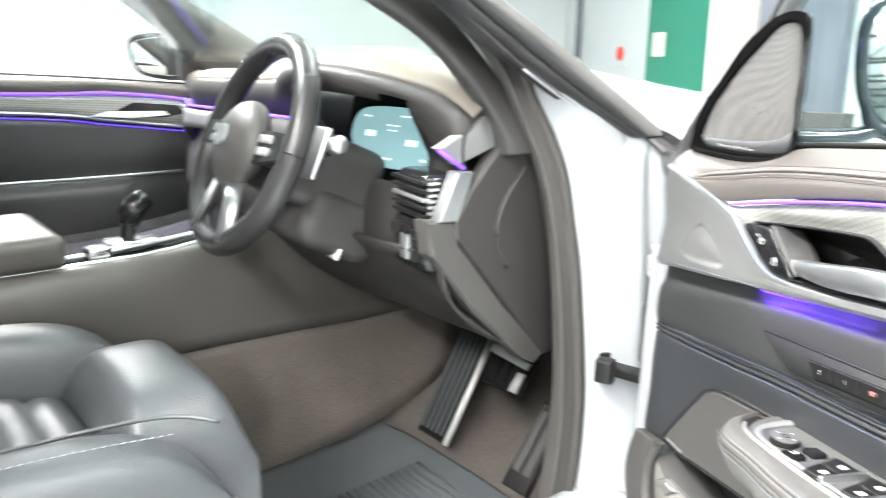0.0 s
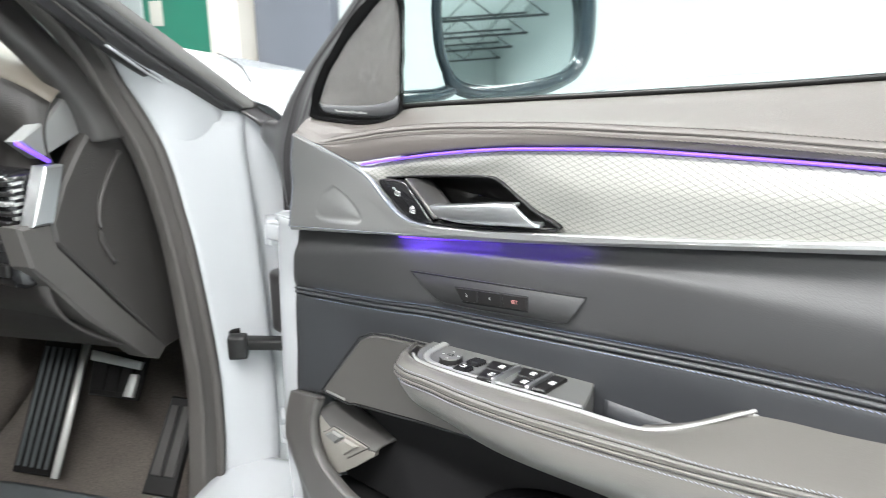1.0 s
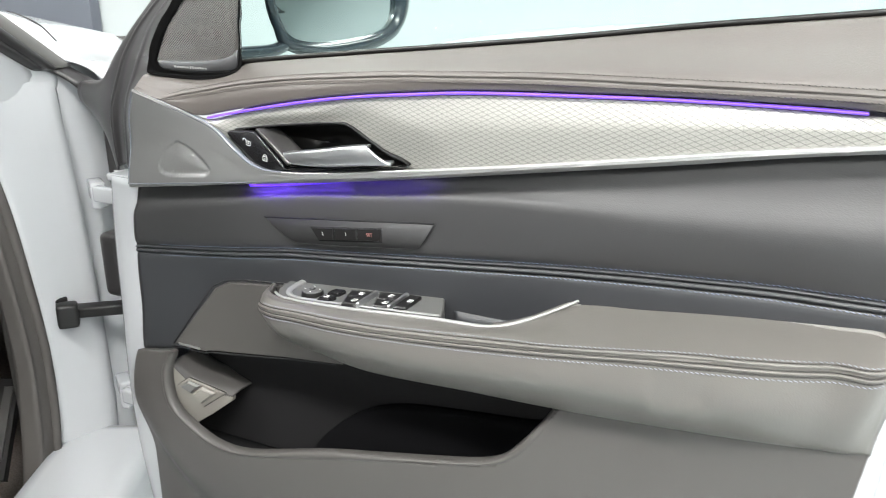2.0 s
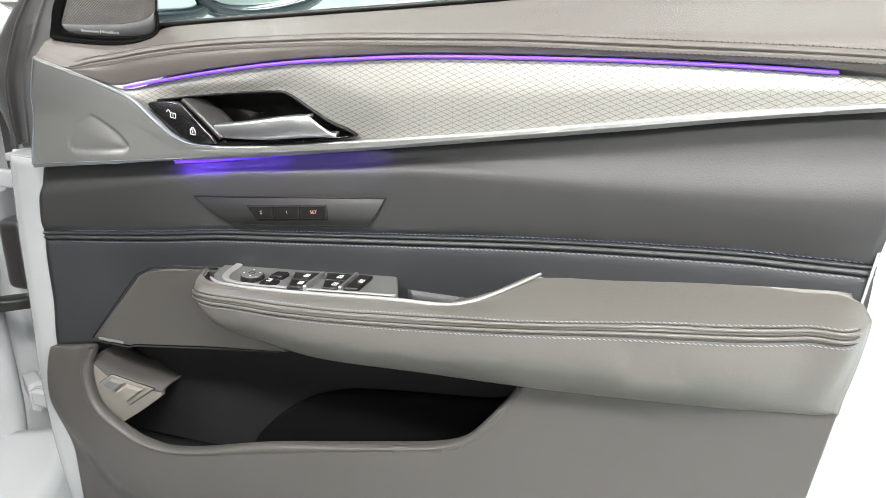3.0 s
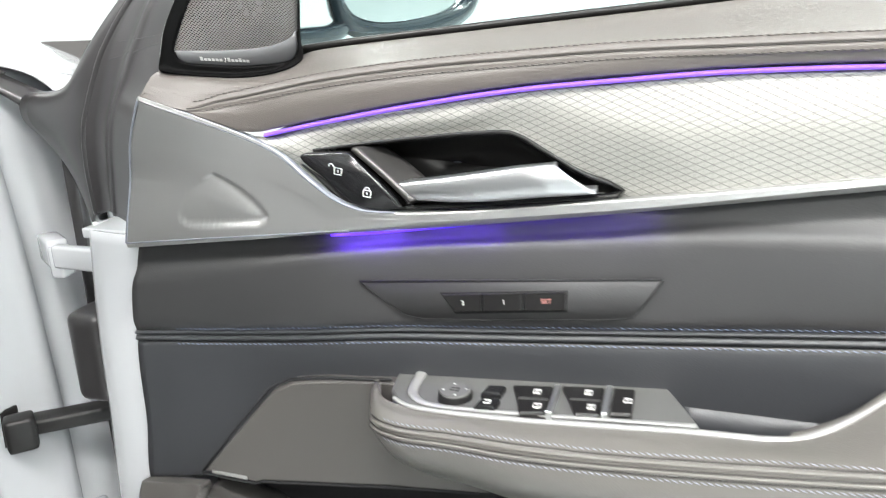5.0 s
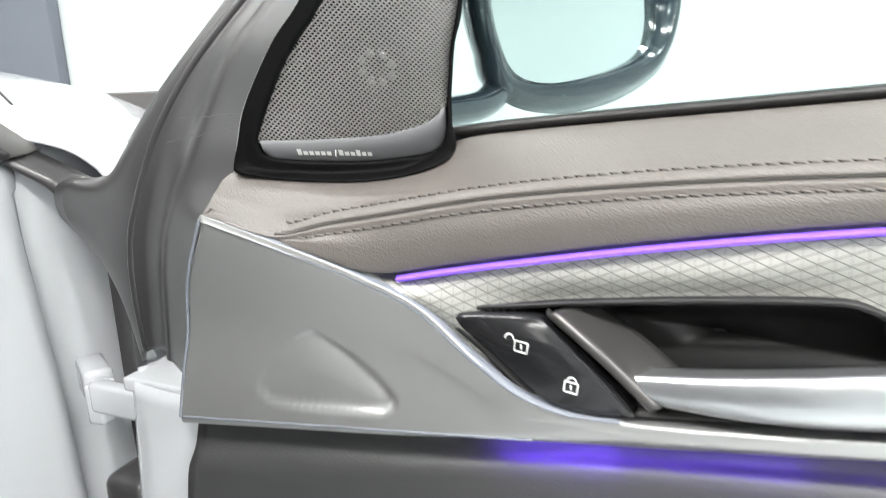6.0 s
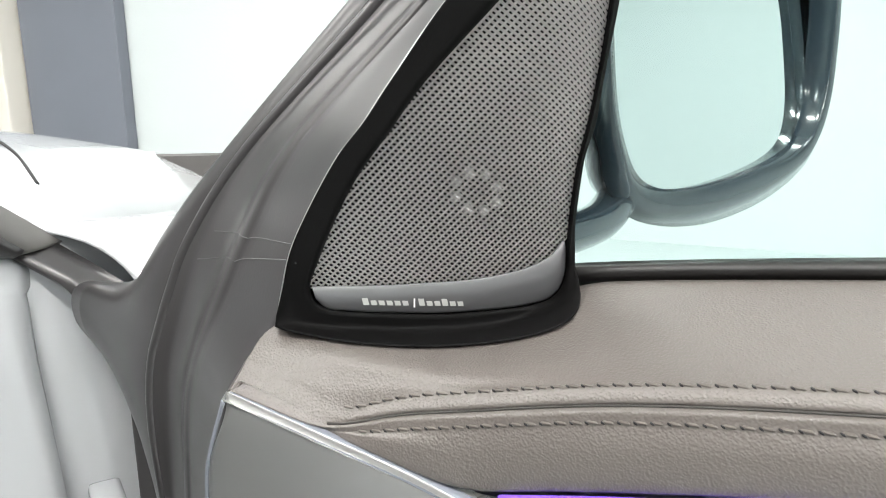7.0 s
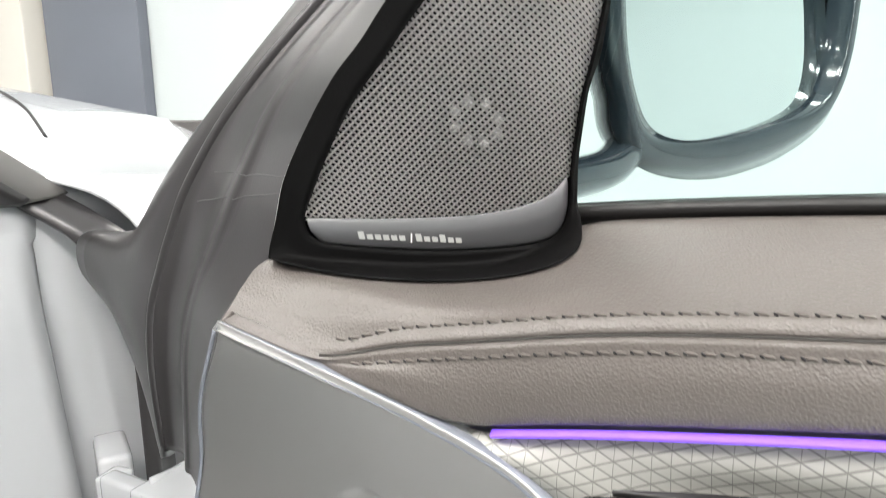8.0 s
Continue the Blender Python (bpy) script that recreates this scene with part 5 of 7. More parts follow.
for k, tall in enumerate("1000000100100"):
    if k == 6:
        continue
    a = 0.0850 + k * 0.00206 + (0.0002 if k > 6 else 0.0)
    b, h = a + 0.0015, 0.0016 if tall == "1" else 0.0007
    part("badge_bar", slab([(a, zc(a) - 0.0011), (b, zc(b) - 0.0011), (b, zc(b) + h), (a, zc(a) + h)], lambda x, z, d: sail(x, z, d - 0.0012), 0.0008), PRINT_GREY, name_plate, "pale badge bar", smooth=False)
part("badge_bar", slab([(0.0979, zc(0.098) - 0.0018), (0.0983, zc(0.098) - 0.0018), (0.0989, zc(0.0985) + 0.0016), (0.0985, zc(0.0985) + 0.0016)], lambda x, z, d: sail(x, z, d - 0.0012), 0.0008), PRINT, name_plate, smooth=False)

# outside mirror
MD = Vector((math.sin(radians(23)), math.cos(radians(23)), 0))
MN = Vector((MD.y, -MD.x, 0))
MO = Vector((0.139, 0.135, 0.0))


def mir(u, z, d):
    """u along the mirror's width, z height, d in front of the glass towards the eye."""
    p = MO + MD * u + MN * d
    return (p.x, p.y, z)


GLS = [(0.0, 1.045), (0.0, 1.00), (0.006, 0.970), (0.018, 0.951), (0.045, 0.9445), (0.09, 0.9465), (0.135, 0.953), (0.160, 0.963), (0.172, 0.982), (0.176, 1.01), (0.175, 1.045), (0.160, 1.064), (0.10, 1.068), (0.02, 1.066)]
GLS = [(u - 0.013 * max(0.0, 1 - u / 0.05), z) for u, z in GLS]
gl = smooth_outline(GLS, 64)
mc = np.mean(gl, 0)
hs = [tuple(np.array(q) + (np.array(q) - mc) / np.linalg.norm(np.array(q) - mc) * (0.012 + 0.006 * max(0.0, (q[0] - 0.09) / 0.09) + 0.009 * max(0.0, min(1.0, (0.965 - q[1]) / 0.02)))) for q in gl]
hw = lambda q, k: tuple(mc + (np.array(q) - mc) * k)
back = lambda q, k, s, d: (lambda w: mir(w[0] + s, w[1], d))(hw(q, k))
layers = [[mir(*q, -0.010) for q in gl], [mir(*q, 0.002) for q in gl], [mir(*(np.array(q) * 0.5 + np.array(r) * 0.5), 0.004) for q, r in zip(gl, hs)], [mir(*q, -0.001) for q in hs], [back(q, 0.96, 0.014, -0.028) for q in hs], [back(q, 0.78, 0.034, -0.062) for q in hs], [back(q, 0.42, 0.045, -0.082) for q in hs], [back(q, 0.02, 0.045, -0.088) for q in hs]]
MIRROR_SHELL = mat("blue_black_gloss", (0.018, 0.026, 0.034), 0.14, 0, 0.2, 6, rough_vary=0.04, coat=0.5)
part_mirror = part("outside_mirror", ([p for r in layers for p in r], [(k * 64 + i, k * 64 + (i + 1) % 64, (k + 1) * 64 + (i + 1) % 64, (k + 1) * 64 + i) for k in range(len(layers) - 1) for i in range(64)]), MIRROR_SHELL, door, "gloss blue-black outside mirror housing")
part("mirror_glass", ([mir(*q, -0.008 - 0.02 * (q[0] - 0.09) - 0.08 * (q[1] - 1.0)) for q in gl], [tuple(range(64))[::-1]]), MIRROR, part_mirror, "mirror glass", smooth=False)
arm_m = path3([(0.116, 0.050, 0.9355), (0.126, 0.09, 0.9355), (0.132, 0.125, 0.938), (0.131, 0.17, 0.952)], 20)
part("mirror_arm", tube(arm_m, lambda s: 0.0112 - 0.002 * s, 16, 0.8), MIRROR_SHELL, part_mirror, "gloss black mirror arm")

# ---------------------------------------------------------------- the car around the door: r to its right, f forward, z up
CAR = Matrix(((0.8827, -0.4699, 0, -0.03), (0.4699, 0.8827, 0, 0.06), (0, 0, 1, 0), (0, 0, 0, 1)))
car = thing("car", "white saloon car body with its driver's door open", "car", CAR)


def cpart(name, bm, material, parent, label="", **k):
    return part(name, bm, material, parent, label, **k)


def rows3(rows, n):
    return [[tuple(v) for v in path3(r, n)] for r in rows]


# hinge pillar: white painted faces between the rubber seal and the hinges, listed by height
SEAL_OUT = [(-0.208, 0.022, 0.22), (-0.200, 0.033, 0.34), (-0.195, 0.038, 0.42), (-0.195, 0.040, 0.53), (-0.203, 0.028, 0.69), (-0.211, 0.017, 0.776), (-0.222, 0.005, 0.858), (-0.243, -0.022, 0.936), (-0.266, -0.051, 1.012), (-0.31, -0.13, 1.10), (-0.36, -0.27, 1.22)]
SEAL_IN = [(-0.245, -0.02, 0.22), (-0.232, -0.007, 0.34), (-0.226, 0.0, 0.42), (-0.222, 0.006, 0.53), (-0.227, -0.002, 0.69), (-0.234, -0.010, 0.776), (-0.246, -0.026, 0.858), (-0.266, -0.054, 0.936), (-0.287, -0.090, 1.012), (-0.33, -0.17, 1.10), (-0.38, -0.31, 1.22)]
mid1 = [(-0.175, 0.050, 0.22), (-0.168, 0.062, 0.34), (-0.165, 0.068, 0.42), (-0.165, 0.070, 0.53), (-0.172, 0.062, 0.69), (-0.180, 0.054, 0.776), (-0.188, 0.046, 0.858), (-0.20, 0.036, 0.90), (-0.21, 0.02, 0.93), (-0.225, 0.0, 0.96), (-0.25, -0.03, 1.00)]
mid2 = [(-0.145, 0.085, 0.22), (-0.140, 0.095, 0.34), (-0.138, 0.100, 0.42), (-0.138, 0.102, 0.53), (-0.142, 0.098, 0.69), (-0.146, 0.095, 0.776), (-0.150, 0.092, 0.84), (-0.153, 0.092, 0.88), (-0.156, 0.090, 0.90), (-0.18, 0.065, 0.925), (-0.23, 0.0, 0.99)]
mid3 = [(-0.118, 0.125, 0.22), (-0.112, 0.135, 0.34), (-0.110, 0.140, 0.42), (-0.108, 0.142, 0.53), (-0.108, 0.146, 0.69), (-0.112, 0.142, 0.776), (-0.124, 0.128, 0.84), (-0.130, 0.122, 0.88), (-0.133, 0.118, 0.90), (-0.16, 0.09, 0.92), (-0.22, 0.01, 0.985)]
mid4 = [(-0.10, 0.19, 0.22), (-0.095, 0.20, 0.34), (-0.092, 0.205, 0.42), (-0.090, 0.205, 0.53), (-0.090, 0.21, 0.69), (-0.095, 0.205, 0.776), (-0.105, 0.19, 0.84), (-0.112, 0.18, 0.88), (-0.118, 0.172, 0.90), (-0.15, 0.12, 0.915), (-0.21, 0.02, 0.98)]
step_in = [(r - 0.011 * ease((z - 0.45) / 0.1) * ease((0.87 - z) / 0.05), f + 0.007, z) for r, f, z in mid2]
deep = [(r - 0.010 * ease((z - 0.45) / 0.1) * ease((0.87 - z) / 0.05), f, z) for r, f, z in mid3]
cpart("hinge_pillar", loft(rows3([SEAL_OUT[:9] + [(-0.272, -0.06, 1.02), (-0.275, -0.07, 1.03)], mid1, mid2, step_in, deep, mid4], 60), 60, 4, flip=True), WHITE_PAINT, car, "white painted hinge pillar", thick=0.004)
cpart("door_seal", loft(rows3([SEAL_IN, [((a[0] + b[0]) / 2 - 0.004 + 0.012, (a[1] + b[1]) / 2 - 0.022, (a[2] + b[2]) / 2) for a, b in zip(SEAL_IN, SEAL_OUT)], [((a[0] + 2 * b[0]) / 3 + 0.004, (a[1] + 2 * b[1]) / 3 - 0.020, (a[2] + 2 * b[2]) / 3) for a, b in zip(SEAL_IN, SEAL_OUT)], [(a + 0.003, b + 0.002, c) for a, b, c in SEAL_OUT]], 70), 70, 5, flip=True), SEAL_CLOTH, car, "dark rubber door seal", thick=0.003)
cpart("seal_lip", tube(path3([(a + 0.004, b - 0.012, c) for a, b, c in SEAL_OUT], 70), 0.006, 10), SEAL_CLOTH, car, "round lip of the door seal")

# check strap, hinges and cable boot
strap = cpart("check_strap", move(box(-0.012, -0.0, -0.008, 0.012, 0.13, 0.008, 0.004), Matrix.Translation((-0.17, 0.052, 0.566)) @ Matrix.Rotation(radians(-78), 4, "Z")), BLACK_SATIN, car, "black door check strap")
cpart("strap_plate", move(box(-0.016, -0.004, -0.022, 0.016, 0.010, 0.022, 0.003), Matrix.Translation((-0.178, 0.056, 0.564)) @ Matrix.Rotation(radians(38), 4, "Z")), BLACK_SATIN, strap)
cpart("strap_block", move(box(-0.014, -0.022, -0.018, 0.014, 0.0, 0.018, 0.005), Matrix.Translation((-0.160, 0.052, 0.566)) @ Matrix.Rotation(radians(20), 4, "Z")), BLACK_SATIN, strap)


def hinge(z):
    h = cpart("door_hinge", move(box(-0.036, -0.008, -0.011, 0.030, 0.004, 0.011, 0.003), Matrix.Translation((-0.064, 0.036, z)) @ Matrix.Rotation(radians(-28), 4, "Z")), WHITE_PAINT, car, "white painted door hinge")
    cpart("hinge_leaf", move(box(-0.010, -0.006, -0.017, 0.004, 0.012, 0.013, 0.003), Matrix.Translation((-0.092, 0.050, z - 0.004)) @ Matrix.Rotation(radians(-20), 4, "Z")), WHITE_PAINT, h)
    cpart("hinge_root", move(box(-0.04, -0.010, -0.016, 0.0, 0.010, 0.012, 0.004), Matrix.Translation((-0.100, 0.070, z - 0.002)) @ Matrix.Rotation(radians(-60), 4, "Z")), WHITE_PAINT, h)
    bm = bmesh.new()
    bmesh.ops.create_cone(bm, cap_ends=True, segments=16, radius1=0.006, radius2=0.006, depth=0.034)
    cpart("hinge_pin", move(bm, Matrix.Translation((-0.036, 0.020, z))), WHITE_PAINT, h, bevel=0.001)


hinge(0.742)
hinge(0.432)
cpart("cable_boot", move(box(-0.019, -0.018, -0.046, 0.019, 0.024, 0.046, 0.012, 4), Matrix.Translation((-0.068, 0.032, 0.648)) @ Matrix.Rotation(radians(-28), 4, "Z")), RUBBER, car, "black rubber cable boot")
# dark strip in place of the shade in the gap; no rubber part here
cpart("gap_shadow_strip", box(-0.085, 0.075, 0.28, -0.075, 0.10, 0.88, 0.002), RUBBER, car, "dark strip standing in for the shaded gap by the hinges")

# front wing, bonnet and windscreen edge
def bonnet_z(r, f):
    side = max(0.0, min(1.2, (abs(r + 0.93) - 0.58) / 0.20))
    return 0.990 - 0.118 * (f - 0.2) - 0.02 * (f - 0.2) ** 2 - 0.075 * side**2 - 0.02 * max(0.0, 1 - ((r + 0.93) / 0.6) ** 2)


rb = np.linspace(-1.72, -0.14, 46)
brow = [[(r, 0.155, 0.60) for r in rb], [(r, 0.15, bonnet_z(r, 0.17) - 0.015) for r in rb]]
for f in np.linspace(0.17, 1.45, 20):
    brow.append([(r, f, bonnet_z(r, f)) for r in rb])
cpart("bonnet", (np.array(brow).reshape(-1, 3).tolist(), [(i * 46 + j, i * 46 + j + 1, (i + 1) * 46 + j + 1, (i + 1) * 46 + j) for i in range(21) for j in range(45)]), WHITE_PAINT, car, "white painted bonnet", thick=0.003)
wing = []
for f in np.linspace(0.105, 1.45, 20):
    z0 = bonnet_z(-0.14, f)
    wing.append([(-0.14, f, z0), (-0.105, f, z0 - 0.012), (-0.080, f, z0 - 0.04), (-0.062, f, z0 - 0.10), (-0.050, f, 0.62), (-0.06, f, 0.40), (-0.075, f, 0.22)])
wing = [[tuple(v) for v in path3(r, 24)] for r in wing]
cpart("front_wing", loft(wing, 24, 1, flip=True), WHITE_PAINT, car, "white painted front wing", thick=0.003)
cpart("shut_line", tube(path3([(r, f, bonnet_z(r, f) + 0.0003) for r, f in ((-0.30, 0.30), (-0.25, 0.255), (-0.215, 0.225), (-0.175, 0.175))], 24), 0.0013, 6), GROOVE, car, "thin dark shut line in the wing")
# windscreen pillar: black outer finisher with rubber edge
fin_d = [(-0.200, -0.50, 1.225), (-0.205, -0.35, 1.148), (-0.207, -0.22, 1.072), (-0.205, -0.117, 1.015), (-0.196, -0.051, 0.977), (-0.186, 0.0, 0.950), (-0.165, 0.074, 0.905)]
fin_l = [(-0.206, -0.48, 1.240), (-0.210, -0.33, 1.163), (-0.206, -0.185, 1.083), (-0.192, -0.07, 1.018), (-0.178, -0.019, 0.982), (-0.160, 0.042, 0.940), (-0.145, 0.089, 0.906)]
fin_u = [(-0.215, -0.45, 1.243), (-0.218, -0.29, 1.163), (-0.212, -0.165, 1.088), (-0.196, -0.09, 1.044), (-0.180, -0.013, 0.998), (-0.150, 0.075, 0.935), (-0.135, 0.114, 0.905)]
fin_b = [(a - 0.05, b + 0.05, c - 0.010) for a, b, c in fin_u]
mix2 = lambda p, q, k, out=0.0: [tuple(a + (b - a) * k + (out if i == 0 else 0.0) for i, (a, b) in enumerate(zip(u, v))) for u, v in zip(p, q)]
fin_low = [(a - 0.02, b + 0.01, c - 0.012) for a, b, c in fin_d]
finisher = cpart("pillar_finisher", loft(rows3([fin_low, fin_d, mix2(fin_d, fin_l, 0.2, 0.006), mix2(fin_d, fin_l, 0.42, -0.001), mix2(fin_d, fin_l, 0.65, 0.007), mix2(fin_d, fin_l, 0.92, 0.003), mix2(fin_d, fin_l, 1.0, -0.004)], 60), 60, 4), RUBBER, car, "black ribbed windscreen pillar finisher", thick=0.003)
cpart("finisher_band", loft(rows3([mix2(fin_l, fin_u, 0.02, -0.003), mix2(fin_l, fin_u, 0.06, 0.002), mix2(fin_l, fin_u, 0.95, 0.002), fin_u, fin_b], 60), 60, 2, smooth=False), BAND_GREY, finisher, "smooth grey band on the finisher", thick=0.003)
ends = [fin_low[-1], fin_d[-1], fin_l[-1], fin_u[-1], fin_b[-1]]
cpart("finisher_end", ([(a, b - 0.001, c) for a, b, c in ends] + [(a - 0.02, b + 0.012, c - 0.006) for a, b, c in ends], [(i, i + 1, i + 6, i + 5) for i in range(4)]), RUBBER, finisher, "cut end of the finisher", smooth=False, thick=0.002)
cpart("gap_strip", loft(rows3([[(-0.152, 0.088, 0.903), (-0.125, 0.090, 0.885), (-0.105, 0.085, 0.868)], [(-0.137, 0.112, 0.904), (-0.110, 0.105, 0.892), (-0.085, 0.092, 0.884)]], 14), 14, 3), RUBBER, car, "black rubber strip to the door", thick=0.004)
cpart("pillar_skin", loft(rows3([[(-0.268, -0.055, 1.012), (-0.29, -0.13, 1.075), (-0.33, -0.27, 1.18)], [(-0.205, -0.10, 0.996), (-0.208, -0.22, 1.068), (-0.21, -0.36, 1.15)]], 20), 20, 3), SEAL_CLOTH, car, "dark rubber inner face of the pillar", thick=0.003)
cpart("pillar_shoulder", loft(rows3([[(-0.290, -0.105, 1.058), (-0.268, -0.054, 1.010), (-0.246, -0.024, 0.942), (-0.226, 0.002, 0.872), (-0.228, 0.010, 0.82)], [(-0.240, -0.112, 1.045), (-0.226, -0.060, 0.996), (-0.210, -0.018, 0.948), (-0.190, 0.036, 0.886), (-0.203, 0.044, 0.82)], [(-0.208, -0.122, 1.016), (-0.199, -0.053, 0.975), (-0.189, -0.002, 0.948), (-0.168, 0.071, 0.902), (-0.182, 0.066, 0.82)]], 24), 24, 4), WHITE_PAINT, car, "white painted shoulder of the pillar", thick=0.003)
cpart("wing_corner", loft(rows3([[(-0.272, -0.06, 1.014), (-0.235, -0.01, 0.965), (-0.17, 0.08, 0.905), (-0.13, 0.12, 0.893)], [(-0.202, -0.098, 0.994), (-0.195, 0.01, 0.937), (-0.182, 0.105, 0.893), (-0.14, 0.16, 0.886)]], 24), 24, 3), WHITE_PAINT, car, "white painted pillar foot", thick=0.003)
# windscreen glass
ws = [[(-0.27, -0.01, 0.995), (-0.93, 0.10, 1.0), (-1.60, -0.01, 0.995)], [(-0.38, -0.55, 1.30), (-0.93, -0.50, 1.33), (-1.48, -0.55, 1.30)]]
screen_g = cpart("windscreen", loft(rows3(ws, 24), 24, 8, smooth=False), GLASS, car, "clear windscreen glass", thick=0.004)
screen_g.visible_shadow = False
cpart("scuttle", loft(rows3([[(-0.22, 0.18, 0.93), (-0.93, 0.26, 0.965), (-1.64, 0.18, 0.93)], [(-0.24, 0.08, 0.945), (-0.93, 0.16, 0.985), (-1.62, 0.08, 0.945)]], 24), 24, 2), BLACK_SATIN, car, "black scuttle panel under the windscreen", thick=0.004)
# inner pillar trim
PIN = [(-0.280, -0.074, 0.880), (-0.283, -0.088, 0.925), (-0.290, -0.128, 0.975), (-0.300, -0.185, 1.03), (-0.315, -0.26, 1.075), (-0.34, -0.36, 1.13), (-0.38, -0.48, 1.20)]
POUT = [(-0.246, -0.028, 0.880), (-0.256, -0.042, 0.915), (-0.270, -0.066, 0.96), (-0.288, -0.100, 1.012), (-0.30, -0.15, 1.06), (-0.33, -0.22, 1.12), (-0.37, -0.36, 1.22)]
PMID = [((a[0] + b[0]) / 2 + 0.014, (a[1] + b[1]) / 2 - 0.020, (a[2] + b[2]) / 2) for a, b in zip(PIN, POUT)]
cpart("pillar_trim", loft(rows3([[(a - 0.03, b + 0.06, c) for a, b, c in PIN], PIN, PMID, POUT], 40), 40, 5, flip=True), PLASTIC_DARK, car, "dark plastic inner pillar trim", thick=0.003)
# sills and floor close the cabin below
cpart("sill", box(-0.215, -2.0, 0.16, -0.06, 0.10, 0.36, 0.03, 3), WHITE_PAINT, car, "white painted door sill")
cpart("floor_pan", box(-1.70, -2.2, 0.14, -0.12, 0.62, 0.195), PLASTIC_DARK, car, "dark floor pan", smooth=False)
cpart("underbody", box(-1.72, 0.60, 0.0, -0.10, 0.64, 0.92), PLASTIC_DARK, car, "dark bulkhead", smooth=False)
cpart("floor_carpet", loft(rows3([[(-0.24, -1.2, 0.205), (-0.24, -0.3, 0.215), (-0.24, 0.10, 0.225), (-0.24, 0.30, 0.30), (-0.24, 0.48, 0.48), (-0.24, 0.56, 0.70)], [(-0.55, -1.2, 0.205), (-0.55, -0.3, 0.215), (-0.55, 0.10, 0.225), (-0.55, 0.32, 0.30), (-0.55, 0.50, 0.48), (-0.55, 0.58, 0.70)], [(-0.80, -1.2, 0.215), (-0.80, -0.3, 0.225), (-0.80, 0.10, 0.235), (-0.80, 0.32, 0.31), (-0.80, 0.50, 0.48), (-0.80, 0.58, 0.70)]], 40), 40, 6, flip=True), CARPET, car, "charcoal footwell carpet", thick=0.006)
cpart("kick_panel", box(-0.256, 0.045, 0.20, -0.238, 0.55, 0.60, 0.006), PLASTIC_DARK, car, "dark plastic kick panel")

# unseen roof, rear sides and tail, added to shade the cabin and darken the door's reflections
LINING = mat("pale_headlining_cloth", (0.42, 0.41, 0.39), 0.9, 0, 0.06, 8, 0.3, 500)
roof_rows, lining_rows = [], []
for f, z, half in ((-0.46, 1.285, 0.54), (-0.70, 1.365, 0.57), (-1.1, 1.425, 0.60), (-1.6, 1.43, 0.59), (-2.1, 1.37, 0.56), (-2.5, 1.24, 0.52)):
    roof_rows.append([(-0.93 + half * u, f, z - 0.075 * abs(u) ** 3.0) for u in np.linspace(-1, 1, 30)])
    lining_rows.append([(a, b, c - 0.03) for a, b, c in roof_rows[-1]])
cpart("roof", loft(roof_rows, 30, 5), WHITE_PAINT, car, "unseen white painted roof", thick=0.004)
cpart("headlining", loft(lining_rows, 30, 5), LINING, car, "unseen pale cloth headlining", thick=0.004)
for side, r0 in ((1, -0.10), (-1, -1.76)):
    flank = [[(r0 - side * 0.03, f, 0.24), (r0, f, 0.50), (r0 + side * 0.012, f, 0.70), (r0 - side * 0.03, f, 0.90), (r0 - side * 0.06, f, 0.985)] for f in (-1.02, -1.5, -2.0, -2.6, -3.1)]
    cpart("rear_side", loft(rows3(flank, 20), 20, 4), WHITE_PAINT, car, "unseen white painted rear side", thick=0.006)
    cpart("door_pillar", loft(rows3([[(r0 - side * 0.05, -1.00, 0.25), (r0 - side * 0.04, -1.00, 0.60), (r0 - side * 0.08, -1.01, 0.95), (r0 - side * 0.22, -1.06, 1.36)], [(r0 - side * 0.05, -1.12, 0.25), (r0 - side * 0.04, -1.12, 0.60), (r0 - side * 0.08, -1.12, 0.95), (r0 - side * 0.22, -1.14, 1.37)]], 20), 20, 3), PLASTIC_DARK, car, "unseen dark door pillar", thick=0.03)
    cpart("rear_window", loft(rows3([[(r0 - side * 0.07, -1.12, 0.985), (r0 - side * 0.07, -1.9, 0.99), (r0 - side * 0.09, -2.6, 1.0)], [(r0 - side * 0.23, -1.16, 1.36), (r0 - side * 0.24, -1.8, 1.35), (r0 - side * 0.30, -2.4, 1.20)]], 20), 20, 3), BLACK_GLOSS, car, "unseen dark tinted rear side window", thick=0.004)
cpart("tail", box(-1.74, -3.14, 0.25, -0.12, -3.09, 1.0, 0.02), WHITE_PAINT, car, "unseen white painted tail")
cpart("boot_lid", loft(rows3([[(-1.70, -2.5, 1.18), (-0.93, -2.45, 1.22), (-0.16, -2.5, 1.18)], [(-1.70, -3.1, 1.0), (-0.93, -3.14, 1.02), (-0.16, -3.1, 1.0)]], 20), 20, 3), WHITE_PAINT, car, "unseen white painted boot lid", thick=0.006)

# ---------------------------------------------------------------- dashboard
dash = thing("dashboard", "dark soft dashboard with tan-lit top and instrument hood", "dashboard", CAR)
prof = [(0.14, 0.955), (0.02, 0.978), (-0.07, 0.985), (-0.125, 0.975), (-0.150, 0.945), (-0.135, 0.90), (-0.120, 0.86), (-0.155, 0.80), (-0.165, 0.74), (-0.13, 0.68), (-0.02, 0.61), (0.12, 0.58)]
hood_r = spline([(-1.64, 0.0), (-1.0, 0.0), (-0.80, 0.0), (-0.68, 0.020), (-0.56, 0.028), (-0.44, 0.020), (-0.34, 0.0), (-0.27, -0.01)])


def dash_back(r):
    """How far the dash sweeps forward towards the far door."""
    return 0.165 * ease((-r - 1.12) / 0.48)


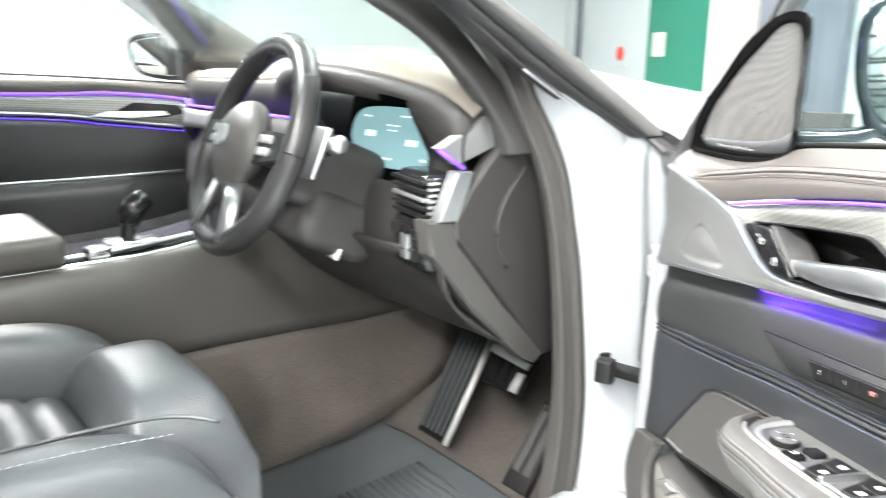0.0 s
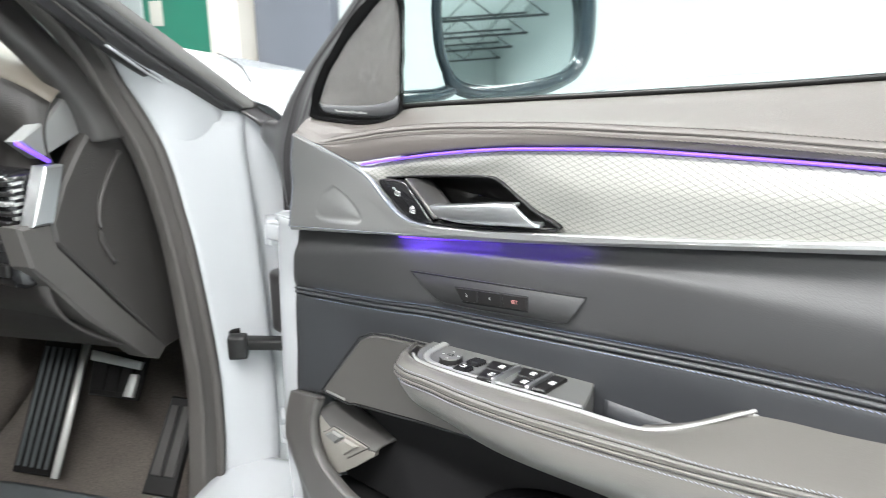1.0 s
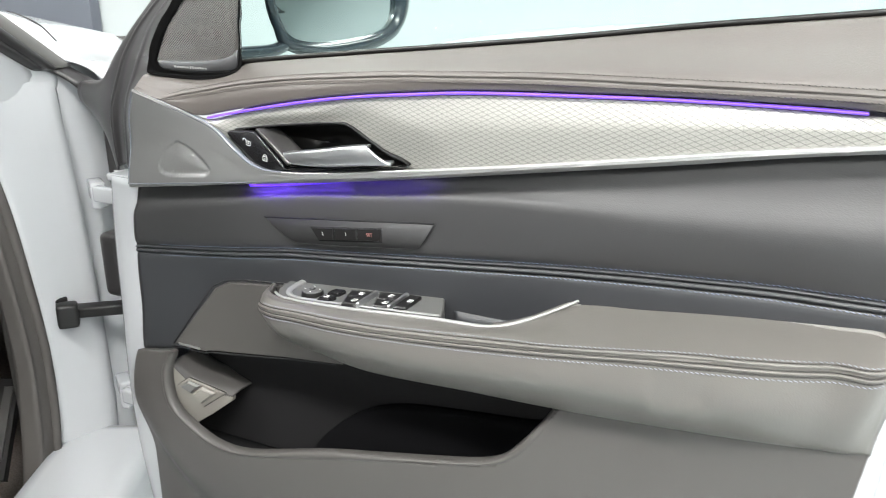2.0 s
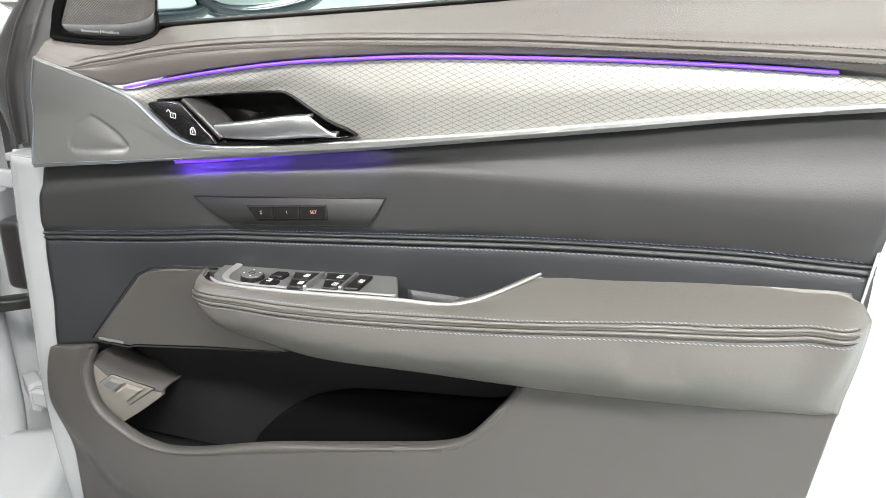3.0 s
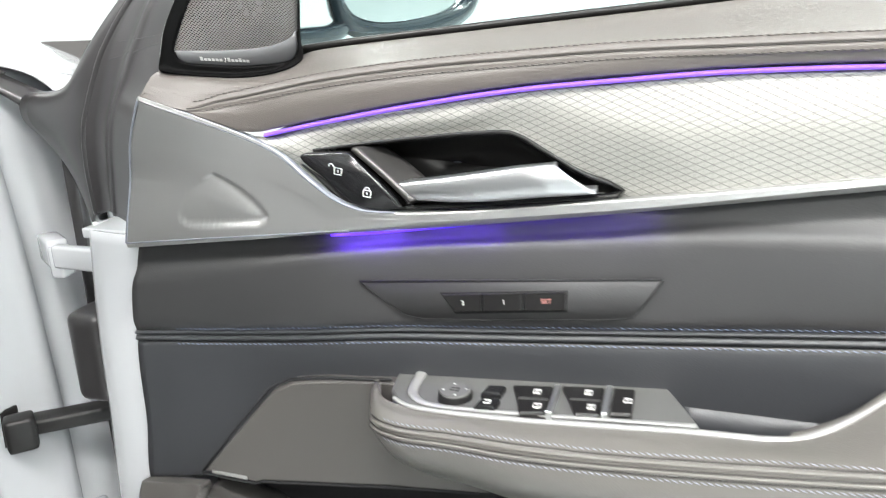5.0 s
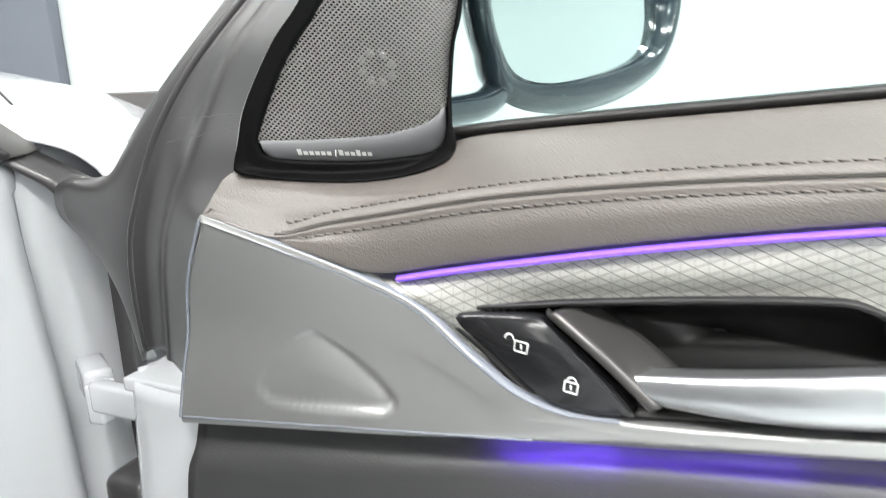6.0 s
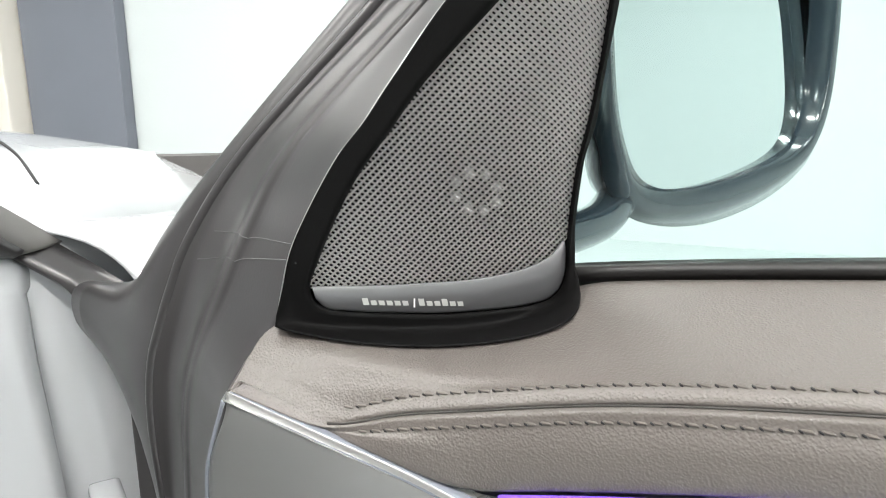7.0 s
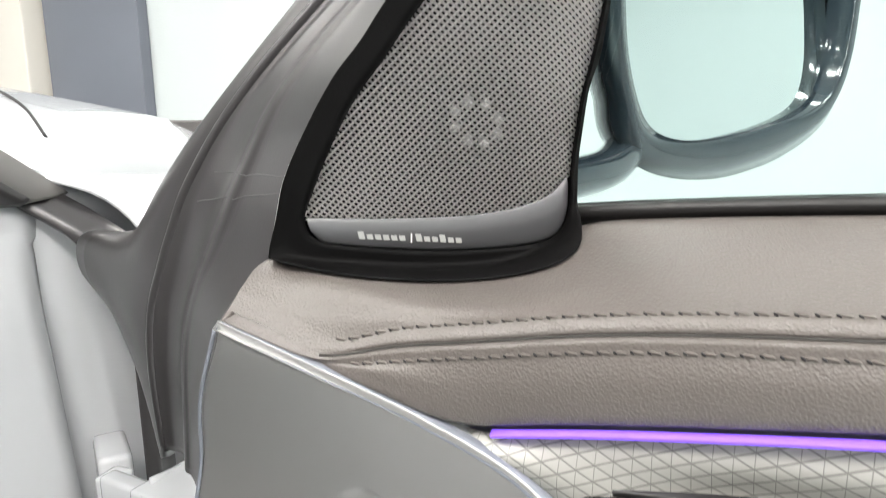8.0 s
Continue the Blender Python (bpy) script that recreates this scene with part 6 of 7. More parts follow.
drows = []
for r in np.linspace(-1.62, -0.275, 60):
    lift = float(hood_r(r)[0])
    fall = 0.012 * max(0, (-r - 0.75)) + 0.03 * max(0, (r + 0.36) / 0.09) ** 2
    drows.append([tuple(v) for v in path3([(r, f + dash_back(r) * (1.0 if i > 0 else 0.6) - (0.055 * lift / 0.028 if 1 < i < 5 else 0), z + (lift if i < 5 else 0) - fall) for i, (f, z) in enumerate(prof)], 56)])
drows = np.array(drows)


def dash_cut(lo, hi):
    n = drows.shape[0]
    faces = []
    for i in range(n - 1):
        for j in range(lo, hi):
            c = (drows[i, j] + drows[i + 1, j + 1]) / 2
            if lo and -0.645 < c[0] < -0.365 and 0.825 < c[2] < 0.955:
                continue
            faces.append((i * 56 + j, (i + 1) * 56 + j, (i + 1) * 56 + j + 1, i * 56 + j + 1))
    return drows.reshape(-1, 3).tolist(), faces


cpart("dash_top", dash_cut(0, 17), DASH_TOP, dash, "tan-lit soft dash top", thick=0.004)
cpart("dash_front", dash_cut(17, 55), DASH, dash, "dark soft dash front", thick=0.004)
# end panel beside the pillar and the grey strip along it
rp = lambda r: (lambda f, z, d: (r - d, f, z))
cpart("dash_end_panel", slab([(-0.068, 0.900), (-0.10, 0.872), (-0.135, 0.835), (-0.160, 0.795), (-0.158, 0.772), (-0.06, 0.66), (0.025, 0.562), (0.10, 0.562), (0.10, 0.90)], rp(-0.262), 0.02, 0.004), DASH, dash, "dark removable dash end panel", smooth=False)
cpart("end_panel_crease", tube(path3([(-0.2605, -0.03, 0.86), (-0.2605, -0.075, 0.81), (-0.2605, -0.085, 0.76), (-0.2605, -0.065, 0.72)], 20), 0.004, 8), DASH, dash)
cpart("knee_strip", slab([(-0.205, 0.800), (-0.163, 0.797), (-0.157, 0.768), (-0.06, 0.656), (0.028, 0.560), (0.010, 0.548), (-0.02, 0.565), (-0.12, 0.66), (-0.196, 0.752)], rp(-0.266), 0.03, 0.005), PLASTIC_GREY, dash, "grey plastic lower dash strip", smooth=False)
cpart("knee_panel", loft(rows3([[(-0.29, -0.19, 0.75), (-0.55, -0.19, 0.74), (-0.80, -0.19, 0.72)], [(-0.29, -0.10, 0.655), (-0.55, -0.10, 0.64), (-0.80, -0.10, 0.62)], [(-0.29, 0.02, 0.555), (-0.55, 0.04, 0.545), (-0.80, 0.06, 0.53)], [(-0.29, 0.20, 0.545), (-0.55, 0.24, 0.535), (-0.80, 0.26, 0.52)]], 20), 20, 5, flip=True), DASH, dash, "dark lower dash panel", thick=0.006)
# side air vent with slats, silver flank and light switches
vent = cpart("air_vent", move(box(-0.050, -0.02, -0.034, 0.050, 0.03, 0.034, 0.018, 4), Matrix.Translation((-0.335, -0.160, 0.824)) @ Matrix.Rotation(radians(-12), 4, "Z")), BLACK_GLOSS, dash, "black side air vent")
for i in range(5):
    cpart("slat", move(box(-0.050, -0.024, -0.0025, 0.050, -0.012, 0.0025, 0.001), Matrix.Translation((-0.335, -0.160, 0.800 + i * 0.0115)) @ Matrix.Rotation(radians(-12), 4, "Z")), SILVER_DARK if i == 2 else BLACK_SATIN, vent)
for i in range(6):
    cpart("flank_fin", box(-0.292, -0.186, 0.803 + i * 0.008, -0.286, -0.166, 0.807 + i * 0.008, 0.001), SILVER_DARK, vent)
cpart("silver_flank", slab([(-0.156, 0.862), (-0.128, 0.860), (-0.158, 0.794), (-0.188, 0.797)], rp(-0.262), 0.02, 0.003), SILVER, dash, "silver trim beside the vent", smooth=False)
cpart("silver_flank", slab([(-0.144, 0.868), (-0.062, 0.893), (-0.070, 0.925), (-0.090, 0.938), (-0.130, 0.913), (-0.175, 0.892)], rp(-0.276), 0.02, 0.004), SILVER_DARK, dash, "pale trim above the vent", smooth=False)
cpart("light_line", tube([(-0.278, -0.178, 0.891), (-0.276, -0.136, 0.864)], 0.0030, 8), LED, dash, "violet light line in the dash")
cpart("light_line", tube([(r, -0.158 + dash_back(r), 0.905) for r in np.linspace(-0.70, -1.56, 30)], 0.003, 8), LED, dash, "violet light line in the dash")
cpart("silver_band", loft([[(r, -0.162 + dash_back(r) - k * 0.004, 0.898 - k * (0.038 + 0.06 * ease((-r - 1.15) / 0.3))) for r in np.linspace(-0.70, -1.59, 40)] for k in (0, 1)], 40, 3), SILVER_DARK, dash, "silver dash band", thick=0.006)
panel2 = cpart("light_switch_panel", move(box(-0.055, -0.012, -0.040, 0.055, 0.03, 0.036, 0.020, 4), Matrix.Translation((-0.338, -0.172, 0.758)) @ Matrix.Rotation(radians(-12), 4, "Z")), BLACK_GLOSS, dash, "gloss black light switch panel")
for i, (dx, dz, w, h) in enumerate(((-0.03, 0.016, 0.012, 0.008), (0.0, 0.018, 0.010, 0.006), (0.03, 0.016, 0.012, 0.006), (-0.032, -0.012, 0.008, 0.012), (0.0, -0.006, 0.011, 0.018), (0.032, -0.014, 0.008, 0.008))):
    cpart("light_switch", move(box(dx - w, -0.017, dz - h, dx + w, -0.008, dz + h, 0.002), Matrix.Translation((-0.338, -0.172, 0.758)) @ Matrix.Rotation(radians(-12), 4, "Z")), SILVER if i == 4 else BLACK_SATIN, panel2)
# window defrost vent on the dash top corner
dv = cpart("defrost_vent", box(-0.335, -0.105, 0.925, -0.290, -0.035, 0.938, 0.004), BLACK_SATIN, dash, "small black defrost vent")
for i in range(5):
    cpart("defrost_slat", box(-0.333, -0.100 + i * 0.013, 0.937, -0.292, -0.095 + i * 0.013, 0.943, 0.001), SILVER_DARK, dv)
# instrument screen in its hood
SCM = Matrix.Translation((-0.505, -0.085, 0.884)) @ Matrix.Rotation(radians(-14), 4, "X")
screen_shape = smooth_outline([(-0.118, -0.005), (-0.108, 0.034), (-0.06, 0.047), (0.06, 0.047), (0.108, 0.034), (0.118, -0.005), (0.085, -0.040), (0.03, -0.049), (-0.03, -0.049), (-0.085, -0.040)], 48)
sc = cpart("instrument_screen", slab(screen_shape, lambda x, z, d: tuple(SCM @ Vector((x, d - 0.004, z))), 0.010, 0.002), SCREEN, dash, "glowing teal instrument screen", smooth=False)
bars = [(-0.072 + i * 0.005, 0.002, 0.0012, 0.005) for i in range(6)] + [(0.042 + i * 0.005, -0.006, 0.0012, 0.005) for i in range(6)]
for x, z, w, h in bars + [(-0.075, 0.030, 0.010, 0.0012), (0.03, 0.034, 0.014, 0.0012), (0.085, 0.030, 0.008, 0.0014), (-0.01, -0.036, 0.02, 0.0015), (0.09, -0.03, 0.006, 0.002), (0.0, 0.018, 0.016, 0.001), (0.0, 0.010, 0.012, 0.001), (-0.06, -0.030, 0.012, 0.001)]:
    cpart("screen_figure", move(box(x - w, -0.0055, z - h, x + w, -0.0042, z + h), SCM), SCREEN_INK, sc)
cpart("screen_bezel", move(box(-0.145, 0.004, -0.070, 0.145, 0.02, 0.075, 0.006), SCM), BLACK_GLOSS, dash)
# centre screen seen past the wheel
cpart("centre_screen", move(box(-0.13, -0.008, -0.050, 0.13, 0.008, 0.050, 0.005), Matrix.Translation((-0.95, -0.065, 0.962)) @ Matrix.Rotation(radians(-12), 4, "X")), SCREEN_PALE, dash, "pale lit centre screen")
cpart("screen_frame", move(box(-0.138, -0.002, -0.058, 0.138, 0.014, 0.058, 0.006), Matrix.Translation((-0.95, -0.065, 0.962)) @ Matrix.Rotation(radians(-12), 4, "X")), BLACK_GLOSS, dash)

# ---------------------------------------------------------------- steering wheel and column
WC, WT = Vector((-0.565, -0.306, 0.880)), 24
WM = Matrix.Translation(WC) @ Matrix.Rotation(radians(-5), 4, "Z") @ Matrix.Rotation(radians(90 - WT), 4, "X")
wheel = thing("steering_wheel", "black leather steering wheel with silver spokes", "steering wheel", CAR)
ringp = [WM @ Vector((0.158 * math.cos(t), 0.158 * (0.97 if math.sin(t) < -0.7 else 1) * math.sin(t), 0)) for t in np.linspace(0, 2 * math.pi, 73)]
cpart("rim", tube(ringp, 0.0185, 16, 1.0, cap=False), RIM_LEATHER, wheel, "black leather rim")
bm = bmesh.new()
bmesh.ops.create_uvsphere(bm, u_segments=28, v_segments=14, radius=0.068, matrix=Matrix.LocRotScale((0, -0.004, 0.012), None, (1.08, 1.0, 0.48)))
cpart("airbag_cover", move(bm, WM), PLASTIC_GREY, wheel, "grey leather airbag cover")
bm = bmesh.new()
bmesh.ops.create_cone(bm, cap_ends=True, segments=24, radius1=0.017, radius2=0.0165, depth=0.004)
cpart("hub_badge", move(bm, WM @ Matrix.Translation((0, 0.0, 0.045))), SILVER, wheel, "round silver hub badge", smooth=False)
for ang, w in ((178, 0.030), (2, 0.030)):
    a = radians(ang)
    d = Vector((math.cos(a), math.sin(a), 0))
    n = Vector((-d.y, d.x, 0))
    sp = slab([(0.055, -w), (0.10, -w * 0.9), (0.156, -w * 0.6), (0.156, w * 0.6), (0.10, w * 0.7), (0.055, w * 0.7)], lambda x, y, dd: tuple(WM @ (d * x + n * y + Vector((0, 0, 0.016 - dd)))), 0.014, 0.003)
    s = cpart("spoke", sp, BLACK_GLOSS, wheel, "gloss black spoke with switches", smooth=False)
    for i in range(4):
        p = d * (0.085 + 0.022 * (i % 2)) + n * (-0.010 + 0.018 * (i // 2))
        cpart("spoke_switch", move(box(-0.008, -0.006, 0.014, 0.008, 0.006, 0.020, 0.002), WM @ Matrix.Translation(p)), SILVER_DARK, s)
for sx_ in (-1, 1):
    pts = [WM @ Vector((sx_ * x, y, 0.012)) for x, y in ((0.030, -0.055), (0.050, -0.105), (0.062, -0.146))]
    cpart("lower_spoke", tube(pts, lambda s: 0.015 - 0.004 * s, 12, 0.5), SILVER, wheel, "satin silver lower spoke")
column2 = thing("steering_column", "dark plastic steering column with stalks", "steering column", CAR)
cpart("shroud", move(box(-0.075, -0.060, -0.20, 0.075, 0.060, -0.03, 0.03, 4), WM), PLASTIC_DARK, column2, "dark column shroud")
cpart("lower_shroud", move(box(-0.085, -0.115, -0.22, 0.085, -0.02, -0.085, 0.03, 4), WM), PLASTIC_DARK, column2, "dark rounded lower shroud")
cpart("print_mark", move(box(0.055, -0.118, -0.16, 0.0865, -0.1, -0.156), WM), PRINT, column2)
for sx_, zz in ((1, -0.07), (-1, -0.07)):
    st = cpart("stalk", tube([WM @ Vector((sx_ * 0.06, 0.01, zz)), WM @ Vector((sx_ * 0.13, 0.03, zz + 0.01)), WM @ Vector((sx_ * 0.165, 0.035, zz + 0.02))], lambda s: 0.007 + 0.005 * s, 12), PLASTIC_DARK, column2, "dark control stalk")
    cpart("stalk_tip", tube([WM @ Vector((sx_ * 0.155, 0.034, zz + 0.017)), WM @ Vector((sx_ * 0.178, 0.037, zz + 0.022))], 0.0125, 12), SILVER, st)
cpart("shift_paddle", move(box(0.10, -0.02, -0.045, 0.155, 0.055, -0.036, 0.004), WM), SILVER, column2, "silver shift paddle")

# ---------------------------------------------------------------- pedals
pedals = thing("foot_rest", "ribbed black foot rest with bright metal edge", "pedal", CAR)
fr = lambda s, t, d: (-0.62 + s, 0.085 + t * 0.52 - d * 0.85, 0.255 + t * 0.85 + d * 0.52)
cpart("plate", slab([(-0.04, 0.0), (0.05, 0.0), (0.05, 0.24), (-0.04, 0.24)], lambda x, z, d: fr(x, z, -d), 0.012, 0.003), BLACK_SATIN, pedals, smooth=False)
for i in range(5):
    cpart("rib", tube([fr(-0.03 + i * 0.015, 0.012, 0.002), fr(-0.03 + i * 0.015, 0.228, 0.002)], 0.0035, 8), MAT_CLOTH, pedals)
cpart("metal_edge", tube([fr(0.054, 0.0, 0.004), fr(0.054, 0.24, 0.004)], 0.007, 8), BRIGHT, pedals, "bright metal edge")
brake = thing("brake_pedal", "metal faced brake pedal with black rubber pads", "pedal", CAR)
bk = lambda s, t, d: (-0.462 + s, 0.125 + t * 0.5 - d * 0.85, 0.405 + t * 0.85 + d * 0.5)
cpart("pad", slab([(-0.048, 0.0), (0.048, 0.0), (0.054, 0.080), (-0.054, 0.080)], lambda x, z, d: bk(x, z, -d), 0.012, 0.004), BLACK_SATIN, brake, "black pedal pad", smooth=False)
cpart("metal_edge", slab([(-0.050, 0.060), (0.050, 0.052), (0.053, 0.066), (-0.050, 0.078)], lambda x, z, d: bk(x, z, 0.012 - d), 0.010, 0.003), BRIGHT, brake, "bright metal top edge")
cpart("metal_edge", slab([(0.030, 0.004), (0.047, 0.004), (0.050, 0.044), (0.036, 0.044)], lambda x, z, d: bk(x, z, 0.012 - d), 0.010, 0.003), BRIGHT, brake, "bright metal side edge")
for i in range(3):
    cpart("rubber_pad", slab([(-0.036 + i * 0.026, 0.010), (-0.016 + i * 0.026, 0.010), (-0.016 + i * 0.026, 0.066), (-0.036 + i * 0.026, 0.066)], lambda x, z, d: bk(x, z, 0.004 - d), 0.006, 0.001), BLACK_SATIN, brake, "black rubber pad", smooth=False)
cpart("lever", tube([bk(0, 0.05, -0.02), (-0.46, 0.26, 0.60), (-0.46, 0.30, 0.70)], 0.010, 8), BLACK_SATIN, brake)
gas = thing("accelerator_pedal", "black ribbed accelerator pedal with metal strip", "pedal", CAR)
gs = lambda s, t, d: (-0.300 + s, 0.005 + t * 0.62 - d * 0.75, 0.315 + t * 0.75 + d * 0.62)
cpart("plate", slab([(-0.028, 0.0), (0.028, 0.0), (0.024, 0.16), (-0.024, 0.16)], lambda x, z, d: gs(x, z, -d), 0.012, 0.003), BLACK_SATIN, gas, smooth=False)
for i in range(2):
    cpart("metal_strip", slab([(-0.020 + i * 0.024, 0.03), (-0.004 + i * 0.024, 0.03), (-0.005 + i * 0.022, 0.145), (-0.018 + i * 0.022, 0.145)], lambda x, z, d: gs(x, z, 0.003 - d), 0.004, 0.001), HANDLE_SATIN, gas, "metal strip", smooth=False)
floor_mat = thing("floor_mat", "dark rubber floor mat lying in the footwell", "floor mat", CAR)
cpart("mat", loft(rows3([[(-0.27, -0.55, 0.224), (-0.27, -0.1, 0.232), (-0.27, 0.06, 0.240)], [(-0.45, -0.55, 0.226), (-0.45, -0.1, 0.236), (-0.45, 0.07, 0.246)], [(-0.62, -0.55, 0.226), (-0.62, -0.1, 0.236), (-0.62, 0.07, 0.246)], [(-0.74, -0.55, 0.232), (-0.74, -0.1, 0.242), (-0.74, 0.05, 0.25)]], 24), 24, 5, flip=True), MAT_CLOTH, floor_mat, thick=0.008)
for i in range(14):
    cpart("heel_rib", tube([(-0.32, -0.20 + i * 0.016, 0.2395 + i * 0.0004), (-0.56, -0.20 + i * 0.016, 0.2440 + i * 0.0004)], 0.0035, 6), MAT_CLOTH, floor_mat)

# ---------------------------------------------------------------- driver's seat
seat = thing("driver_seat", "black leather driver's seat with pleated cushion and bolsters", "seat", CAR)


def pad(name, x0, x1, y0, y1, z0, z1, parent, label="", puff=0.02, pleats=0, tilt=0.0, n=22):
    """A stuffed cushion: a rounded box whose top swells, with cross pleats if asked."""
    verts, faces = [], []
    for i in range(n):
        for j in range(n):
            u, v = i / (n - 1), j / (n - 1)
            ru = 1 - abs(2 * u - 1) ** 6
            rv = 1 - abs(2 * v - 1) ** 6
            z = z1 - (1 - ru * rv) * (z1 - z0) * 0.55 + puff * (1 - (2 * u - 1) ** 2) * (1 - (2 * v - 1) ** 2)
            if pleats:
                z -= 0.010 * (1 - abs(math.sin(math.pi * v * pleats)) ** 0.4)
            verts.append((x0 + (x1 - x0) * u, y0 + (y1 - y0) * v, z + tilt * (v - 0.5)))
    faces = [(i * n + j, (i + 1) * n + j, (i + 1) * n + j + 1, i * n + j + 1) for i in range(n - 1) for j in range(n - 1)]
    border = [i * n for i in range(n)] + [(n - 1) * n + j for j in range(1, n)] + [i * n + n - 1 for i in range(n - 2, -1, -1)] + [j for j in range(n - 2, 0, -1)]
    o = len(verts)
    for b in border:
        x, y, z = verts[b]
        verts.append((x, y, z0))
    k = len(border)
    faces += [(border[(i + 1) % k], border[i], o + i, o + (i + 1) % k) for i in range(k)]
    faces.append(tuple(o + i for i in range(k)))
    return part(name, (verts, faces), LEATHER_SEAT, parent, label)


pad("cushion", -0.575, -0.315, -1.12, -0.585, 0.50, 0.585, seat, "pleated black leather cushion", 0.008, 9, 0.03, 46)
pad("thigh_support", -0.590, -0.285, -0.60, -0.445, 0.47, 0.625, seat, "smooth black leather thigh support", 0.012)
pad("bolster", -0.325, -0.195, -1.12, -0.50, 0.46, 0.618, seat, "raised outer side bolster", 0.022, 0, 0.0, 26)
pad("bolster", -0.700, -0.565, -1.12, -0.47, 0.46, 0.632, seat, "raised inner side bolster", 0.022, 0, 0.0, 26)
cpart("piping", tube(path3([(-0.325, -1.1, 0.620), (-0.322, -0.9, 0.622), (-0.315, -0.7, 0.622), (-0.295, -0.56, 0.622), (-0.255, -0.505, 0.617)], 40), 0.0026, 8), LEATHER_SEAT, seat)
part("stitching", stitches(path3([(-0.245, -1.1, 0.643), (-0.243, -0.9, 0.643), (-0.24, -0.7, 0.640), (-0.23, -0.56, 0.630)], 80), 0.006, 0.003, 0.0009, (0, 0, 1)), THREAD_PALE, seat, "pale stitching", kind="stuff")
# backrest is out of view, added for shade and reflections
cpart("backrest", move(box(-0.69, -0.09, 0.0, -0.21, 0.09, 0.66, 0.06, 4), Matrix.Translation((0, -1.16, 0.54)) @ Matrix.Rotation(radians(18), 4, "X")), LEATHER_SEAT, seat, "unseen black leather backrest")
cpart("seat_base", box(-0.68, -1.10, 0.24, -0.22, -0.56, 0.50, 0.03, 3), PLASTIC_DARK, seat, "dark plastic seat base")
cpart("side_skirt", box(-0.212, -1.12, 0.36, -0.185, -0.52, 0.50, 0.012, 3), PLASTIC_GREY, seat, "grey plastic seat side cover")

# ---------------------------------------------------------------- centre console
console = thing("centre_console", "grey-brown centre console with gloss black top", "centre console", CAR)
cside = [[(-0.768, -1.15, 0.51), (-0.768, -0.6, 0.508), (-0.765, -0.2, 0.497), (-0.775, 0.12, 0.482), (-0.79, 0.36, 0.53)],
         [(-0.772, -1.15, 0.62), (-0.772, -0.6, 0.62), (-0.765, -0.25, 0.615), (-0.765, 0.05, 0.60), (-0.78, 0.2, 0.60)],
         [(-0.790, -1.15, 0.665), (-0.790, -0.6, 0.662), (-0.785, -0.33, 0.668), (-0.785, -0.12, 0.700), (-0.785, 0.0, 0.72)],
         [(-0.820, -1.15, 0.672), (-0.820, -0.6, 0.668), (-0.815, -0.33, 0.676), (-0.815, -0.12, 0.712), (-0.815, 0.0, 0.74)]]
cpart("console_side", loft(rows3(cside, 50), 50, 5), CONSOLE, console, "grey-brown leather console flank", thick=0.005)
cpart("tunnel_carpet", loft(rows3([[(-0.735, -1.15, 0.21), (-0.735, -0.6, 0.215), (-0.735, -0.2, 0.225), (-0.75, 0.15, 0.28), (-0.77, 0.42, 0.42)], [(-0.765, -1.15, 0.38), (-0.765, -0.6, 0.38), (-0.765, -0.2, 0.38), (-0.778, 0.12, 0.40), (-0.79, 0.36, 0.47)], [(-0.772, -1.15, 0.515), (-0.772, -0.6, 0.512), (-0.770, -0.2, 0.50), (-0.780, 0.12, 0.486), (-0.795, 0.36, 0.53)]], 40), 40, 4), CARPET, console, "charcoal carpet on the tunnel", thick=0.004)
cpart("console_top", loft(rows3([[(-0.82, -1.15, 0.670), (-0.82, -0.6, 0.667), (-0.815, -0.33, 0.675), (-0.815, -0.12, 0.711), (-0.815, 0.0, 0.74)], [(-1.08, -1.15, 0.670), (-1.08, -0.6, 0.667), (-1.08, -0.33, 0.675), (-1.08, -0.12, 0.711), (-1.08, 0.0, 0.74)]], 40), 40, 3, flip=True), BLACK_GLOSS, console, "gloss black console top", thick=0.006)
cpart("console_rim", tube(path3([(-0.815, -0.75, 0.672), (-0.815, -0.5, 0.672), (-0.812, -0.33, 0.679), (-0.812, -0.12, 0.715)], 30), 0.005, 8), SILVER, console, "bright console rim")
cpart("console_rim", tube(path3([(-0.86, -0.60, 0.672), (-0.86, -0.42, 0.678), (-0.86, -0.25, 0.692)], 30), 0.006, 8), SILVER, console, "bright console rim")
cpart("armrest_lid", box(-1.06, -1.15, 0.672, -0.80, -0.515, 0.728, 0.022, 4), CONSOLE, console, "grey leather armrest lid")
cpart("storage_lid", move(box(-1.04, -0.34, 0.0, -0.84, -0.10, 0.014, 0.004), Matrix.Translation((0, 0, 0.70)) @ Matrix.Rotation(radians(8), 4, "X")), SILVER_DARK, console, "pale storage lid")
lev = thing("gear_lever", "black and silver gear lever on the console", "gear lever", CAR)
cpart("boot", box(-0.925, -0.435, 0.664, -0.865, -0.345, 0.690, 0.008), CHROME, lev, "bright lever surround")
cpart("stem", tube(path3([(-0.895, -0.395, 0.675), (-0.895, -0.392, 0.70), (-0.893, -0.386, 0.73)], 14), 0.012, 12), BLACK_GLOSS, lev, "black stem")
cpart("grip", tube(path3([(-0.893, -0.392, 0.715), (-0.890, -0.380, 0.744), (-0.886, -0.356, 0.762)], 14), lambda s: 0.016 + 0.006 * math.sin(math.pi * s), 14), BLACK_GLOSS, lev, "gloss black grip")
cpart("dial", move(box(-0.02, -0.02, 0, 0.02, 0.02, 0.03, 0.008), Matrix.Translation((-0.845, -0.46, 0.665))), CHROME, lev, "bright control dial")

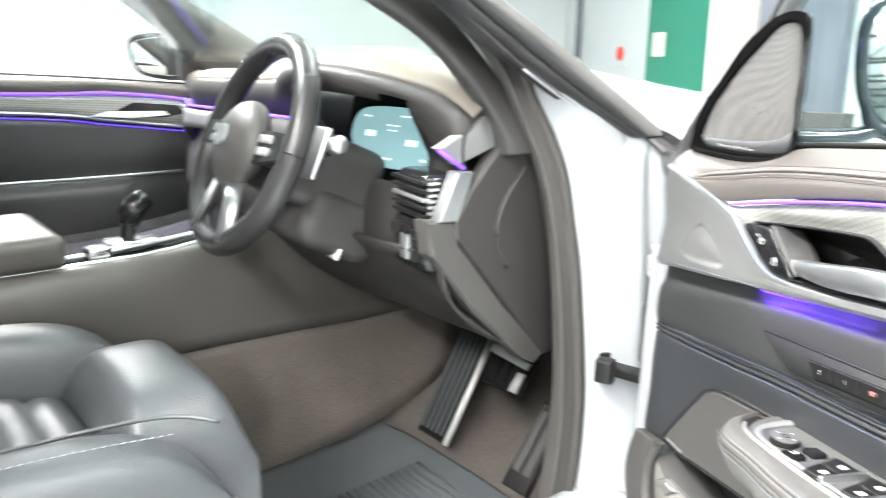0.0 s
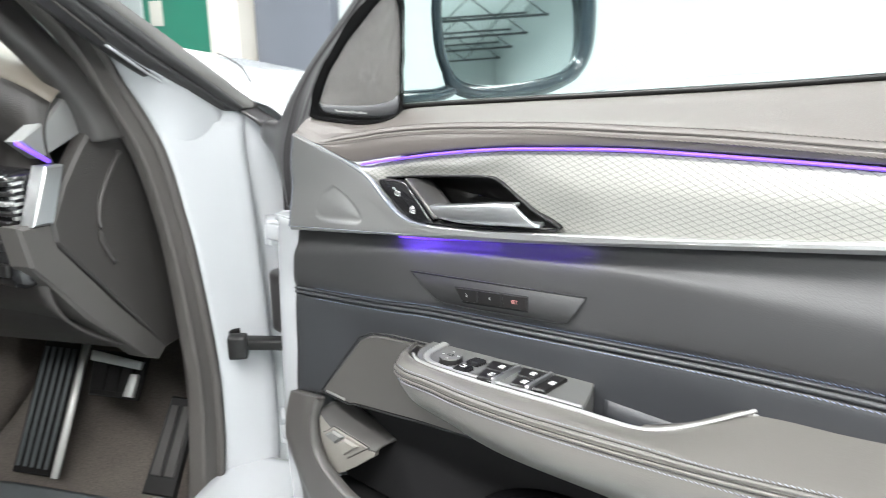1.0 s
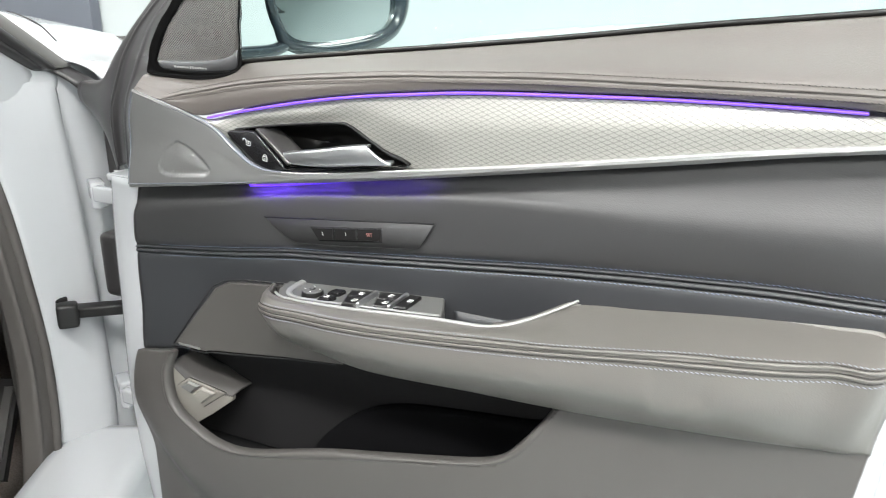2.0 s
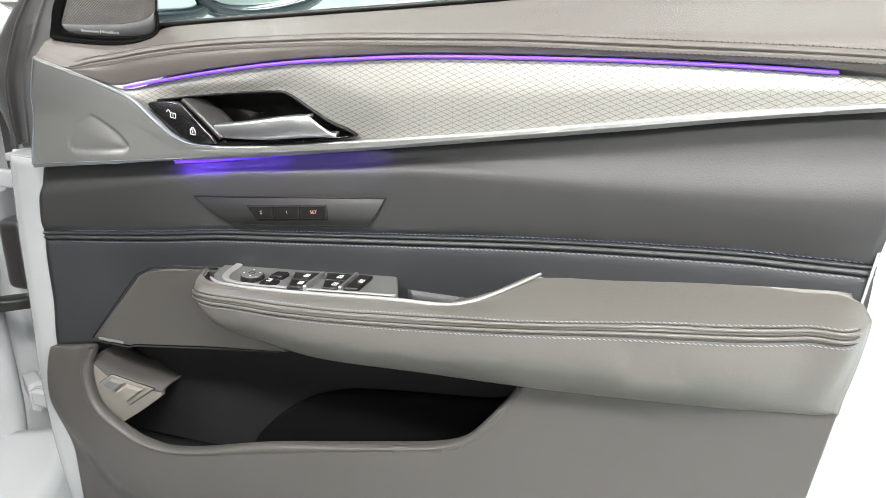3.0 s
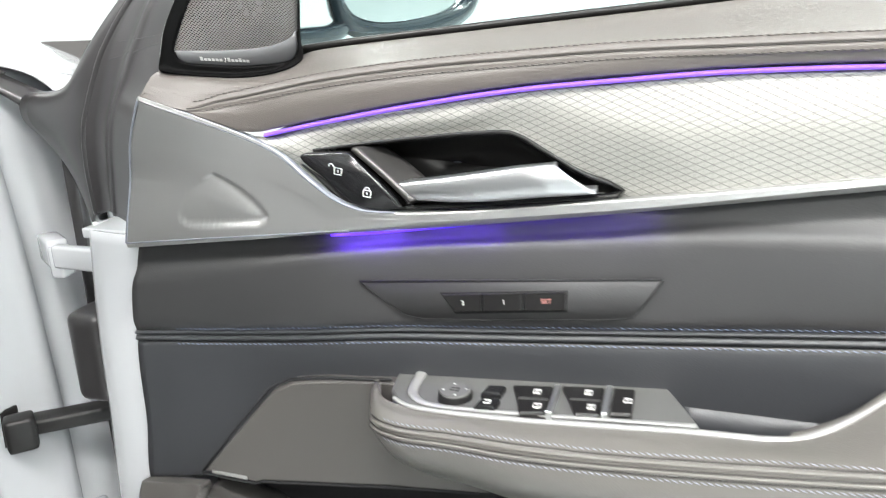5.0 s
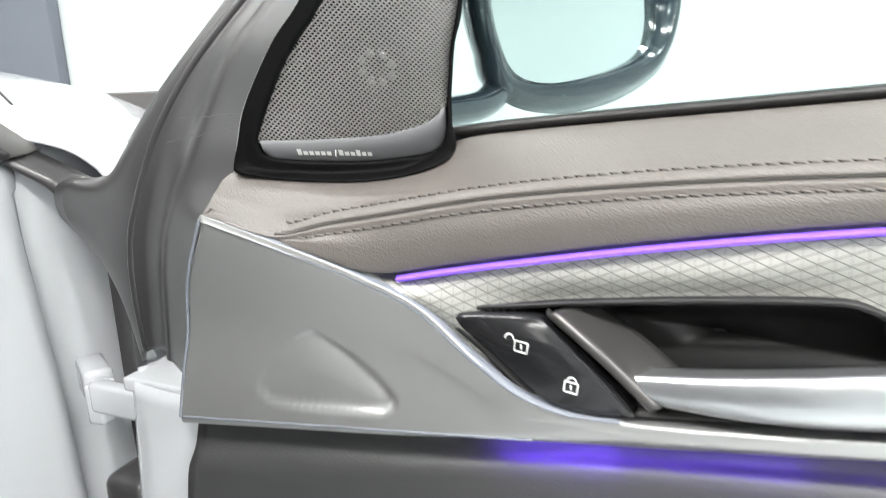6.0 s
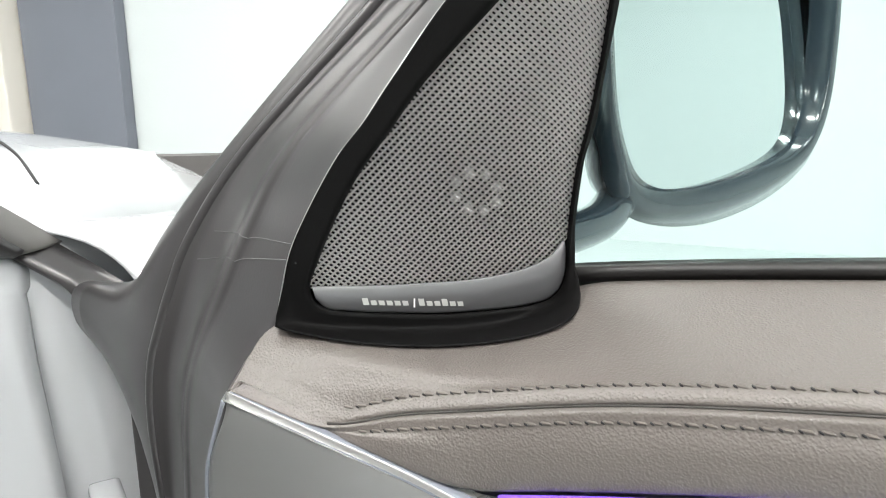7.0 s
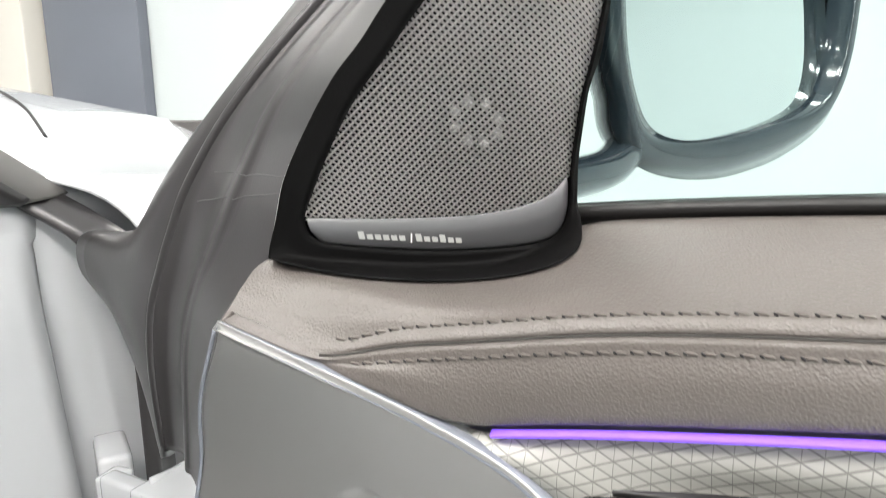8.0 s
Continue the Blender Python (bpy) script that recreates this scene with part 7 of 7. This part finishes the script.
# ---------------------------------------------------------------- passenger side: far door, pillar, mirror
far = thing("passenger_door", "closed passenger door with pale decor band and violet lights", "car door", CAR)
FR = -1.62
fx = lambda pts: [(FR + dr, f, z) for dr, f, z in pts]
fbelt = [(-0.02, -1.4, 0.995), (-0.02, -0.43, 0.958), (-0.02, 0.03, 0.930), (-0.02, 0.16, 0.925)]
fled = [(0.02, -1.4, 0.945), (0.02, -0.43, 0.918), (0.02, -0.2, 0.916), (0.02, 0.0, 0.896), (0.02, 0.15, 0.866)]
fsil = [(0.02, -1.4, 0.92), (0.02, -0.44, 0.872), (0.02, -0.2, 0.846), (0.02, 0.02, 0.818), (0.02, 0.15, 0.812)]
fmid = [(0.005, -1.4, 0.70), (0.005, -0.45, 0.70), (0.005, -0.02, 0.695), (0.005, 0.15, 0.69)]
farm = [(0.03, -1.4, 0.69), (0.03, -0.45, 0.66), (0.03, -0.2, 0.655), (0.02, 0.15, 0.65)]
flow = [(0.0, -1.4, 0.22), (0.0, -0.45, 0.22), (0.0, -0.02, 0.25), (0.0, 0.15, 0.30)]
nn = 30
cpart("upper_trim", loft(rows3([fx(fbelt), fx([(0.025, f, z + 0.022) for _, f, z in fled]), fx(fled)], nn), nn, 4, flip=True), LEATHER_TOP, far, "dark leather top roll", thick=0.004)
cpart("light_strip", tube(path3(fx([(0.024, f, z) for _, f, z in fled]), nn), 0.004, 8), LED, far, "violet light strip")
cpart("decor_panel", loft(rows3([fx([(0.018, f, z - 0.004) for _, f, z in fled]), fx([(0.018, f, z + 0.006) for _, f, z in fsil])], nn), nn, 3, flip=True), DECOR, far, "pale silver decor band", thick=0.003)
cpart("trim_strip", tube(path3(fx([(0.022, f, z) for _, f, z in fsil]), nn), 0.006, 8, 0.8), SILVER, far, "satin silver strip")
cpart("light_strip", tube(path3(fx([(0.020, f, z - 0.012) for _, f, z in fsil]), nn), 0.0017, 8), LED_LOW, far, "violet under light")
cpart("middle_panel", loft(rows3([fx([(0.012, f, z - 0.005) for _, f, z in fsil]), fx([(0.014, f, z + 0.06) for _, f, z in fmid]), fx(fmid), fx(farm), fx([(0.03, f, z - 0.09) for _, f, z in farm]), fx(flow)], nn), nn, 4, flip=True), LEATHER_MID, far, "black leather lower panel", thick=0.004)
cpart("armrest_edge", tube(path3(fx([(0.034, -0.48, 0.705), (0.034, -0.25, 0.702), (0.02, -0.02, 0.700)]), 20), 0.004, 8), SILVER, far, "thin silver armrest edge")
hr = cpart("handle_recess", slab([(-0.20, 0.862), (-0.14, 0.890), (-0.02, 0.880), (0.0, 0.858), (-0.06, 0.848)], lambda f, z, d: (FR + 0.024 - d, f, z), 0.008, 0.002), BLACK_GLOSS, far, "black handle recess", smooth=False)
cpart("handle_lever", slab([(-0.25, 0.858), (-0.21, 0.870), (-0.06, 0.866), (-0.05, 0.855), (-0.15, 0.849)], lambda f, z, d: (FR + 0.034 - d, f, z), 0.008, 0.002), BRIGHT, hr, "bright handle lever", smooth=False)
cpart("outer_skin", box(FR - 0.16, -1.4, 0.22, FR - 0.03, 0.16, 0.92, 0.03, 3), WHITE_PAINT, far, "white outer skin")
cpart("window_seal", tube(path3(fx([(-0.022, f, z + 0.004) for _, f, z in fbelt]), nn), 0.004, 8), BLACK_SATIN, far)
cpart("corner_cover", slab([(0.03, 0.935), (0.16, 0.925), (0.10, 1.0), (0.005, 1.075), (0.005, 0.95)], lambda f, z, d: (FR - 0.01 - d, f, z), 0.015, 0.004), PLASTIC_DARK, far, "dark corner cover", smooth=False)
fm = cpart("outside_mirror", slab(smooth_outline([(-0.110, 1.055), (-0.02, 1.075), (0.035, 1.07), (0.04, 0.98), (0.025, 0.945), (-0.07, 0.955), (-0.105, 0.985)], 40), lambda f, z, d: (FR - 0.07 - d * 0.7, f + d * 0.6, z), 0.07, 0.012), BLACK_GLOSS, far, "dark outside mirror", smooth=False)
cpart("mirror_glass", slab(smooth_outline([(-0.098, 1.045), (-0.02, 1.062), (0.022, 1.058), (0.026, 0.985), (0.014, 0.957), (-0.065, 0.965), (-0.094, 0.990)], 40), lambda f, z, d: (FR - 0.067 - d * 0.7, f + d * 0.6, z), 0.003, 0.001), MIRROR, fm, "mirror glass", smooth=False)
cpart("far_pillar", loft(rows3([[(-1.57, 0.33, 0.95), (-1.56, 0.205, 1.05), (-1.55, 0.005, 1.154), (-1.50, -0.30, 1.30)], [(-1.53, 0.21, 0.94), (-1.52, 0.085, 1.045), (-1.51, -0.08, 1.148), (-1.47, -0.36, 1.29)], [(-1.56, 0.085, 0.93), (-1.555, -0.035, 1.035), (-1.55, -0.165, 1.14), (-1.50, -0.42, 1.28)]], 24), 24, 4, flip=True), PLASTIC_DARK, car, "dark far windscreen pillar trim", thick=0.01)

# ---------------------------------------------------------------- a second white car beyond the passenger window
other = thing("parked_car", "white parked car with a dark mirror standing beyond", "car", CAR @ pose(-4.6, -2.4, 0))
orow = []
for f in np.linspace(-2.3, 2.2, 24):
    e = 1 - abs(f / 2.35) ** 6
    top = 0.80 + 0.16 * e
    orow.append([tuple(v) for v in path3([(0.80, f, 0.22), (0.90, f, 0.45), (0.92, f, 0.62), (0.88, f, top - 0.08), (0.80, f, top), (0.0, f, top + 0.06 * e), (-0.80, f, top), (-0.9, f, 0.6), (-0.8, f, 0.22)], 40)])
cpart("body", loft(orow, 40, 1), WHITE_PAINT, other, "white body", thick=0.01)
cab = []
for f, h in ((-1.9, 0.02), (-1.2, 0.42), (-0.3, 0.52), (0.3, 0.46), (1.05, 0.02)):
    cab.append([tuple(v) for v in path3([(0.78, f, 0.93), (0.70, f, 0.93 + h * 0.5), (0.55, f, 0.93 + h), (0.0, f, 0.95 + h), (-0.55, f, 0.93 + h), (-0.78, f, 0.93)], 24)])
cpart("cabin", loft(cab, 24, 4), WHITE_PAINT, other, "white cabin", thick=0.01)
bm = bmesh.new()
bmesh.ops.create_uvsphere(bm, u_segments=18, v_segments=10, radius=0.11, matrix=Matrix.LocRotScale((1.02, 0.72, 1.03), None, (1.0, 0.7, 0.75)))
cpart("door_mirror", bm, BLACK_GLOSS, other, "dark door mirror")
for sx_ in (-0.86, 0.86):
    for f in (-1.4, 1.4):
        bm = bmesh.new()
        bmesh.ops.create_cone(bm, cap_ends=True, segments=28, radius1=0.33, radius2=0.33, depth=0.2)
        w = cpart("wheel", move(bm, Matrix.Translation((sx_, f, 0.33)) @ Matrix.Rotation(radians(90), 4, "Y")), RUBBER, other, smooth=False, bevel=0.02)
        bm = bmesh.new()
        bmesh.ops.create_cone(bm, cap_ends=True, segments=28, radius1=0.22, radius2=0.21, depth=0.21)
        cpart("rim", move(bm, Matrix.Translation((sx_, f, 0.33)) @ Matrix.Rotation(radians(90), 4, "Y")), SILVER, w, smooth=False)
